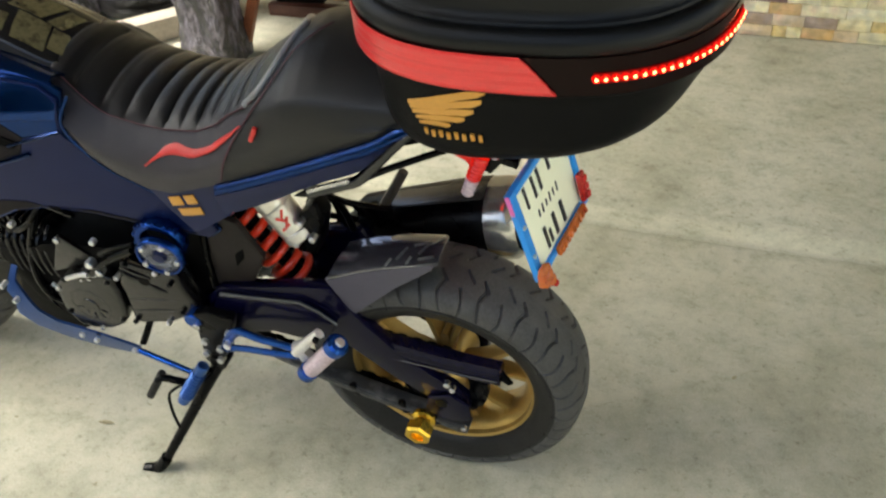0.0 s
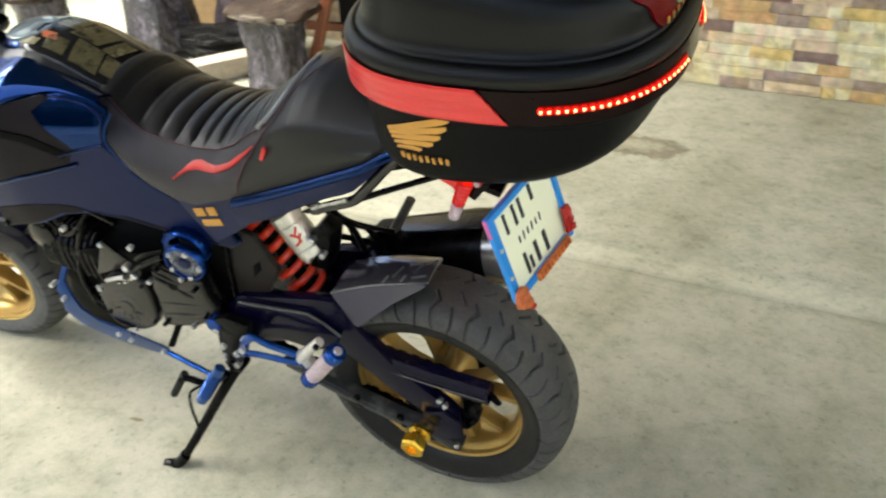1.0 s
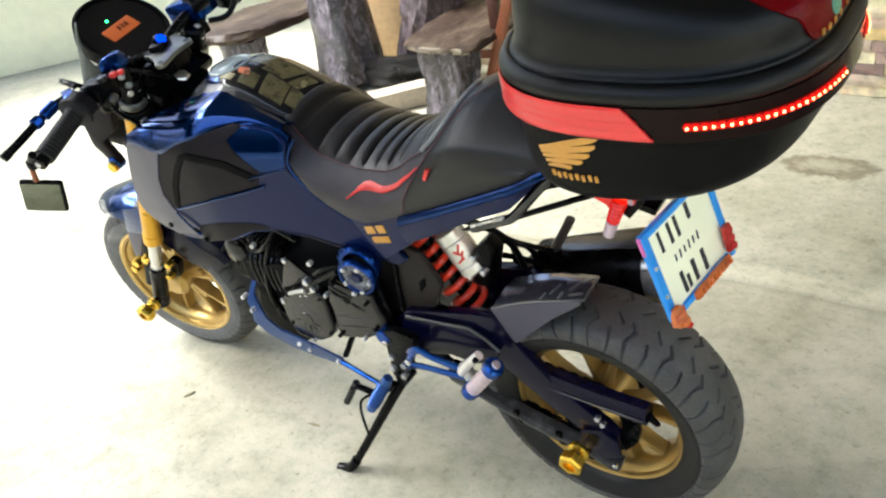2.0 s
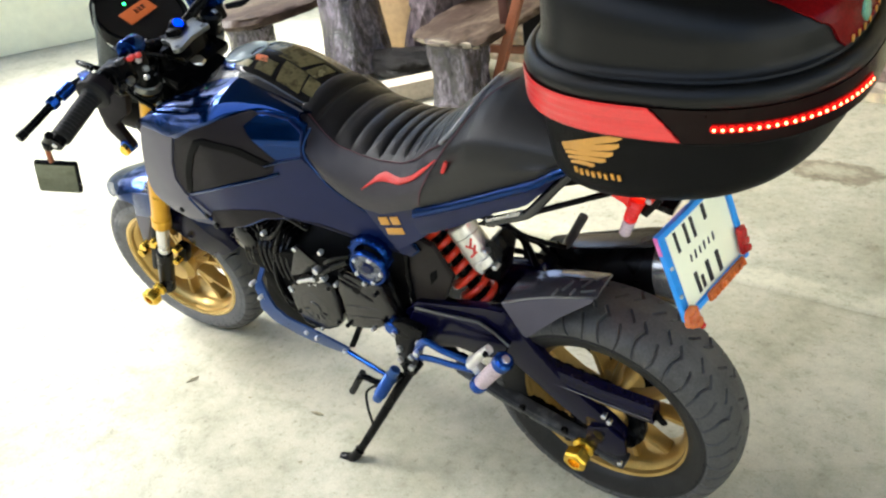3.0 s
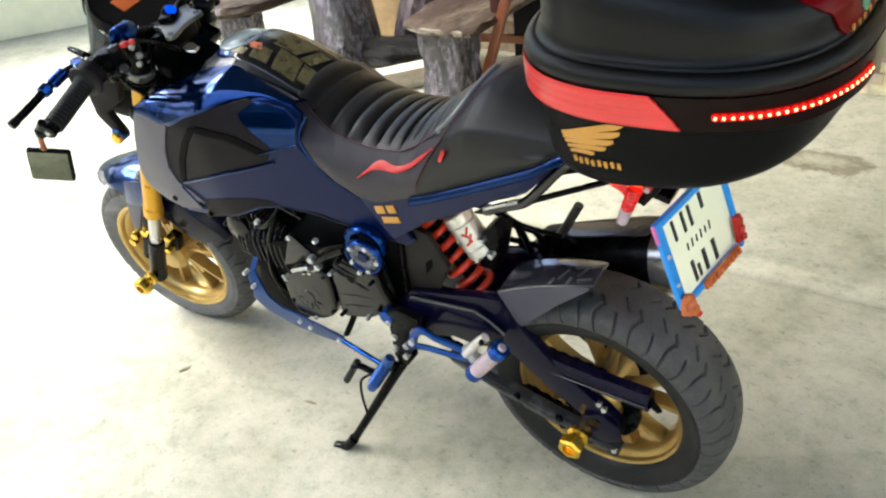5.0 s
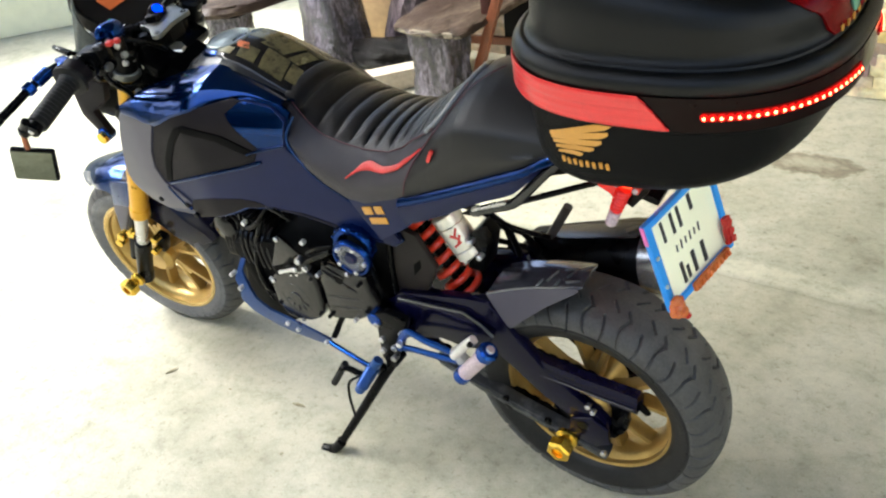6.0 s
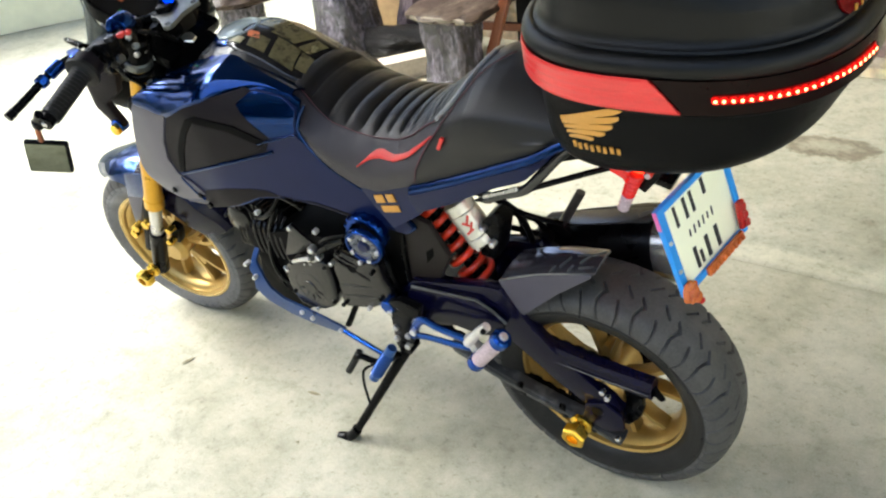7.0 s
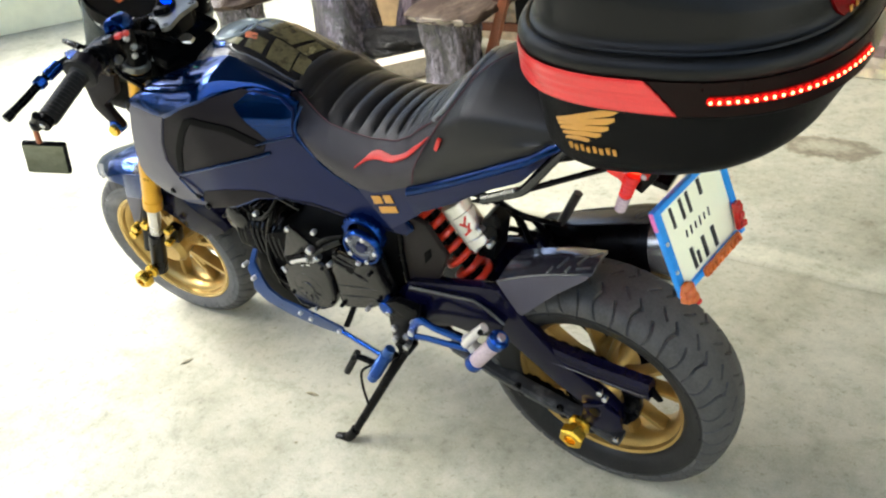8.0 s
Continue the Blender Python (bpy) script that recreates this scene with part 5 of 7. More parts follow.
        part("indicator_tip", lathe([(prof[18][0], 0)] + prof[18:] + [(prof[-1][0] + 0.002, 0)], top_, tip_ - top_, 16), MILKY, ind, "clear ribbed tip")
        for x, z in ((-0.114, 0.746), (-0.086, 0.752)):
            part("bolt", rod((x, 0.034 * s, z), (x, 0.054 * s, z), 0.0065, 12), REDMETAL, lamp)
            part("bolt_end", rod((x, 0.053 * s, z), (x, 0.056 * s, z), 0.005, 12), MILKY, lamp)
    part("plate_arm", box((0.06, 0.05, 0.012), (-0.108, 0, 0.718), Matrix.Rotation(-0.25, 4, "Y"), 0.003), BLACK, bike)


def build_plate():
    c = Vector((-0.1725, 0.0054, 0.6462))
    up = Vector((math.sin(0.268), 0, math.cos(0.268)))
    side = Vector((math.sin(0.197), math.cos(0.197), 0))
    side = (side - up * side.dot(up)).normalized()
    nrm = side.cross(up).normalized()
    if nrm.x > 0:
        nrm = -nrm
    m = Matrix((side, up, nrm)).transposed().to_4x4()
    m.translation = c

    def slab(w, h, d, x, y, z, soft=0.001, turn=0.0):
        b = box((w, h, d), (0, 0, 0), None, soft)
        bmesh.ops.transform(b, verts=b.verts, matrix=m @ Matrix.Translation((x, y, z)) @ Matrix.Rotation(turn, 4, "Z"))
        return b
    pl = part("number_plate", slab(0.160, 0.140, 0.003, 0, 0, 0, 0.0012), WHITEPLATE, bike, "cream number plate in a bright blue frame")
    for w, h, x, y in ((0.014, 0.152, 0.080, 0), (0.010, 0.152, -0.082, 0), (0.146, 0.010, 0, 0.071), (0.146, 0.010, 0, -0.071)):
        part("plate_border", slab(w, h, 0.010, x, y, 0.002, 0.002), PLATEBLUE, pl, "bright blue plastic border")
    for x, y, w, h in ((0.050, 0.042, 0.0060, 0.034), (0.026, 0.042, 0.0065, 0.034), (0.009, 0.042, 0.0065, 0.034), (-0.022, 0.048, 0.0075, 0.026), (0.034, -0.040, 0.0075, 0.036), (0.022, -0.046, 0.0065, 0.022), (0.004, -0.040, 0.0085, 0.036), (-0.022, -0.040, 0.0085, 0.036)):
        part("plate_mark", slab(w, h, 0.001, x, y, 0.0022, 0.0002), INK, pl)
    for k in range(6):
        part("plate_mark", slab(0.0028, 0.011 + 0.003 * (k % 2), 0.001, 0.032 - 0.0115 * k, 0.002, 0.0022, 0.0002, 0.12), INK, pl)
    # amber and red ornaments screwed to the frame: an oval boss, a ribbed bar and a block
    boss = part("reflector", slab(0.026, 0.030, 0.012, 0.077, -0.070, 0.009, 0.008, 0.3), ORANGE, pl, "lumpy amber ornament")
    for x, y, r in ((0.080, -0.056, 0.009), (0.072, -0.082, 0.010), (0.084, -0.078, 0.007), (0.076, -0.070, 0.011)):
        b = bmesh.new()
        bmesh.ops.create_uvsphere(b, u_segments=14, v_segments=8, radius=r, matrix=m @ Matrix.Translation((x, y, 0.014)) @ Matrix.Diagonal((1, 1, 0.6, 1)))
        part("lobe", b, ORANGE, boss)
    part("lobe", slab(0.010, 0.007, 0.006, 0.070, -0.090, 0.018, 0.003), INDRED, boss)
    bar = part("reflector", slab(0.098, 0.015, 0.007, -0.018, -0.070, 0.010, 0.003), ORANGE, pl, "long amber ornament with raised ribs")
    for k in range(9):
        part("rib", slab(0.006, 0.010, 0.004, 0.024 - 0.0105 * k, -0.070, 0.0145, 0.0015, 0.35 if k % 2 else -0.35), ORANGE, bar)
    blk = part("reflector", slab(0.018, 0.046, 0.009, -0.077, -0.040, 0.010, 0.004, 0.1), INDRED, pl, "dark red ornament")
    for k in range(3):
        part("lobe", slab(0.013, 0.011, 0.005, -0.077, -0.026 - 0.014 * k, 0.016, 0.003, 0.3), INDRED, blk)
    for x, y in ((0.082, 0.02), (0.082, -0.03), (-0.083, 0.05)):
        part("bolt", slab(0.006, 0.006, 0.004, x, y, 0.008, 0.002), STEEL, pl)
    part("side_sticker", slab(0.003, 0.030, 0.006, 0.088, 0.060, 0.002, 0.001), mat("pink_tape", (0.75, 0.16, 0.45), 0.4), pl, "pink tape on the frame's edge")


def build_exhaust():
    ax = Vector((-0.98, 0, 0.19)).normalized()
    o = Vector((0.20, -0.150, 0.402))
    b = lathe([(0, 0.0), (0, 0.030), (0.02, 0.044), (0.22, 0.070), (0.255, 0.0705), (0.262, 0.068), (0.262, 0.03)], o, ax, 48)
    ex = part("exhaust", b, BLACK, bike, "matt black exhaust silencer")
    part("end_ring", lathe([(-0.030, 0.0675), (-0.028, 0.0700), (0.0, 0.0705), (0.010, 0.0690), (0.022, 0.0600), (0.020, 0.0560), (0.004, 0.0560), (-0.02, 0.060)], o + ax * 0.286, ax, 48, closed=True), mat("dull_steel_cap", (0.42, 0.41, 0.39), 0.20, 0.8, 60, 0.25), ex, "dull steel end cap")
    # closed black disc painting the dark inside of the pipe
    part("end_hole", lathe([(0, 0), (0, 0.056), (0.003, 0.056), (0.003, 0)], o + ax * 0.286, ax, 40), SHADEBLACK, ex)
    part("shield_plate", box((0.18, 0.045, 0.005), (0.045, -0.128, 0.500), Matrix.Rotation(radians(17), 4, "Y"), 0.002), TANKGREY, ex, "grey flat shield")
    part("header_pipe", tube([(0.70, -0.03, 0.30), (0.62, -0.08, 0.22), (0.45, -0.13, 0.23), (0.31, -0.15, 0.295), (0.255, -0.152, 0.34), (0.215, -0.15, 0.388), (0.195, -0.15, 0.402)], 0.018, 14), BLACK, ex)


BOX_C, BOX_A, BOX_B, BOX_F, BOX_N = -0.168, 0.194, 0.211, 0.208, 2.55


def rim_point(a, g):
    """A point of the case's rounded outline at the angle a, grown by g, about its middle."""
    c, s = math.cos(a), math.sin(a)
    b = BOX_F if c > 0 else BOX_B
    return (b + g) * math.copysign(abs(c) ** (2 / BOX_N), c), (BOX_A + g) * math.copysign(abs(s) ** (2 / BOX_N), s)


def box_ring(z, grow=0.0, n=96, lift=0.0):
    """A level outline of the case; lift raises its front and lowers its back."""
    out = []
    for k in range(n):
        x, y = rim_point(2 * math.pi * k / n, grow)
        out.append(Vector((BOX_C + x, y, z - 0.033 * (BOX_C + x) + lift * x)))
    return out


def tub_ring(u, n=96):
    """An outline of the lower tub, from its floor (0) to the strip (1); the floor rises to the back."""
    e = math.sqrt(max(0.0, 1 - (1 - min(1.0, u / 0.45)) ** 2))
    side, ahead, back = ((b + (0.012 - b) * u) + a * (1 - e) for a, b in ((0.070, 0.013), (0.045, 0.028), (0.049, 0.057)))
    z, out = 0.815 + 0.109 * u, []
    for k in range(n):
        a = 2 * math.pi * k / n
        c, s = math.cos(a), math.sin(a)
        x = (BOX_F - ahead if c > 0 else BOX_B - back) * math.copysign(abs(c) ** (2 / BOX_N), c)
        y = (BOX_A - side) * math.copysign(abs(s) ** (2 / BOX_N), s)
        out.append(Vector((BOX_C + x, y, z + 0.0055 - (0.033 + 0.135 * (1 - u)) * x)))
    return out


# lid profile: (inset, height over the rim)
LID = [(q.x, q.z) for q in smooth_line([(-0.0165, 0, 0.0), (-0.0205, 0, 0.004), (-0.0235, 0, 0.012), (-0.0255, 0, 0.030), (-0.028, 0, 0.048), (-0.0345, 0, 0.066), (-0.050, 0, 0.082), (-0.078, 0, 0.094), (-0.12, 0, 0.102), (-0.16, 0, 0.104)], 6)]


def lid_point(a, k, out=0.0):
    """A point of the lid at the angle a on the profile's step k; its shoulder is lower towards the back."""
    g, h = LID[k]
    x, y = rim_point(a, g + out)
    low = 1 + 2.1 * x * ease(h, 0.006, 0.06)
    return Vector((BOX_C + x, y, 1.002 + h * low - 0.033 * (BOX_C + x)))


def build_case():
    low = [tub_ring(u) for u in (0, 0.01, 0.03, 0.06, 0.10, 0.15, 0.21, 0.28, 0.36, 0.45, 0.6, 0.8, 1.0)]
    low += [box_ring(0.929, -0.0095), box_ring(0.9315, -0.0045), box_ring(0.934, -0.004), box_ring(0.975, -0.004), box_ring(0.979, -0.002)]
    case = part("top_case", skin(low), CASEBLACK, bike, "black plastic top case with a lit red strip", 50)
    rim = [box_ring(z, g) for z, g in ((0.975, -0.006), (0.9765, -0.0025), (0.980, -0.001), (0.985, 0.0), (0.990, -0.001), (0.9945, -0.0035), (0.998, -0.007), (1.0, -0.0105), (1.0, -0.0135), (0.9985, -0.0155))]
    dome = [[lid_point(2 * math.pi * j / 96, k) for j in range(96)] for k in range(len(LID))]
    lid = part("lid", skin(rim + dome), CASELID, case, "domed black plastic lid", 50)

    def band(a0, a1, z0, z1, grow, n=40, cut0=0.0, cut1=0.0, ribs=0):
        """A strip round the case between two angles; its ends may slant."""
        rows = []
        m = 14 if ribs else 5
        for i in range(n + 1):
            row = []
            for j in range(m + 1):
                v = j / m
                lo, hi = a0 + cut0 * v, a1 + cut1 * v
                a = lo + (hi - lo) * i / n
                g = grow + (0.0016 * abs(math.sin(math.pi * ribs * v)) if ribs else 0.0)
                x, y = rim_point(a, g)
                row.append(Vector((BOX_C + x, y, z0 + (z1 - z0) * v - 0.033 * (BOX_C + x))))
            rows.append(row)
        return thick(sheet(rows), 0.003, (BOX_C, 0, 0.95))
    for s in (1, -1):
        part("red_reflector", band(s * 0.10, s * 1.735, 0.936, 0.977, 0.001, 50, 0, -s * 0.13, 4), RED, case, "ribbed red reflector", 70)
    part("smoked_lens", band(1.48, 2 * math.pi - 1.48, 0.935, 0.976, -0.001, 90), REDDARK, case, "smoked red lens round the back")
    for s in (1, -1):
        # dim emissive band, then a glowing disc behind each led, as its halo
        strip = part("led_strip", band(s * 1.888, s * 2.995, 0.9492, 0.9598, 0.0006, 50), LEDGLOWBAND, case, "dim red band painting the leds' glow")
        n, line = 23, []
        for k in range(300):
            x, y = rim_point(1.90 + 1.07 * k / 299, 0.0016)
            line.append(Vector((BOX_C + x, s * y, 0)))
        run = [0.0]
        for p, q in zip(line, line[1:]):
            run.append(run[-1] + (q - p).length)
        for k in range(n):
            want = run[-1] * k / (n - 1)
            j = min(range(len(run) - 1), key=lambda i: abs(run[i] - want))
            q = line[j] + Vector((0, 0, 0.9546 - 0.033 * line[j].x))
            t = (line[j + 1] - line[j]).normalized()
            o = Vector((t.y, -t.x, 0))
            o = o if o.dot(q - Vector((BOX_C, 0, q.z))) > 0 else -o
            part("led_halo", lathe([(-0.002, 0.0), (-0.002, 0.0046), (0.0002, 0.0044), (0.0012, 0.0032), (0.0016, 0)], q, o, 12), LEDHALO, strip)
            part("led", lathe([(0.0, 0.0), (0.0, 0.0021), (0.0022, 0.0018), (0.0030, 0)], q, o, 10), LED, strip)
    # raised red lens and round badge on the back of the lid
    rows = []
    reach = [(4, 0.33), (24, 0.47), (30, 0.58), (36, 0.74), (41, 0.98)]
    for i in range(41):
        u = -1 + 2 * i / 40
        rows.append([lid_point(math.pi + u * lerp_table(reach, k), k, 0.003) for k in range(4, 42)])
    part("lid_lens", thick(sheet(rows), 0.004, (BOX_C, 0, 1.0)), REDGLOSS, lid, "glossy dark red lens on the lid")
    spot = lid_point(math.pi - 0.05, 14, 0.004)
    part("badge", lathe([(-0.002, 0), (-0.002, 0.0125), (0.001, 0.0125), (0.002, 0.0105), (0.002, 0)], spot, (-1.0, 0.03, 0.14), 28), mat("green_badge", (0.16, 0.42, 0.30), 0.3, 0.5, 300, 0.5), lid, "pale green round badge")
    for k in range(6):
        q = lid_point(math.pi - 0.26 + 0.075 * k, 6, 0.004)
        part("mark", box((0.002, 0.0042, 0.007), q, Matrix.Rotation(-0.12 + 0.04 * k, 4, "Z"), 0.0003), DECALGOLD, lid)
    # gold wing-like mark of stacked bars on the flank, with a row of blocks below
    def on_side(x, z):
        u = 0.7
        for _ in range(3):
            u = (z - 0.8205 + (0.033 + 0.135 * (1 - u)) * (x - BOX_C)) / 0.109
        side, ahead = 0.013 - 0.001 * u, 0.028 - 0.016 * u
        return (BOX_A - side) * (1 - (abs(x - BOX_C) / (BOX_F - ahead)) ** BOX_N) ** (1 / BOX_N)
    feathers = [((-0.052, 0.8975), (-0.148, 0.937), 0.0095), ((-0.054, 0.8925), (-0.141, 0.922), 0.0085), ((-0.057, 0.8875), (-0.132, 0.9085), 0.008), ((-0.061, 0.8815), (-0.121, 0.8965), 0.007), ((-0.065, 0.8755), (-0.104, 0.8845), 0.006)]
    for (x0, z0), (x1, z1), h in feathers:
        rows = []
        for i in range(17):
            u = i / 16
            x, z = x0 + (x1 - x0) * u, z0 + (z1 - z0) * u + 0.003 * math.sin(math.pi * u)
            hh = h * (0.55 + 0.45 * min(1, 2.2 * u)) * (1 if u < 0.9 else 1 - 4.5 * (u - 0.9))
            rows.append([Vector((x, on_side(x, z - hh * e) + 0.0012, z - hh * e)) for e in (0, 0.5, 1)])
        part("mark", thick(sheet(rows), 0.001, (BOX_C, 0, 0.9)), DECALGOLD, case)
    for k in range(4):
        x, z = -0.078 - 0.0185 * k, 0.8655 + 0.0025 * k
        for dx, w in ((0.0045, 0.0045), (-0.0045, 0.0045)):
            part("mark", box((w, 0.0022, 0.0105), (x + dx, on_side(x + dx, z) + 0.001, z), Matrix.Rotation(-0.28, 4, "X"), 0.0006), DECALGOLD, case)
    part("rack", box((0.24, 0.15, 0.012), (-0.10, 0, 0.812), None, 0.004), BLACK, bike, "black luggage rack")


def build_engine():
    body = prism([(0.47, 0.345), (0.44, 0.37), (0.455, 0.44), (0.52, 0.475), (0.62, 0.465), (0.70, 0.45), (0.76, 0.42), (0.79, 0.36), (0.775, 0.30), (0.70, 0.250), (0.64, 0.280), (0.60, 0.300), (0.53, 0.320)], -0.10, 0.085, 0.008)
    eng = part("engine", body, SHADEBLACK, bike, "black small horizontal engine")
    # horizontal cylinder with cooling fins and head
    for k in range(8):
        part("fin", box((0.0045, 0.135, 0.125), (0.728 + 0.0125 * k, -0.01, 0.405 + 0.002 * k), Matrix.Rotation(radians(-10), 4, "Y"), 0.002), ENGINE, eng)
    part("cylinder", rod((0.70, -0.01, 0.40), (0.835, -0.01, 0.424), 0.048, 24), ENGINE, eng)
    part("cylinder_head", box((0.06, 0.125, 0.115), (0.850, -0.01, 0.425), Matrix.Rotation(radians(-10), 4, "Y"), 0.014), ENGINE, eng)
    part("head_cover", lathe([(0, 0.0), (0, 0.036), (0.012, 0.034), (0.018, 0.024), (0.020, 0.0)], (0.852, 0.05, 0.425), (0, 1, 0), 28), ENGINE, eng)
    for a in range(3):
        q = 2 * math.pi * a / 3
        part("bolt", rod((0.852 + 0.042 * math.cos(q), 0.05, 0.425 + 0.042 * math.sin(q)), (0.852 + 0.042 * math.cos(q), 0.064, 0.425 + 0.042 * math.sin(q)), 0.0045, 10), BLACK, eng)
    # side covers
    cov = prism([(0.682, 0.383), (0.653, 0.408), (0.604, 0.424), (0.568, 0.430), (0.552, 0.423), (0.548, 0.394), (0.550, 0.356), (0.555, 0.328), (0.574, 0.300), (0.606, 0.280), (0.645, 0.271), (0.676, 0.274), (0.690, 0.302), (0.692, 0.335), (0.690, 0.360)], 0.078, 0.112, 0.010, segments=3)
    part("side_cover", cov, ENGINE, eng, "black alternator cover")
    part("cover_ring", lathe([(0, 0.036), (0, 0.041), (0.0014, 0.040), (0.0014, 0.037)], (0.626, 0.111, 0.340), (0, 1, 0), 40, closed=True), ENGINE, eng)
    part("cover_boss", lathe([(0, 0), (0, 0.018), (0.003, 0.016), (0.003, 0)], (0.626, 0.111, 0.340), (0, 1, 0), 28), ENGINE, eng)
    for k in range(5):
        a = radians(200 + 35 * k)
        part("cover_rib", rod((0.626 + 0.020 * math.cos(a), 0.1115, 0.340 + 0.020 * math.sin(a)), (0.626 + 0.034 * math.cos(a), 0.1115, 0.340 + 0.034 * math.sin(a)), 0.0025, 8), ENGINE, eng)
    sc = prism([(0.519, 0.472), (0.479, 0.470), (0.450, 0.469), (0.416, 0.459), (0.411, 0.422), (0.399, 0.390), (0.410, 0.366), (0.464, 0.331), (0.530, 0.311), (0.548, 0.312), (0.543, 0.352), (0.540, 0.390), (0.543, 0.413)], 0.078, 0.107, 0.007, segments=3)
    part("sprocket_cover", sc, ENGINE, eng, "black sprocket cover")
    for p, q, w in (((0.527, 0.444), (0.494, 0.430), 0.0045), ((0.522, 0.456), (0.470, 0.440), 0.0045), ((0.478, 0.424), (0.447, 0.412), 0.004), ((0.513, 0.470), (0.445, 0.458), 0.006), ((0.536, 0.375), (0.432, 0.395), 0.0025), ((0.538, 0.345), (0.436, 0.370), 0.0025)):
        part("cover_rib", tube([(p[0], 0.105, p[1]), ((p[0] + q[0]) / 2, 0.107, (p[1] + q[1]) / 2), (q[0], 0.105, q[1])], w, 8), ENGINE, eng)
    # solid black disc painting the shade in the hole
    part("shaft_hole", lathe([(0, 0), (0, 0.010), (0.0025, 0.012), (0.0025, 0)], (0.486, 0.105, 0.432), (0, 1, 0), 20), SHADEBLACK, eng)
    for k, (x, z) in enumerate(((0.680, 0.372), (0.655, 0.400), (0.598, 0.430), (0.560, 0.415), (0.566, 0.318), (0.625, 0.280), (0.682, 0.310), (0.535, 0.432), (0.450, 0.462), (0.428, 0.372), (0.468, 0.334), (0.540, 0.320), (0.505, 0.470), (0.430, 0.440), (0.612, 0.416))):
        part("bolt", rod((x, 0.098, z), (x, 0.116, z), 0.0048, 10), STEEL if k in (0, 2, 5, 7, 8, 10) else BLACK, eng)
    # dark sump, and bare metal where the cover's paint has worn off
    part("sump", prism([(0.818, 0.378), (0.858, 0.258), (0.842, 0.196), (0.792, 0.180), (0.740, 0.182), (0.680, 0.222), (0.630, 0.285), (0.600, 0.330), (0.700, 0.390)], -0.05, 0.060, 0.012), SHADEBLACK, eng)
    for x, z, l, h, r in ((0.628, 0.412, 0.016, 0.006, 0.3), (0.606, 0.419, 0.020, 0.007, 0.3), (0.586, 0.424, 0.014, 0.006, 0.2), (0.600, 0.411, 0.010, 0.004, 0.1), (0.618, 0.405, 0.007, 0.004, 0.5)):
        part("bare_patch", box((l, 0.004, h), (x, 0.1105, z), Matrix.Rotation(r, 4, "Y"), 0.002), STEEL, eng)
    part("lever_link", tube([(0.640, 0.118, 0.412), (0.605, 0.121, 0.430), (0.585, 0.121, 0.436)], 0.0040, 8), ALU, eng, "worn silver link")
    part("lever_link", tube([(0.575, 0.120, 0.440), (0.530, 0.120, 0.480), (0.470, 0.118, 0.515)], 0.0055, 8), BLACK, eng)
    part("link_nut", rod((0.565, 0.112, 0.468), (0.565, 0.128, 0.468), 0.008, 6), STEEL, eng)
    part("link_nut", rod((0.552, 0.112, 0.452), (0.552, 0.128, 0.452), 0.007, 6), STEEL, eng)
    # plain black block added to fill the gap behind the belly guard
    part("front_filler", prism([(0.70, 0.25), (0.775, 0.29), (0.805, 0.36), (0.81, 0.42), (0.72, 0.42)], -0.08, 0.085, 0.006), SHADEBLACK, eng)
    part("triangle_plate", prism([(0.649, 0.485), (0.596, 0.447), (0.618, 0.424), (0.701, 0.385)], 0.080, 0.090, 0.004), ENGINE, eng, "black triangular bracket")
    part("bolt", rod((0.652, 0.086, 0.474), (0.652, 0.094, 0.474), 0.006, 10), STEEL, eng)
    # rounded ribs of the barrel and head seen from the side
    for k in range(6):
        x = 0.700 + 0.016 * k
        ring = [(x + 0.02 * (z - 0.41), y, z) for y, z in ((0.050, 0.345), (0.078, 0.362), (0.084, 0.400), (0.078, 0.440), (0.050, 0.462))]
        part("barrel_rib", tube(ring, 0.0045, 8), ENGINE, eng)
    for k in range(9):
        x = 0.775 + 0.0105 * k
        part("head_rib", tube([(x, 0.058, 0.352), (x - 0.004, 0.068, 0.372), (x - 0.010, 0.068, 0.410), (x - 0.014, 0.058, 0.430)], 0.0032, 6), ENGINE, eng)
    part("oil_filler", rod((0.690, 0.075, 0.300), (0.705, 0.100, 0.300), 0.017, 20, 0.004), ENGINE, eng)
    part("oil_line", tube([(0.705, 0.088, 0.300), (0.735, 0.092, 0.320), (0.748, 0.088, 0.365), (0.735, 0.080, 0.430), (0.70, 0.07, 0.50)], 0.006, 8), BLACK, eng)
    for x, z in ((0.72, 0.345), (0.745, 0.335), (0.700, 0.330)):
        part("bolt", rod((x, 0.078, z), (x, 0.090, z), 0.0045, 10), STEEL, eng)
    # intake, throttle body, frame spine and radiator hoses
    part("intake", tube([(0.80, 0.0, 0.47), (0.74, 0.0, 0.52), (0.64, 0.0, 0.56), (0.52, 0.0, 0.58)], 0.024, 16), SHADEBLACK, eng)
    for pts in ([(0.84, 0.05, 0.47), (0.80, 0.075, 0.52), (0.70, 0.07, 0.54), (0.60, 0.08, 0.53)], [(0.80, 0.07, 0.49), (0.75, 0.08, 0.47), (0.70, 0.085, 0.50), (0.66, 0.07, 0.55)], [(0.72, 0.08, 0.35), (0.75, 0.085, 0.31), (0.74, 0.08, 0.27)], [(0.56, 0.10, 0.47), (0.52, 0.11, 0.50), (0.47, 0.11, 0.52)]):
        part("cable", tube(pts, 0.0045, 8), BLACK, eng)
    for x, y, z in ((0.79, 0.085, 0.50), (0.74, 0.09, 0.49), (0.56, 0.105, 0.50), (0.77, 0.075, 0.46)):
        part("bolt", rod((x, y - 0.01, z), (x, y + 0.002, z), 0.0055, 10), BLACK if x > 0.75 else ALU, eng)
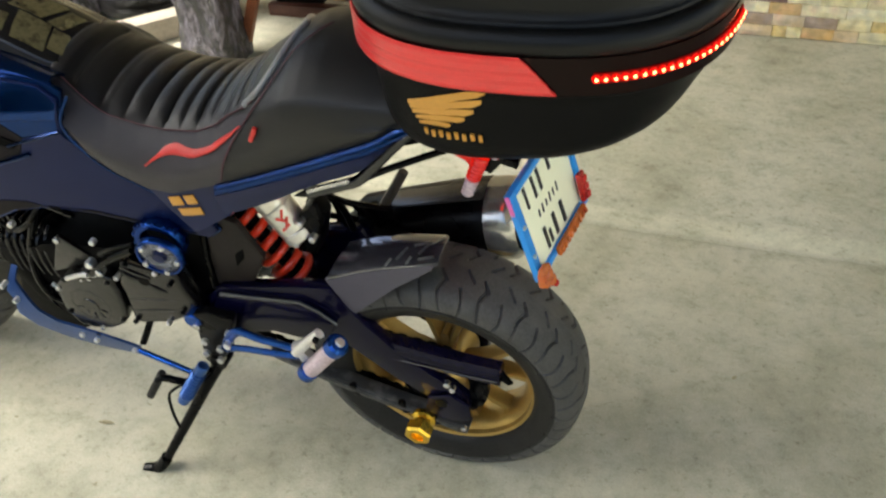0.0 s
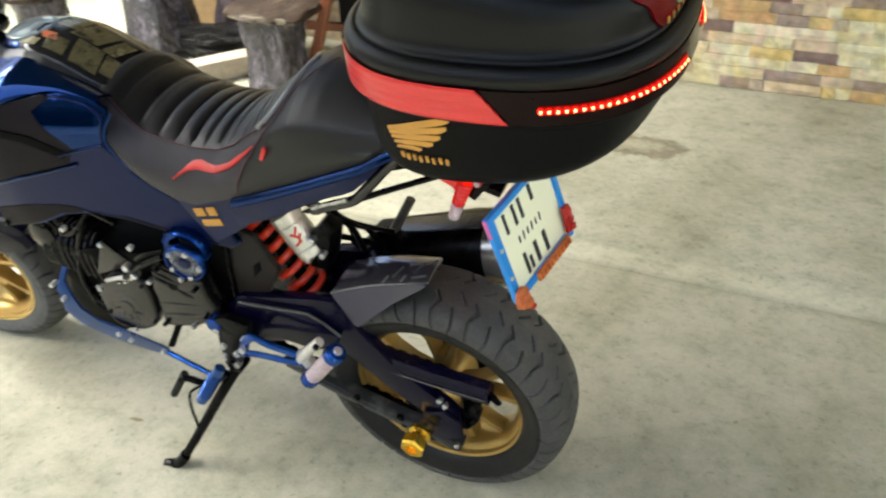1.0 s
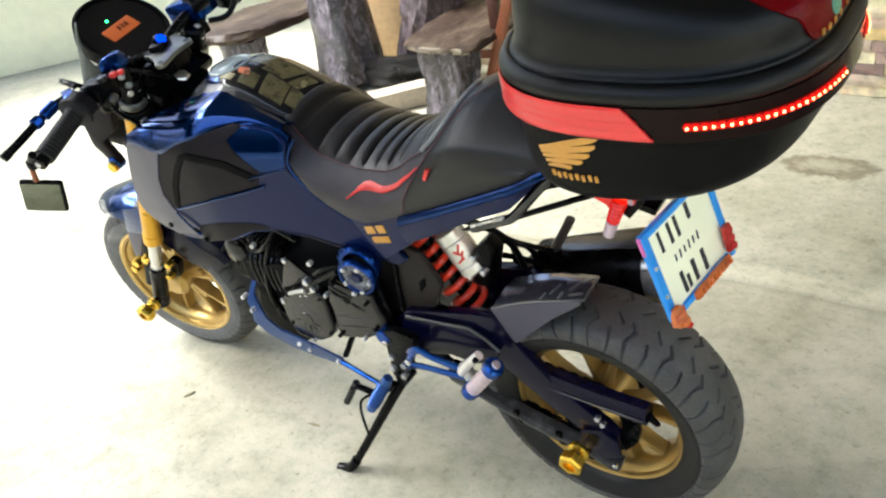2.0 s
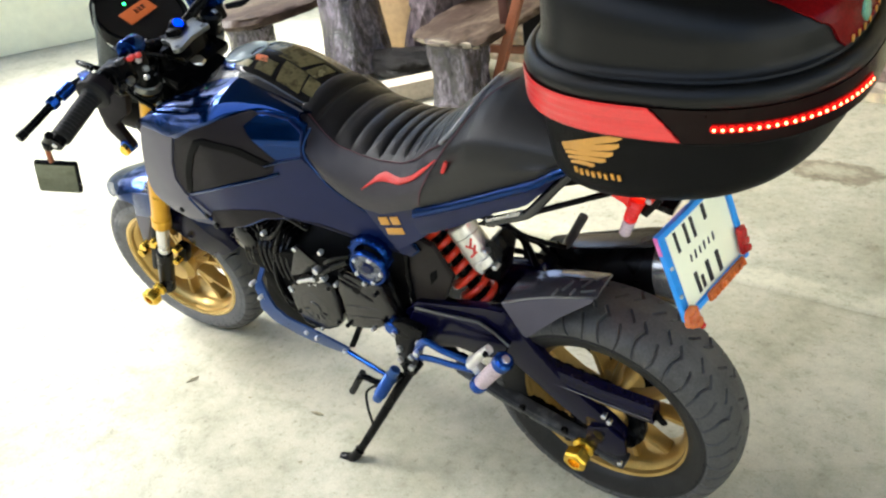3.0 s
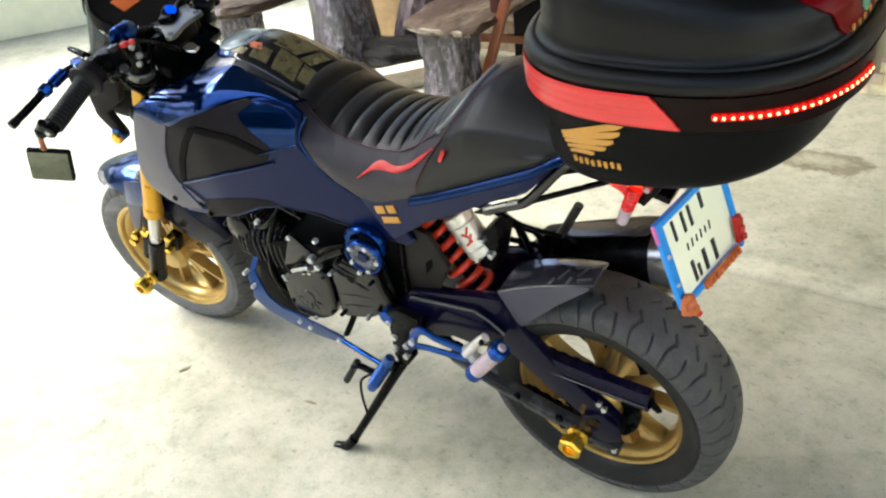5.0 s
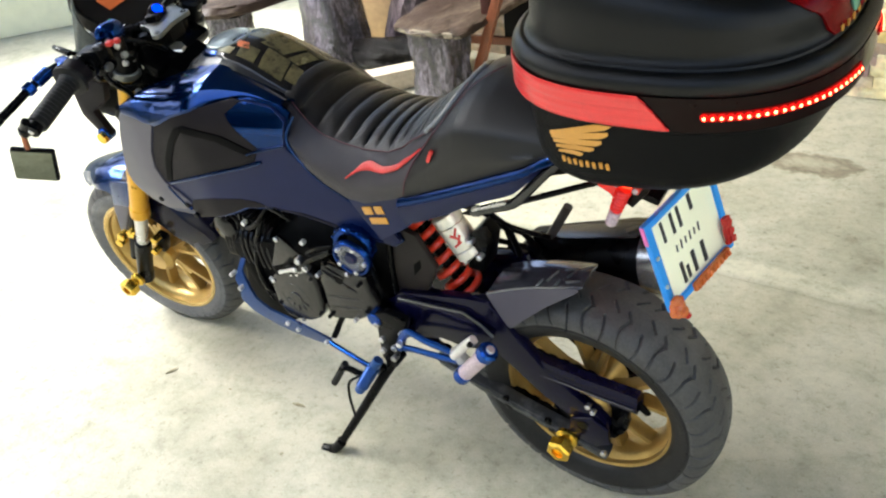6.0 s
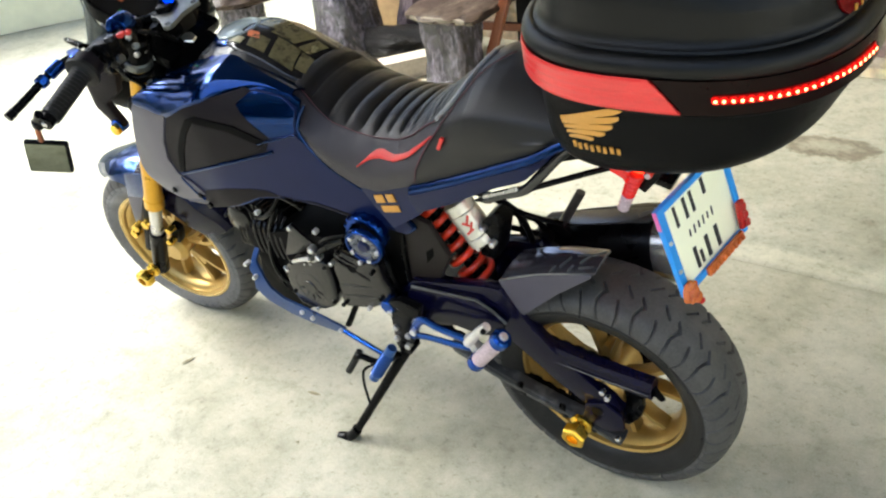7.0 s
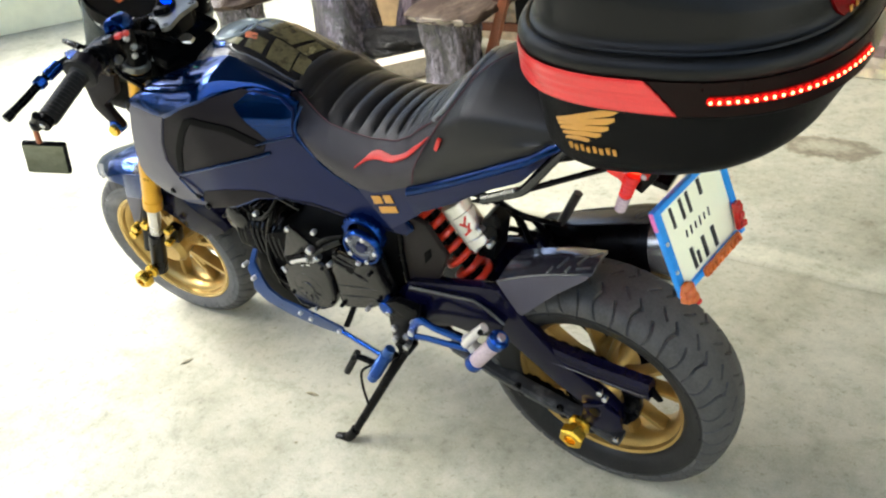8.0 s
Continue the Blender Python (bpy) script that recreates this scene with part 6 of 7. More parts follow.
    part("frame_spine", prism([(0.93, 0.80), (0.86, 0.83), (0.50, 0.70), (0.36, 0.62), (0.36, 0.55), (0.50, 0.60), (0.85, 0.68)], -0.05, 0.05, 0.01), SHADEBLACK, bike, "black frame spine")
    part("frame_plate", prism([(0.47, 0.60), (0.33, 0.62), (0.345, 0.54), (0.355, 0.46), (0.37, 0.40), (0.39, 0.32), (0.43, 0.27), (0.47, 0.30), (0.45, 0.40), (0.48, 0.50)], 0.040, 0.062, 0.006), SHADEBLACK, bike, "black frame side plate")
    part("far_frame_plate", prism([(0.47, 0.60), (0.33, 0.62), (0.34, 0.50), (0.38, 0.38), (0.40, 0.30), (0.47, 0.30), (0.48, 0.50)], -0.075, -0.055, 0.006), SHADEBLACK, bike)
    part("battery_box", box((0.13, 0.13, 0.11), (0.40, 0, 0.66), None, 0.01), SHADEBLACK, bike, "black battery box")
    # frame bracket with a slanted slot, beside the shock absorber
    fb = part("frame_bracket", prism([(0.352, 0.575), (0.300, 0.560), (0.268, 0.492), (0.300, 0.430), (0.375, 0.392), (0.385, 0.470)], 0.052, 0.066, 0.005), mat("dusty_black_bracket_paint", (0.014, 0.0105, 0.0095), 0.5, 0.0, 40, 0.3, wear=0.4, wear_color=(0.03, 0.023, 0.02), wear_scale=18, spec=0.2), bike, "dusty black frame bracket")
    # raised black patch painting the shade in the slot
    part("slot", prism([(0.319, 0.490), (0.301, 0.506), (0.303, 0.486), (0.323, 0.462)], 0.064, 0.0675, 0.001), SHADEBLACK, fb)
    part("bracket_lip", tube([(0.356, 0.066, 0.572), (0.372, 0.068, 0.480), (0.378, 0.068, 0.400)], 0.006, 8), BLACK, fb)
    part("swing_pivot", rod((0.405, 0.060, 0.345), (0.405, 0.100, 0.345), 0.022, 24, 0.004), SHADEBLACK, bike)
    part("drain_hose", tube([(0.43, 0.070, 0.47), (0.405, 0.085, 0.43), (0.40, 0.085, 0.38), (0.425, 0.09, 0.33)], 0.006, 8), BLACK, bike)
    # blue ring guard: a notched collar and a bolted face
    axis = Vector((-0.10, 1, -0.06)).normalized()
    rg = part("ring_guard", lathe([(0.0, 0.030), (0.0, 0.036), (0.004, 0.040), (0.010, 0.040), (0.014, 0.037), (0.014, 0.0335), (0.009, 0.0325)], (0.405, 0.122, 0.530), axis, 48, closed=True), HUBBLUE, bike, "blue anodised ring guard with bolts")
    part("collar", lathe([(0.0, 0.030), (0.0, 0.038), (0.004, 0.041), (0.018, 0.041), (0.022, 0.038), (0.022, 0.030)], (0.413, 0.096, 0.545), axis, 48, closed=True), HUBBLUE, rg)
    s_ = axis.orthogonal().normalized()
    w_ = axis.cross(s_)
    for k in range(14):
        d = s_ * math.cos(2 * math.pi * k / 14) + w_ * math.sin(2 * math.pi * k / 14)
        c = Vector((0.413, 0.096, 0.545)) + axis * 0.011 + d * 0.0405
        part("collar_tooth", rod(c - axis * 0.010, c + axis * 0.010, 0.0030, 8), HUBBLUE, rg)
    part("guard_face", lathe([(0, 0), (0, 0.033), (0.004, 0.0325), (0.007, 0.020), (0.003, 0.014), (0.003, 0)], (0.405, 0.1285, 0.530), axis, 36), mat("dull_grey_metal", (0.12, 0.13, 0.165), 0.28, 0.7), rg, "dull grey metal face")
    part("face_cap", lathe([(0, 0), (0, 0.013), (0.006, 0.010), (0.006, 0)], (0.405, 0.1305, 0.530), axis, 24), NAVY, rg)
    for k in range(5):
        d = s_ * math.cos(2 * math.pi * k / 5) + w_ * math.sin(2 * math.pi * k / 5)
        c = Vector((0.405, 0.122, 0.530)) + d * 0.0295
        part("bolt", rod(c + axis * 0.010, c + axis * 0.0185, 0.0048, 10), STEEL, rg)


def build_controls():
    # blue blade guard below the engine
    blade = [(0.784, 0.404), (0.790, 0.355), (0.769, 0.336), (0.750, 0.305), (0.716, 0.286), (0.670, 0.280), (0.626, 0.274), (0.549, 0.258), (0.556, 0.236), (0.600, 0.232), (0.645, 0.232), (0.709, 0.240), (0.770, 0.260), (0.800, 0.288), (0.796, 0.322), (0.808, 0.338), (0.796, 0.402)]
    bl = part("belly_guard", panel(blade, lambda x, z: 0.124 - 0.9 * max(0.0, z - 0.33) ** 1.3 - 2.0 * (z - 0.275) ** 2, 0.005, 0.012, 0.0015), BELLY, bike, "blue curved belly guard")
    for x, z in ((0.668, 0.264), (0.562, 0.248), (0.797, 0.362), (0.786, 0.326), (0.640, 0.256)):
        part("bolt", rod((x, 0.112, z), (x, 0.130, z), 0.005, 12), ALU, bl)
    part("guard_bracket", tube([(0.530, 0.06, 0.320), (0.535, 0.095, 0.29), (0.548, 0.112, 0.258)], 0.008, 10, flat=0.7), BLACK, bl)
    # shift rod
    part("shift_rod", rod((0.552, 0.124, 0.250), (0.430, 0.140, 0.240), 0.0055, 12), ANOBLUE, bike, "blue shift rod")
    lv = part("shift_lever", tube([(0.400, 0.135, 0.255), (0.44, 0.15, 0.225), (0.475, 0.165, 0.245), (0.490, 0.17, 0.240)], 0.007, 10), BLACK, bike, "black shift lever")
    part("toe_piece", rod((0.482, 0.160, 0.252), (0.520, 0.175, 0.190), 0.0075, 14), GRIPRUB, lv)
    # blue foot peg
    pg = part("foot_peg", rod((0.385, 0.158, 0.300), (0.437, 0.185, 0.216), 0.0108, 20), PEGBLUE, bike, "knurled blue foot peg")
    d = (Vector((0.437, 0.185, 0.216)) - Vector((0.385, 0.158, 0.300)))
    for k in range(9):
        c = Vector((0.385, 0.158, 0.300)) + d * (0.22 + 0.075 * k)
        part("knurl", lathe([(-0.0015, 0.0125), (0, 0.0135), (0.0015, 0.0125)], c, d, 20), PEGBLUE, pg)
    # hanger plates
    hg = part("hanger_plate", prism([(0.400, 0.385), (0.370, 0.398), (0.322, 0.392), (0.334, 0.357), (0.354, 0.305), (0.380, 0.262), (0.412, 0.258), (0.406, 0.315)], 0.104, 0.122, 0.004), BLACK, bike, "black hanger plate with bolts")
    for x, z in ((0.396, 0.362), (0.394, 0.321), (0.400, 0.289), (0.338, 0.357), (0.368, 0.308), (0.376, 0.276)):
        part("bolt", rod((x, 0.115, z), (x, 0.130, z), 0.0065, 12), STEEL, hg)
    part("pivot_cap", rod((0.404, 0.098, 0.368), (0.404, 0.124, 0.368), 0.016, 20), ANOBLUE, hg)
    arm = part("rearset_arm", tube([(0.355, 0.126, 0.315), (0.33, 0.130, 0.36), (0.305, 0.134, 0.382), (0.27, 0.136, 0.376), (0.195, 0.138, 0.372)], 0.009, 10, flat=0.6), ANOBLUE, bike, "blue anodised rear-set arm")
    part("lower_arm", tube([(0.35, 0.126, 0.318), (0.31, 0.130, 0.332), (0.25, 0.134, 0.342), (0.195, 0.138, 0.355)], 0.008, 10, flat=0.6), ANOBLUE, arm)
    part("bolt", rod((0.335, 0.128, 0.345), (0.335, 0.145, 0.345), 0.007, 12), STEEL, arm)
    # silver folding mount and clear peg with blue ends
    part("peg_mount", box((0.022, 0.018, 0.044), (0.190, 0.142, 0.374), Matrix.Rotation(radians(25), 4, "Y"), 0.007), ALU, arm, "silver cast peg mount")
    part("tongue", tube([(0.195, 0.155, 0.385), (0.165, 0.158, 0.425), (0.140, 0.158, 0.452)], 0.0085, 12, flat=0.8), ALU, arm, "silver folding tongue")
    p, q = Vector((0.182, 0.162, 0.346)), Vector((0.110, 0.158, 0.438))
    peg = part("rider_peg", rod(p + (q - p) * 0.12, p + (q - p) * 0.82, 0.0145, 24), MILKY, arm, "clear pinkish peg sleeve")
    part("tongue_bolt", rod((0.143, 0.154, 0.447), (0.143, 0.172, 0.447), 0.005, 10), BLACK, arm)
    part("peg_end", rod(p, p + (q - p) * 0.16, 0.0165, 24), ANOBLUE, arm, "blue peg collar")
    part("peg_end", rod(p + (q - p) * 0.80, q, 0.0180, 24, 0.004), ANOBLUE, arm, "blue peg cap")
    part("bolt", rod(q, q + (q - p) * 0.04, 0.008, 12), STEEL, arm)
    # side stand
    a, f = Vector((0.385, 0.112, 0.262)), Vector((0.512, 0.224, 0.045))
    st = part("side_stand", tube([a, a + (f - a) * 0.25 + Vector((0, 0.006, 0)), a + (f - a) * 0.7, f], 0.0115, 12, r2=0.0085), BLACK, bike, "black steel side stand")
    part("stand_foot", tube([f + Vector((-0.006, -0.006, 0.012)), f + Vector((0.006, 0.004, -0.004)), f + Vector((0.022, 0.008, -0.013)), f + Vector((0.042, 0.012, -0.0155))], 0.011, 14, flat=1.25, r2=0.0078), BLACK, st)
    part("stand_wire", tube([(0.445, 0.165, 0.235), (0.468, 0.178, 0.218), (0.472, 0.186, 0.180), (0.470, 0.190, 0.130)], 0.003, 8), BLACK, st)
    part("stand_spring", tube([(0.392, 0.128, 0.252), (0.418, 0.146, 0.205), (0.442, 0.166, 0.165)], 0.005, 10), BLACK, st)
    part("stand_pivot", rod((0.385, 0.095, 0.265), (0.385, 0.128, 0.265), 0.016, 18), BLACK, st)


def build_front():
    ax = Vector((-math.sin(RAKE + 0.02), 0, math.cos(RAKE + 0.02)))
    low = Vector((FRONT[0], 0, FRONT[1]))
    for s in (1, -1):
        o = Vector((0, 0.1 * s, 0))
        fork = part("fork_leg", turned(rod(low + o + ax * 0.248, low + o + ax * 0.655, 0.0205, 28)), FORKGOLD, bike, "gold fork tube")
        part("seal_ring", turned(rod(low + o + ax * 0.228, low + o + ax * 0.258, 0.0228, 28)), FORKGOLD, fork)
        part("slider", turned(rod(low + o + ax * 0.05, low + o + ax * 0.250, 0.0150, 24)), STEEL, fork, "polished slider")
        part("fork_foot", turned(rod(low + o - ax * 0.030, low + o + ax * 0.130, 0.0200, 24, 0.006)), BLACK, fork, "black fork foot")
        part("fork_cap", turned(rod(low + o + ax * 0.655, low + o + ax * 0.722, 0.0225, 24, 0.005)), BLACK, fork)
        part("cap_bolt", turned(rod(low + o + ax * 0.695 + Vector((-0.024, 0, 0)), low + o + ax * 0.695 + Vector((-0.018, 0, 0)), 0.006, 10)), STEEL, fork)
        for z in (0.633, 0.657):
            part("clamp_ring", turned(lathe([(0, 0.0205), (0, 0.0255), (0.002, 0.0275), (0.016, 0.0275), (0.018, 0.0255), (0.018, 0.0205)], low + o + ax * z, ax, 28, closed=True)), PLATEALU if z > 0.64 else BLACK, fork)
        sp = lathe([(0, 0), (0, 0.014), (0.004, 0.018), (0.012, 0.018), (0.018, 0.012), (0.026, 0.012), (0.026, 0)], low + Vector((0, 0.122 * s, 0)), (0, s, 0), 24)
        lathe([(0.024, 0.0), (0.024, 0.018), (0.028, 0.023), (0.046, 0.023), (0.051, 0.019), (0.051, 0.012), (0.042, 0.011), (0.042, 0.0)], low + Vector((0, 0.122 * s, 0)), (0, s, 0), 6, bm=sp)
        part("axle_slider", turned(sp), GOLD, fork, "gold axle slider")
        for d, e in ((0.10, 0.012), (0.075, 0.02), (0.12, -0.022)):
            part("caliper_bolt", turned(rod(low + ax * d + Vector((0.038 + e, 0.088 * s, 0.03)), low + ax * d + Vector((0.038 + e, 0.112 * s, 0.03)), 0.011, 14)), GOLD, fork)
        part("caliper", turned(box((0.030, 0.025, 0.055), low + ax * 0.10 + Vector((-0.048, 0.075 * s, 0.01)), Matrix.Rotation(-RAKE, 4, "Y"), 0.008)), BLACK, fork)
        part("fender_strap", turned(tube([low + o + ax * 0.05 + Vector((0.036, 0, 0)), low + o + ax * 0.15 + Vector((0.040, -0.008 * s, 0)), low + o + ax * 0.26 + Vector((0.036, -0.016 * s, 0))], 0.0105, 8, flat=0.6)), BLACK, fork)
        for d in (0.08, 0.125):
            part("caliper_bolt", turned(rod(low + ax * d + Vector((-0.055, 0.09 * s, 0.02)), low + ax * d + Vector((-0.055, 0.112 * s, 0.02)), 0.009, 12)), GOLD, fork)
    part("lower_clamp", turned(box((0.07, 0.26, 0.035), low + ax * 0.555 + Vector((-0.02, 0, 0)), Matrix.Rotation(-RAKE, 4, "Y"), 0.01)), BLACK, bike)
    part("top_clamp", turned(box((0.085, 0.165, 0.026), low + ax * 0.665 + Vector((-0.02, 0, 0)), Matrix.Rotation(-RAKE, 4, "Y"), 0.01)), BLACK, bike, "black top clamp")
    # front fender
    rows = []
    for k in range(41):
        t = k / 40
        a = radians(58 + 98 * t)
        r = 0.258 + 0.012 * math.sin(math.pi * t)
        w = 0.070 * (0.55 + 0.45 * ease(t, 0.0, 0.22)) * (1 - 0.25 * ease(t, 0.8, 1.0))
        rise = 0.012 * (1 - ease(t, 0, 0.2))
        drop = 0.03 + 0.055 * ease(t, 0.20, 0.45)
        prof = [(1.0, drop), (1.0, drop * 0.45), (0.93, 0.008), (0.7, -0.006), (0.35, -0.012), (0, -0.014)]
        prof = prof + [(-y, d) for y, d in reversed(prof[:-1])]
        rows.append([Vector((FRONT[0] + (r - d + rise) * math.cos(a), y * w, FRONT[1] + (r - d + rise) * math.sin(a))) for y, d in prof])
    fen = part("front_fender", turned(thick(sheet(rows[:17]), 0.004, (FRONT[0], 0, FRONT[1]))), BLUE, bike, "dark blue gloss front fender", 30)
    # same blue fender; the darker navy paints in its shade and dark reflections
    part("fender_rear", turned(thick(sheet(rows[16:]), 0.004, (FRONT[0], 0, FRONT[1]))), ARMBLUE, fen, "rear half in darker navy that stands for shade", 30)
    part("fender_skirt", prism([(1.172, 0.500), (1.074, 0.517), (1.108, 0.468), (1.134, 0.436), (1.205, 0.428)], 0.088, 0.094, 0.002), BLUE, fen)
    part("stay_blade", prism([(1.205, 0.430), (1.140, 0.438), (1.155, 0.418), (1.205, 0.345), (1.232, 0.335)], 0.088, 0.094, 0.002), NAVYSHEEN, fen, "satin navy stay blade with sheen in its colour")
    for s in (1, -1):
        part("fender_stay", turned(prism([(1.175, 0.47), (1.10, 0.50), (1.085, 0.44), (1.13, 0.40), (1.17, 0.41)], s * 0.076, s * 0.082, 0.003)), NAVYDARK, bike)
    # headlight with side covers
    hl = part("headlight", turned(lathe([(0, 0), (0, 0.055), (0.03, 0.085), (0.09, 0.095), (0.12, 0.085), (0.135, 0.04), (0.138, 0)], (0.99, 0, 0.775), (0.98, 0, -0.2), 36)), CASEBLACK, bike, "black round-edged headlight")
    for s in (1, -1):
        part("light_cover", turned(prism([(0.965, 0.83), (1.02, 0.84), (1.085, 0.79), (1.095, 0.72), (1.06, 0.665), (1.035, 0.672), (1.055, 0.73), (1.0, 0.76)], s * 0.092, s * 0.112, 0.008)), NAVYDARK, hl)
        part("cover_bolt", turned(rod((1.055, 0.095 * s, 0.672), (1.055, 0.125 * s, 0.672), 0.0125, 16)), GOLD, hl)
        part("blue_washer", turned(rod((1.055, 0.093 * s, 0.676), (1.055, 0.116 * s, 0.676), 0.016, 16)), ANOBLUE, hl)
    # instrument
    nrm = Vector((-0.55, 0, 0.835))
    c = Vector((0.972, -0.004, 0.925))
    side = Vector((0, 1, 0))
    upv = nrm.cross(side).normalized()
    m = Matrix((side, upv, nrm)).transposed().to_4x4()
    m.translation = c
    m = m @ Matrix.Diagonal((0.92, 0.92, 0.92, 1))

    def at(bm):
        bmesh.ops.transform(bm, verts=bm.verts, matrix=TURN @ m)
        return bm
    ins = part("instrument", at(lathe([(-0.055, 0), (-0.05, 0.05), (-0.02, 0.088), (0.0, 0.094), (0.008, 0.09), (0.006, 0.078), (0.004, 0)], (0, 0, 0), (0, 0, 1), 44)), CONSOLE, bike, "black instrument with an amber display")
    part("display", at(box((0.082, 0.036, 0.003), (0.0, -0.004, 0.006), None, 0.001)), LCD, ins, "lit amber display")
    for k in range(3):
        part("digit", at(box((0.007, 0.013, 0.001), (0.004 - 0.011 * k, -0.006, 0.0078), Matrix.Rotation(-0.15, 4, "Z"), 0.0003)), DIGIT, ins)
    part("lamp", at(rod((0.004, -0.038, 0.003), (0.004, -0.038, 0.008), 0.0038, 12)), LEDGREEN, ins, "lit green lamp")
    part("hood", at(lathe([(-0.06, 0.06), (-0.02, 0.098), (0.012, 0.101), (0.012, 0.096), (-0.018, 0.093), (-0.055, 0.057)], (0, 0.0, 0), (0, 0, 1), 44, closed=True)), CASEBLACK, ins)


def build_clutter():
    """Small dark fittings between the bars, the fork and the headlight."""
    vis = []
    for k in range(17):
        a = radians(60 + 150 * k / 16)
        vis.append([TURN @ Vector((0.985 + 0.02 * u, 0.112 * math.sin(a) + 0.006 * u, 0.895 + 0.112 * math.cos(a) * 0.9 - 0.05 * u)) for u in (-1, 0, 1)])
    part("visor_edge", thick(sheet(vis), 0.004, (0.985, 0, 0.895)), VISOR, bike, "smoky clear visor rim")
    for x, y, z, sx, sy, sz, rz in ((0.905, 0.072, 0.815, 0.040, 0.03, 0.05, 0.3), (0.860, 0.135, 0.905, 0.034, 0.030, 0.030, 0.4), (0.895, -0.03, 0.80, 0.06, 0.05, 0.05, 0.0), (0.870, 0.160, 0.895, 0.026, 0.020, 0.034, 0.1)):
        part("bar_fitting", turned(box((sx, sy, sz), (x, y, z), Matrix.Rotation(rz, 4, "Z"), 0.006)), BLACK, bike)
    for x, y, z in ((0.873, 0.118, 0.862), (0.846, 0.138, 0.910), (0.886, 0.075, 0.83), (0.872, 0.03, 0.80), (0.90, 0.10, 0.79)):
        part("bolt", turned(rod((x, y, z), (x - 0.006, y + 0.008, z + 0.003), 0.0055, 10)), STEEL, bike)
    for pts in ([(0.865, 0.19, 0.905), (0.885, 0.18, 0.865), (0.915, 0.14, 0.84), (0.95, 0.09, 0.83)], [(0.86, 0.185, 0.90), (0.875, 0.165, 0.85), (0.885, 0.13, 0.80), (0.905, 0.09, 0.73)], [(0.90, 0.20, 0.925), (0.945, 0.19, 0.93), (0.985, 0.15, 0.90), (1.0, 0.10, 0.85)], [(0.87, 0.10, 0.90), (0.855, 0.06, 0.87), (0.87, 0.02, 0.83), (0.88, 0.0, 0.78)]):
        part("cable", turned(tube(pts, 0.0048, 8)), BLACK, bike)


def build_bars():
    ahead = Matrix.Translation((0.014, 0, 0))

    def turned(bm):
        bmesh.ops.transform(bm, verts=bm.verts, matrix=TURN @ ahead)
        return bm
    line = [(0.815, 0.355, 0.900), (0.828, 0.27, 0.915), (0.845, 0.20, 0.922), (0.880, 0.10, 0.905), (0.890, 0.0, 0.880)]
    full = line + [(x, -y, z) for x, y, z in reversed(line[:-1])]
    bar = part("handlebar", turned(tube(full, 0.011, 14)), BLACK, bike, "black handlebar with grips and levers")
    for s in (1, -1):
        p, q = Vector((0.813, 0.368 * s, 0.893)), Vector((0.830, 0.255 * s, 0.913))
        gp = [(0, 0), (0, 0.010), (0.004, 0.0165)]
        h = (q - p).length
        for k in range(12):
            u = 0.006 + (h - 0.02) * k / 12
            gp += [(u, 0.0165), (u + 0.006, 0.0172), (u + 0.0075, 0.0158)]
        gp += [(h - 0.010, 0.019), (h - 0.008, 0.030), (h - 0.002, 0.031), (h, 0.018), (h, 0)]
        gr = part("grip", turned(lathe(gp, p, q - p, 24)), GRIPRUB, bar, "black rubber grip with a flange")
        part("bar_end", turned(rod(p - (q - p).normalized() * 0.014, p + (q - p).normalized() * 0.003, 0.013, 18)), BLACK, gr)
        part("end_bolt", turned(rod(p - (q - p).normalized() * 0.0165, p, 0.005, 12)), STEEL, gr)
        part("ring", turned(lathe([(0, 0.012), (0, 0.024), (0.022, 0.026), (0.022, 0.012)], q, (q - p), 24)), NAVYDARK, gr)
        # switch block
        sw = part("switch_block", turned(box((0.046, 0.040, 0.050), (0.836, 0.186 * s, 0.910), Matrix.Rotation(0.2 * s, 4, "Z"), 0.010)), BLACK, bar, "black switch block")
        part("block_lip", turned(lathe([(0, 0.012), (0, 0.022), (0.006, 0.024), (0.012, 0.022), (0.012, 0.012)], (0.838, 0.216 * s, 0.912), (0.15, -s, 0), 24, closed=True)), BLACK, sw)
        part("horn_button", turned(rod((0.820, 0.190 * s, 0.896), (0.806, 0.191 * s, 0.900), 0.0095, 16, 0.003)), TANKGREY, sw, "grey round button")
        if s > 0:
            part("button", turned(box((0.012, 0.014, 0.009), (0.806, 0.171, 0.935), Matrix.Rotation(0.3, 4, "Z"), 0.003)), REDVINYL, sw, "red button")
            part("button", turned(box((0.010, 0.010, 0.009), (0.803, 0.157, 0.932), Matrix.Rotation(0.3, 4, "Z"), 0.003)), REDVINYL, sw, "red button")
            part("button", turned(box((0.016, 0.018, 0.010), (0.816, 0.188, 0.937), Matrix.Rotation(0.3, 4, "Z"), 0.004)), TANKGREY, sw)
            part("clamp_screw", turned(rod((0.834, 0.135, 0.915), (0.824, 0.140, 0.922), 0.0065, 12)), PLATEALU, sw)
            part("clamp_screw", turned(rod((0.826, 0.139, 0.892), (0.816, 0.144, 0.897), 0.0065, 12)), PLATEALU, sw)
        part("cable_clamp", turned(lathe([(0, 0.010), (0, 0.019), (0.003, 0.021), (0.036, 0.021), (0.039, 0.019), (0.039, 0.010)], (0.852, 0.142 * s, 0.928), (0.25, -1 * s, -0.1), 24, closed=True)), HUBBLUE if s > 0 else BLACK, bar, "dark blue bar clamp")
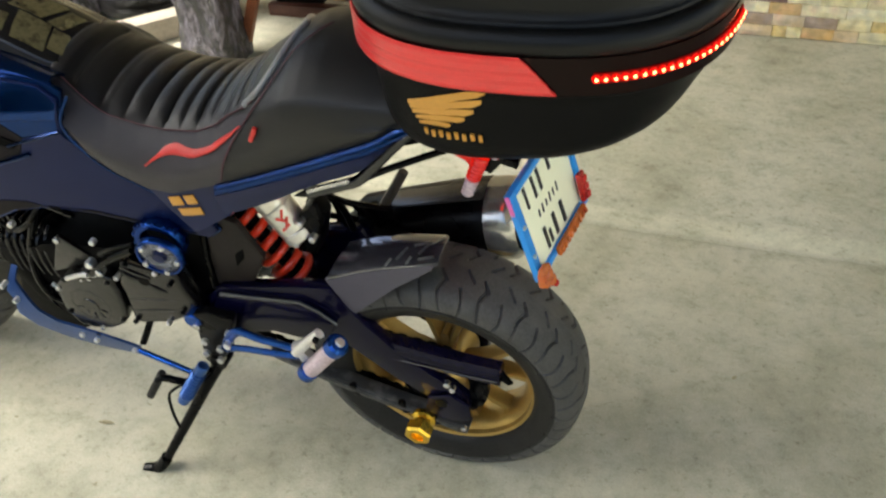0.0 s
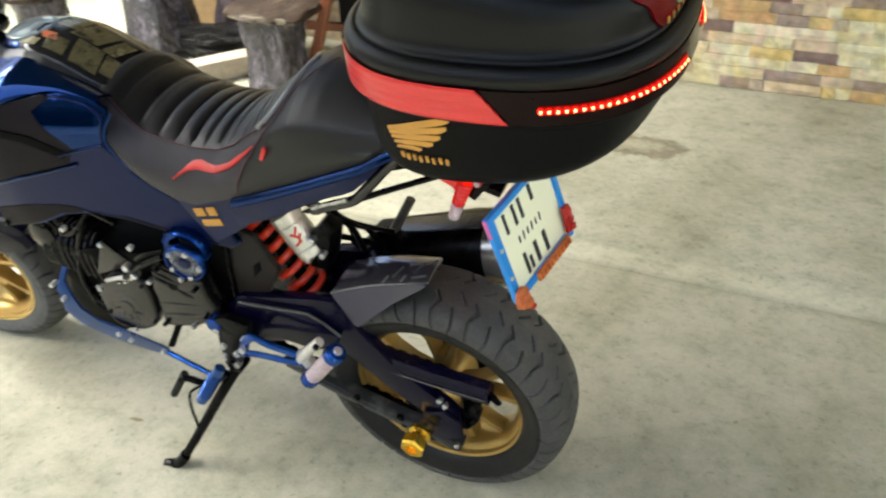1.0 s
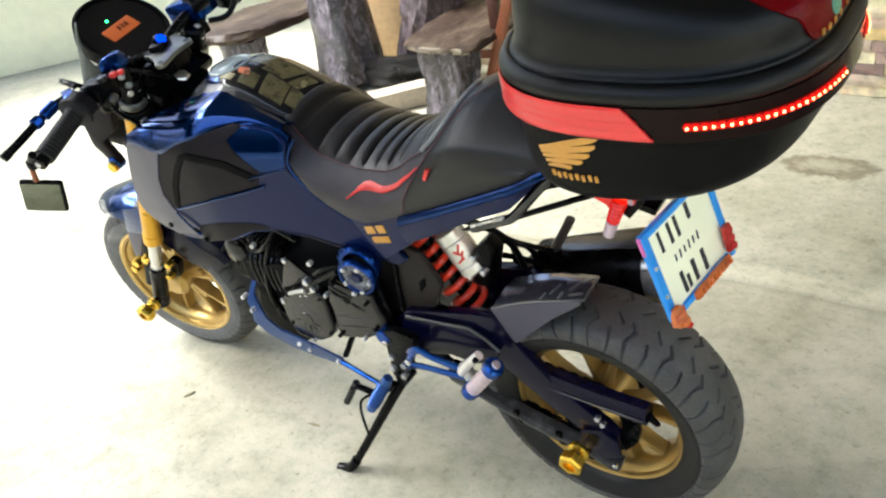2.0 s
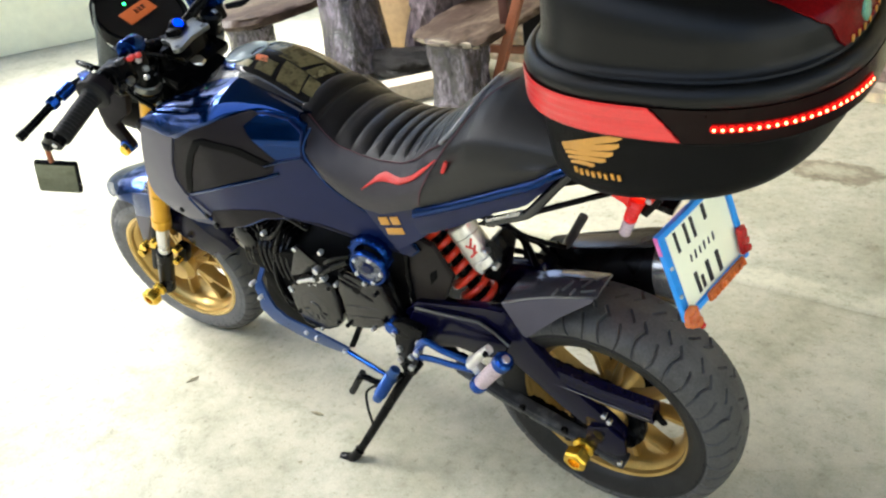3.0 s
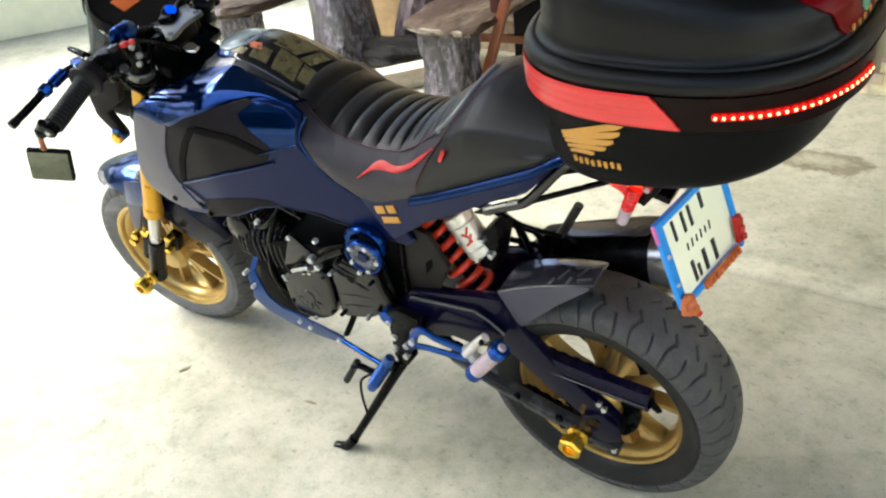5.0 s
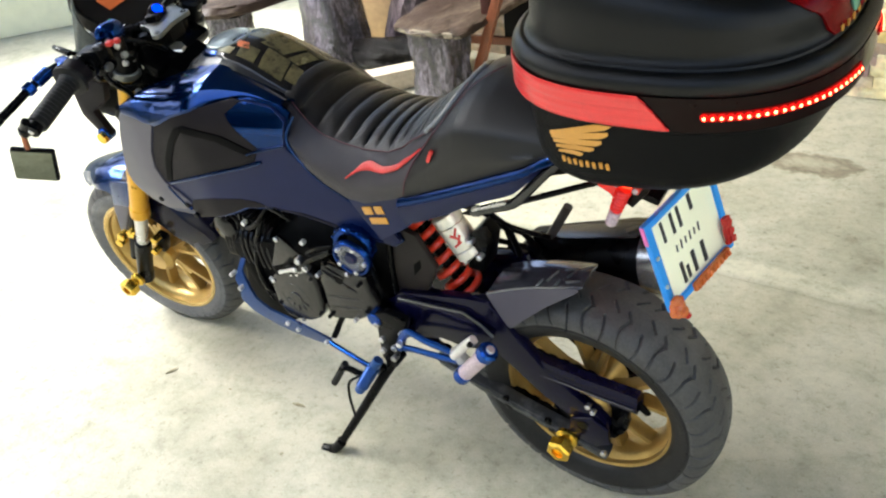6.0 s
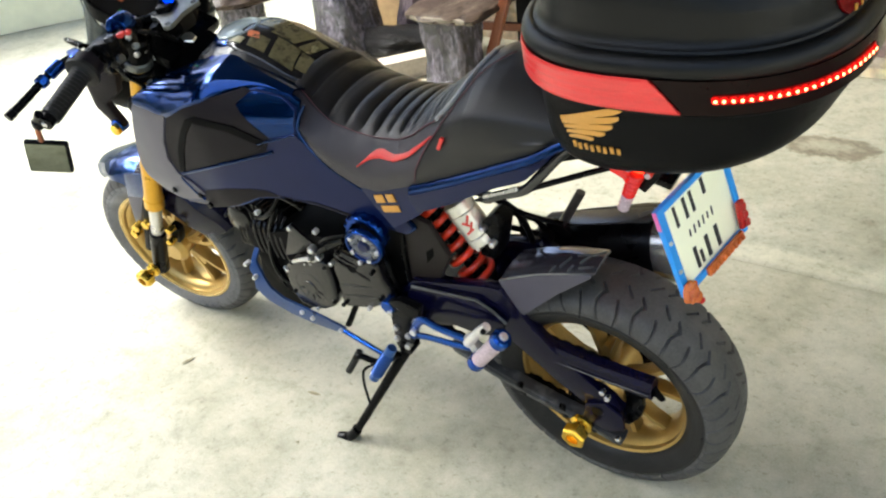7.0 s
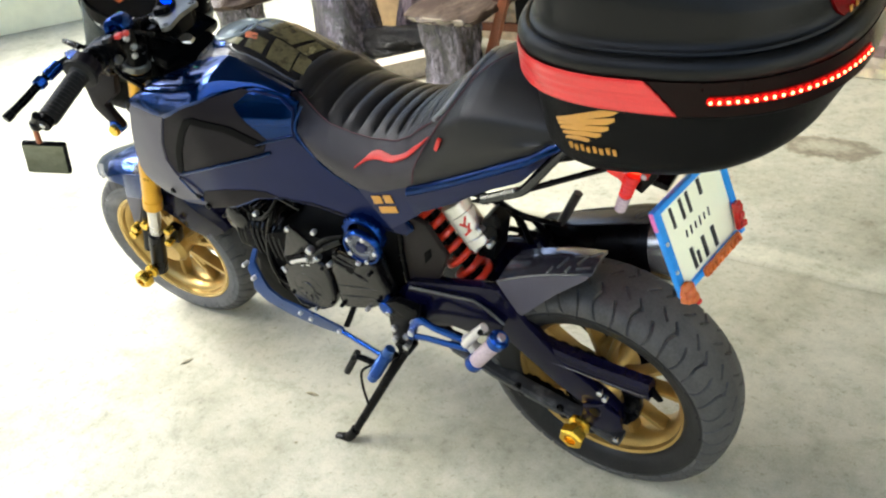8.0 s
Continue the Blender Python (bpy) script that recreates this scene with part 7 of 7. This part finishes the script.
        # lever
        lv = part("lever", turned(tube([(0.872, 0.212 * s, 0.922), (0.900, 0.25 * s, 0.915), (0.906, 0.30 * s, 0.905), (0.907, 0.338 * s, 0.898), (0.909, 0.368 * s, 0.893)], 0.0075, 10, flat=0.7)), BLACK, bar, "black lever with a blue adjuster")
        part("lever_perch", turned(box((0.040, 0.022, 0.018), (0.876, 0.226 * s, 0.922), Matrix.Rotation(-0.5 * s, 4, "Z"), 0.006)), HUBBLUE, lv, "blue lever perch")
        part("adjuster", turned(rod((0.897, 0.244 * s, 0.917), (0.903, 0.275 * s, 0.910), 0.011, 14)), ANOBLUE, lv)
        part("adjuster", turned(rod((0.905, 0.282 * s, 0.909), (0.906, 0.298 * s, 0.906), 0.012, 8)), ANOBLUE, lv)
        part("lever_tip", turned(rod((0.908, 0.362 * s, 0.894), (0.910, 0.378 * s, 0.891), 0.0085, 12)), BLACK, lv)
    res = part("brake_reservoir", turned(box((0.090, 0.062, 0.046), (0.890, -0.135, 0.908), Matrix.Rotation(0.2, 4, "Y"), 0.008)), ANOBLUE, bar, "blue brake reservoir")
    part("reservoir_bracket", turned(box((0.075, 0.020, 0.036), (0.892, -0.118, 0.870), Matrix.Rotation(0.2, 4, "Y"), 0.006)), BLACK, res)
    for x in (0.865, 0.912):
        part("bolt", turned(rod((x, -0.110, 0.878), (x, -0.100, 0.878), 0.008, 12)), STEEL, res)
    part("brake_hose", turned(tube([(0.84, -0.12, 0.885), (0.80, -0.14, 0.89), (0.79, -0.18, 0.93), (0.83, -0.24, 0.97)], 0.006, 10)), BLACK, bar)
    # silver clamp plate with a lit blue lamp
    corners = [Vector((0.881, 0.034, 0)), Vector((0.812, 0.066, 0)), Vector((0.815, -0.032, 0)), Vector((0.897, -0.066, 0))]
    mid = sum(corners, Vector()) / 4
    out = []
    for k, c in enumerate(corners):
        d = (c - mid).normalized()
        s_ = Vector((-d.y, d.x, 0))
        for a in (-1.35, -0.9, -0.45, 0, 0.45, 0.9, 1.35):
            out.append(c - d * 0.009 + (d * math.cos(a) + s_ * math.sin(a)) * 0.011)
        e = corners[(k + 1) % 4]
        out.append((c + e) / 2 - ((c + e) / 2 - mid) * (0.06 if k != 3 else 0.30))
    b = bmesh.new()
    f = b.faces.new([b.verts.new((q.x, q.y, 0.884)) for q in out])
    ex = bmesh.ops.extrude_face_region(b, geom=[f])
    bmesh.ops.translate(b, verts=[v for v in ex["geom"] if isinstance(v, bmesh.types.BMVert)], vec=(0, 0, 0.009))
    bevel(b, 0.0016, 50)
    bmesh.ops.triangulate(b, faces=[g for g in b.faces if len(g.verts) > 4])
    cp = part("clamp_plate", turned(b), PLATEALU, bar, "silver skeleton clamp plate")
    for c in corners:
        q = c - (c - mid).normalized() * 0.009
        part("clamp_bolt", turned(lathe([(0, 0.0), (0, 0.0058), (0.0014, 0.0058), (0.0014, 0.0038), (0.0002, 0.0034), (0.0002, 0)], (q.x, q.y, 0.8925), (0, 0, 1), 14)), BLACK, cp)
    part("plate_block", turned(box((0.034, 0.085, 0.045), (0.866, 0.0, 0.860), None, 0.008)), BLACK, cp)
    for y in (0.05, -0.05):
        part("bar_riser", turned(rod((0.878, y, 0.835), (0.872, y, 0.885), 0.019, 20, 0.004)), BLACK, cp)
    part("lamp_holder", turned(rod((0.880, -0.002, 0.888), (0.862, -0.004, 0.908), 0.0155, 20, 0.003)), BLACK, cp)
    part("holder_base", turned(box((0.03, 0.05, 0.018), (0.868, 0.0, 0.897), Matrix.Rotation(0.4, 4, "Z"), 0.006)), BLACK, cp)
    part("lamp", turned(rod((0.8625, -0.004, 0.9075), (0.8595, -0.004, 0.9108), 0.0105, 18)), LEDBLUE, cp, "lit blue lamp")
    part("stem_nut", turned(rod((0.852, 0.004, 0.812), (0.842, 0.004, 0.835), 0.017, 6, 0.003)), STEEL, bar, "steel stem nut")
    part("stem_washer", turned(rod((0.855, 0.004, 0.806), (0.849, 0.004, 0.818), 0.023, 24, 0.002)), ALU, bar)
    for pts in ([(0.90, 0.05, 0.90), (0.87, 0.09, 0.86), (0.88, 0.07, 0.80), (0.90, 0.06, 0.74)], [(0.86, 0.17, 0.92), (0.90, 0.13, 0.86), (0.92, 0.08, 0.80), (0.90, 0.05, 0.70)], [(0.85, 0.20, 0.91), (0.93, 0.16, 0.86), (0.98, 0.10, 0.80)], [(0.86, -0.15, 0.92), (0.88, -0.12, 0.85), (0.90, -0.08, 0.78)]):
        part("cable", turned(tube(pts, 0.006, 8)), BLACK, bar)
    # bar-end mirror
    side = Vector((0.057, 0.040, 0.019)).normalized()
    up = Vector((-0.012, -0.008, 0.063))
    up = (up - side * up.dot(side)).normalized()
    m = Matrix((-side, up, (-side).cross(up))).transposed().to_4x4()
    m.translation = (0.840, 0.370, 0.795)
    mr = part("mirror", box((0.074, 0.062, 0.012), (0, 0, 0), None, 0.006), BLACK, bar, "black bar-end mirror")
    gl = part("mirror_glass", box((0.067, 0.055, 0.002), (0, 0, 0.0065), None, 0.0005), GLASS_M, mr, "greyish mirror glass")
    mr.data.transform(m)
    gl.data.transform(m)
    part("mirror_arm", tube([(0.816, 0.372, 0.864), (0.826, 0.372, 0.848), (0.834, 0.371, 0.828)], 0.0048, 12), COPPER, mr, "coppery mirror stem")
    part("arm_joint", lathe([(0, 0), (0, 0.007), (0.004, 0.0105), (0.014, 0.0105), (0.019, 0.007), (0.019, 0)], (0.806, 0.372, 0.876), (0.35, 0, -0.9), 20), BLACK, mr)
    part("arm_neck", rod((0.782, 0.376, 0.892), (0.812, 0.372, 0.870), 0.007, 14), BLACK, mr)


for build in (build_wheels, build_chain, build_swingarm, build_hugger, build_shock, build_seat, build_tank, build_tail, build_plate, build_exhaust, build_case, build_engine, build_controls, build_front, build_clutter, build_bars):
    build()


# ---------------------------------------------------------------- rustic furniture
def trunk(path, radii, seed, seg=40, rough=0.18, steps=46):
    """A gnarled stem along a line."""
    line = smooth_line(path, max(2, steps // (len(path) - 1)))
    rings = []
    n = len(line)
    for i, q in enumerate(line):
        t = i / (n - 1)
        d = (line[min(i + 1, n - 1)] - line[max(i - 1, 0)]).normalized()
        s = d.cross(Vector((0, 1, 0.2))).normalized()
        w = s.cross(d)
        r = lerp_table([(k / (len(radii) - 1), v) for k, v in enumerate(radii)], t)
        ring = []
        for k in range(seg):
            a = 2 * math.pi * k / seg
            v = Vector((math.cos(a) * 1.6, math.sin(a) * 1.6, t * 1.6 + seed * 7.3))
            f = 1 + rough * (0.35 * abs(math.sin(2 * a + seed)) + noise.noise(v) + 0.55 * noise.noise(v * Vector((3.1, 3.1, 1.2))[0]) + 0.3 * noise.noise(Vector((v.x * 6, v.y * 6, v.z * 1.5))))
            ring.append(q + (s * math.cos(a) + w * math.sin(a)) * r * f)
        rings.append(ring)
    return skin(rings)


def slab(outline, z0, z1, seed):
    """A rough-edged plank top."""
    pts = smooth_line([(x, y, 0) for x, y in outline], 9, True)
    rings = []
    for t, g in ((0.0, 0.94), (0.15, 1.0), (0.5, 1.02), (0.85, 1.0), (1.0, 0.95)):
        c = sum((Vector(p) for p in pts), Vector()) / len(pts)
        rings.append([Vector((*(c + (p - c) * (g + 0.09 * noise.noise(p * 20 + Vector((0, 0, seed + 3 * t)))))[:2], z0 + (z1 - z0) * t + 0.006 * noise.noise(p * 9 + Vector((0, 0, seed))))) for p in pts])
    return skin(rings)


def build_furniture():
    st = tagged(new("plank_bench"), "long weathered plank bench on a squared bark-like leg", "bench")
    legs = []
    for k in range(56):
        z = 0.338 * k / 55
        ring = []
        for n in range(88):
            a = 2 * math.pi * n / 88
            c, w = math.cos(a), math.sin(a)
            q = (abs(c) ** 10 + abs(w) ** 10) ** -0.1
            v = Vector((c * 3.1, w * 3.1, z * 9))
            f = 0.094 + 0.016 * abs(1 - z / 0.19) + 0.007 * noise.noise(v) + 0.005 * noise.noise(v * 3.0) + 0.0025 * noise.noise(v * 8.0)
            ring.append(Vector((1.372, -1.475, z)) + Matrix.Rotation(-0.04, 3, "Z") @ Vector((c * q * f * 0.94, w * q * f * 0.86, 0)))
        legs.append(ring)
    part("leg", skin(legs), BARK, st, "grey bark-like leg with squared edges")
    part("seat_plank", slab([(1.512, -1.385), (1.44, -1.352), (1.33, -1.345), (1.24, -1.345), (1.198, -1.36), (1.185, -1.50), (1.20, -1.75), (1.195, -1.92), (1.21, -2.05), (1.40, -2.07), (1.56, -2.05), (1.575, -1.80), (1.54, -1.52)], 0.334, 0.362, 2), PLANK, st, "dark weathered split seat slab")
    part("seat_edge", slab([(1.505, -1.378), (1.44, -1.346), (1.33, -1.338), (1.215, -1.343), (1.20, -1.356), (1.33, -1.356), (1.44, -1.362), (1.495, -1.390)], 0.338, 0.357, 9), mat("pale_broken_wood", (0.20, 0.17, 0.12), 0.8, 0.0, 60, 0.4, bump=0.4, bump_scale=150), st, "pale broken edge of the slab")
    part("board_leg", box((0.20, 0.045, 0.286), (1.255, -1.955, 0.191), Matrix.Rotation(0.12, 4, "Z"), 0.004), BOARDBLACK, st, "black board under the far end")
    part("foot_rail", box((0.33, 0.055, 0.048), (1.215, -1.925, 0.024), Matrix.Rotation(0.02, 4, "Z"), 0.005), DARKWOOD, st, "dark red-brown foot rail")
    s2 = tagged(new("log_stool"), "grey log-shaped cement stool with a broad plank seat", "stool")
    part("leg", trunk([(2.60, -1.50, 0.0), (2.59, -1.50, 0.15), (2.57, -1.49, 0.30)], (0.12, 0.10, 0.11), 3), BARK, s2, "grey bark-like leg")
    part("seat", slab([(2.75, -1.35), (2.55, -1.33), (2.42, -1.45), (2.38, -1.75), (2.50, -1.95), (2.70, -1.95), (2.80, -1.60)], 0.295, 0.345, 4), PLANK, s2, "weathered plank seat")
    thing("log_pedestal", trunk([(2.16, -1.77, 0.0), (2.21, -1.80, 0.25), (2.25, -1.82, 0.5), (2.28, -1.84, 0.72)], (0.165, 0.138, 0.125, 0.13), 5, rough=0.14, steps=60), BARK, "thick grey bark-like log pedestal of a garden table", "table leg")
    thing("leaning_stem", trunk([(1.93, -1.90, 0.0), (1.88, -1.90, 0.15), (1.75, -1.89, 0.31), (1.68, -1.89, 0.55)], (0.06, 0.07, 0.13, 0.12), 6, rough=0.3), BARKDARK, "dark purplish gnarled leaning log stem", "log")
    thing("floor_log", trunk([(2.02, -1.74, 0.075), (1.86, -1.72, 0.085), (1.66, -1.78, 0.10), (1.56, -1.86, 0.10)], (0.055, 0.062, 0.06, 0.05), 7, rough=0.3), BARKBLACK, "black gnarled log foot lying low", "log")
    thing("cement_bar", box((0.52, 0.10, 0.085), (1.70, -1.60, 0.0425), Matrix.Rotation(radians(52), 4, "Z"), 0.008), CREAM, "low cream cement bar on the floor", "kerb block")
    # red-brown wooden folding frame
    fr = tagged(new("wooden_trestle"), "red-brown wooden folding trestle by the stone wall", "trestle")

    def bar(p, q, w, d, material=REDWOOD, name="rail"):
        p, q = Vector(p), Vector(q)
        z = (q - p).normalized()
        x = Vector((0, 1, 0)).cross(z).normalized()
        y = z.cross(x)
        m = Matrix((x, y, z)).transposed().to_4x4()
        part(name, box((w, d, (q - p).length), (p + q) / 2, m, 0.003), material, fr)
    bar((1.305, -1.55, 0.0), (1.050, -1.55, 0.70), 0.036, 0.03, REDWOOD, "leg")
    bar((1.33, -1.97, 0.25), (1.40, -1.97, 0.70), 0.05, 0.03, DARKWOOD, "leg")
    bar((1.218, -1.592, 0.362), (1.235, -1.60, 0.70), 0.042, 0.035, DARKWOOD, "post")
    bar((1.52, -1.90, 0.135), (1.30, -1.93, 0.135), 0.035, 0.025, REDWOOD)
    bar((1.40, -2.00, 0.40), (0.95, -2.02, 0.40), 0.05, 0.03, DARKWOOD)
    bar((1.45, -2.02, 0.30), (1.26, -2.04, 0.55), 0.09, 0.025, DARKWOOD, "leg")


def build_debris():
    for x, y, a, l, m in ((0.6925, 0.164, 0.16, 0.034, DRYLEAF), (1.070, 0.222, 1.25, 0.032, DRYLEAF), (0.883, 0.201, 0.4, 0.008, DRYLEAF), (1.62, 0.30, 0.2, 0.009, DRYLEAF), (-0.50, -0.30, 0.9, 0.012, DRYLEAF), (0.62, 0.30, 1.3, 0.008, DRYLEAF)):
        rows = []
        for i in range(7):
            u = i / 6
            w = (0.12 if l > 0.02 else 0.28) * l * math.sin(math.pi * (0.08 + 0.84 * u))
            rows.append([Vector((l * (u - 0.5), w * v, 0.002 + 0.04 * l * (abs(v) + (u - 0.5) ** 2))) for v in (-1, 0, 1)])
        b = thick(sheet(rows), 0.0006, (0, 0, -1))
        bmesh.ops.transform(b, verts=b.verts, matrix=Matrix.Translation((x, y, 0)) @ Matrix.Rotation(a, 4, "Z"))
        thing("dry_leaf", b, m, "tiny curled dry brown leaf on the concrete", "leaf", "fallen leaf bits")


def build_tree(x, y, h, r, seed, base):
    """A tapered stem with limbs and a loose crown of many leaves."""
    rng = random.Random(seed)
    tr = base or tagged(new("tree"), "leafy green garden tree behind the yard wall", "tree", "trees behind the yard wall")
    b = tube([(x, y, -0.03), (x + 0.1, y + 0.05, h * 0.3), (x, y + 0.1, h * 0.6)], 0.13, 12, r2=0.05)
    for k in range(7):
        a = 2 * math.pi * k / 7 + rng.uniform(-0.3, 0.3)
        tube([(x + 0.05, y + 0.05, h * rng.uniform(0.3, 0.5)), (x + r * 0.4 * math.cos(a), y + r * 0.4 * math.sin(a), h * 0.6), (x + r * 0.8 * math.cos(a), y + r * 0.8 * math.sin(a), h * rng.uniform(0.65, 0.85))], 0.045, 8, b, r2=0.012)
    part("trunk", b, TRUNKBARK, tr)
    v, f = [], []
    for c in range(46):
        a, q, z = rng.uniform(0, 2 * math.pi), r * rng.random() ** 0.5, rng.uniform(-1, 1)
        q *= math.sqrt(max(0.1, 1 - z * z * 0.8))
        cx, cy, cz = x + q * math.cos(a), y + q * math.sin(a), h * 0.66 + z * h * 0.34
        for k in range(110):
            p = Vector((cx + rng.gauss(0, 0.22), cy + rng.gauss(0, 0.22), cz + rng.gauss(0, 0.17)))
            d = Vector((rng.uniform(-1, 1), rng.uniform(-1, 1), rng.uniform(-0.7, 0.3))).normalized()
            s = d.orthogonal().normalized() * rng.uniform(0.025, 0.04)
            l = d * rng.uniform(0.10, 0.16)
            i = len(v)
            v += [p[:], (p + l * 0.5 + s)[:], (p + l)[:], (p + l * 0.5 - s)[:]]
            f.append((i, i + 1, i + 2, i + 3))
    me = bpy.data.meshes.new("crown")
    me.from_pydata(v, [], f)
    me.materials.append(LEAF)
    me.update()
    ob = new("crown", me)
    ob.parent = tr


for seed, (tx, ty, th, tr_) in enumerate(((5.2, 1.6, 8.6, 1.5), (6.9, 3.2, 5.2, 1.7), (5.4, 5.4, 5.4, 1.7), (6.9, -3.3, 3.7, 1.5), (7.4, -0.9, 4.4, 1.6), (7.6, 1.6, 4.4, 1.5), (5.0, -5.6, 4.6, 1.6), (6.5, 4.6, 7.6, 1.5))):
    build_tree(tx, ty, th, tr_, seed, None)


def build_hedge(p, q, high, deep, count, seed):
    """A clipped hedge of many small leaves between two points, with thin spots."""
    rng = random.Random(seed)
    p, q = Vector(p), Vector(q)
    d = (q - p).normalized()
    side = Vector((-d.y, d.x, 0))
    v, f = [], []
    for k in range(count):
        u = rng.random() * (q - p).length
        z = high * rng.random() ** 0.8 * (0.9 + 0.12 * noise.noise(Vector((u * 1.3, seed, 0))))
        c = p + d * u + side * rng.uniform(-deep, deep) * (1 - 0.4 * (z / high) ** 4) + Vector((0, 0, z))
        a = Vector((rng.uniform(-1, 1), rng.uniform(-1, 1), rng.uniform(-0.6, 0.6))).normalized()
        w, l = a.orthogonal().normalized() * rng.uniform(0.022, 0.036), a * rng.uniform(0.08, 0.13)
        i = len(v)
        v += [c[:], (c + l * 0.5 + w)[:], (c + l)[:], (c + l * 0.5 - w)[:]]
        f.append((i, i + 1, i + 2, i + 3))
    hg = tagged(new("hedge"), "leafy green hedge closing the yard", "hedge")
    me = bpy.data.meshes.new("leaves")
    me.from_pydata(v, [], f)
    me.materials.append(LEAF)
    me.update()
    new("leaves", me).parent = hg
    b = bmesh.new()
    for k in range(14):
        c = p + d * ((k + 0.5) / 14 * (q - p).length)
        tube([c, c + Vector((rng.uniform(-0.1, 0.1), rng.uniform(-0.1, 0.1), high * 0.5)), c + Vector((rng.uniform(-0.2, 0.2), rng.uniform(-0.2, 0.2), high * 0.9))], 0.025, 7, b, r2=0.008)
    part("stems", b, TRUNKBARK, hg)


build_hedge((6.35, 1.25, 0), (4.9, 4.2, 0), 2.1, 0.28, 9000, 31)
build_hedge((4.8, 4.3, 0), (2.6, 5.8, 0), 2.1, 0.28, 7000, 32)
build_furniture()
build_debris()


# ---------------------------------------------------------------- stone cladding, piece by piece
def clad_piece(l, h, d, seed):
    rng = random.Random(seed)
    v, f = [], []
    nx = 3
    for i in range(nx + 1):
        for j in range(3):
            e = 1 if (i in (0, nx) or j in (0, 2)) else 0
            v.append((-l / 2 + l * i / nx, d * (0.80 if e else 1.0) + rng.uniform(-0.0025, 0.0025), -h / 2 + h * j / 2))
    for i in range(nx):
        for j in range(2):
            a = i * 3 + j
            f.append((a, a + 3, a + 4, a + 1))
    ring = [0, 3, 6, 9, 10, 11, 8, 5, 2, 1]
    base = len(v)
    for k in ring:
        v.append((v[k][0], -0.004, v[k][2]))
    for k in range(len(ring)):
        a, b = ring[k], ring[(k + 1) % len(ring)]
        f.append((a, b, base + (k + 1) % len(ring), base + k)[::-1])
    return v, f


def build_cladding():
    rng = random.Random(5)
    shapes = {}
    for l in (0.05, 0.08, 0.11, 0.15, 0.20):
        for s in range(4):
            me = bpy.data.meshes.new("stone")
            v, f = clad_piece(l - 0.002, 0.0405, 0.010 + 0.003 * s, int(l * 1000) + s)
            me.from_pydata(v, [], f)
            me.materials.append(STONE)
            me.update()
            shapes[l, s] = me
    far_v, far_f = [], []
    for row in range(70):
        z = 0.021 + 0.042 * row
        x = -4.05 + rng.uniform(0, 0.15)
        while x < 1.95:
            l = rng.choice((0.05, 0.08, 0.11, 0.11, 0.15, 0.15, 0.20))
            s = rng.randrange(4)
            c = x + l / 2
            if -1.25 < c < 1.2 and z < 0.50:
                ob = new("stone", shapes[l, s])
                ob.parent = WALL_BRICK
                ob.location = (c, -2.12, z)
            else:
                v, f = clad_piece(l - 0.002, 0.0405, 0.010 + 0.003 * s, rng.randrange(9999))
                k = len(far_v)
                far_v += [(p[0] + c, p[1] - 2.12, p[2] + z) for p in v]
                far_f += [tuple(i + k for i in q) for q in f]
            x += l
    me = bpy.data.meshes.new("stone_rest")
    me.from_pydata(far_v, [], far_f)
    me.materials.append(STONEFAR)
    me.update()
    ob = new("stone_rest", me)
    ob.parent = WALL_BRICK
    tagged(ob, kind="stuff")


build_cladding()
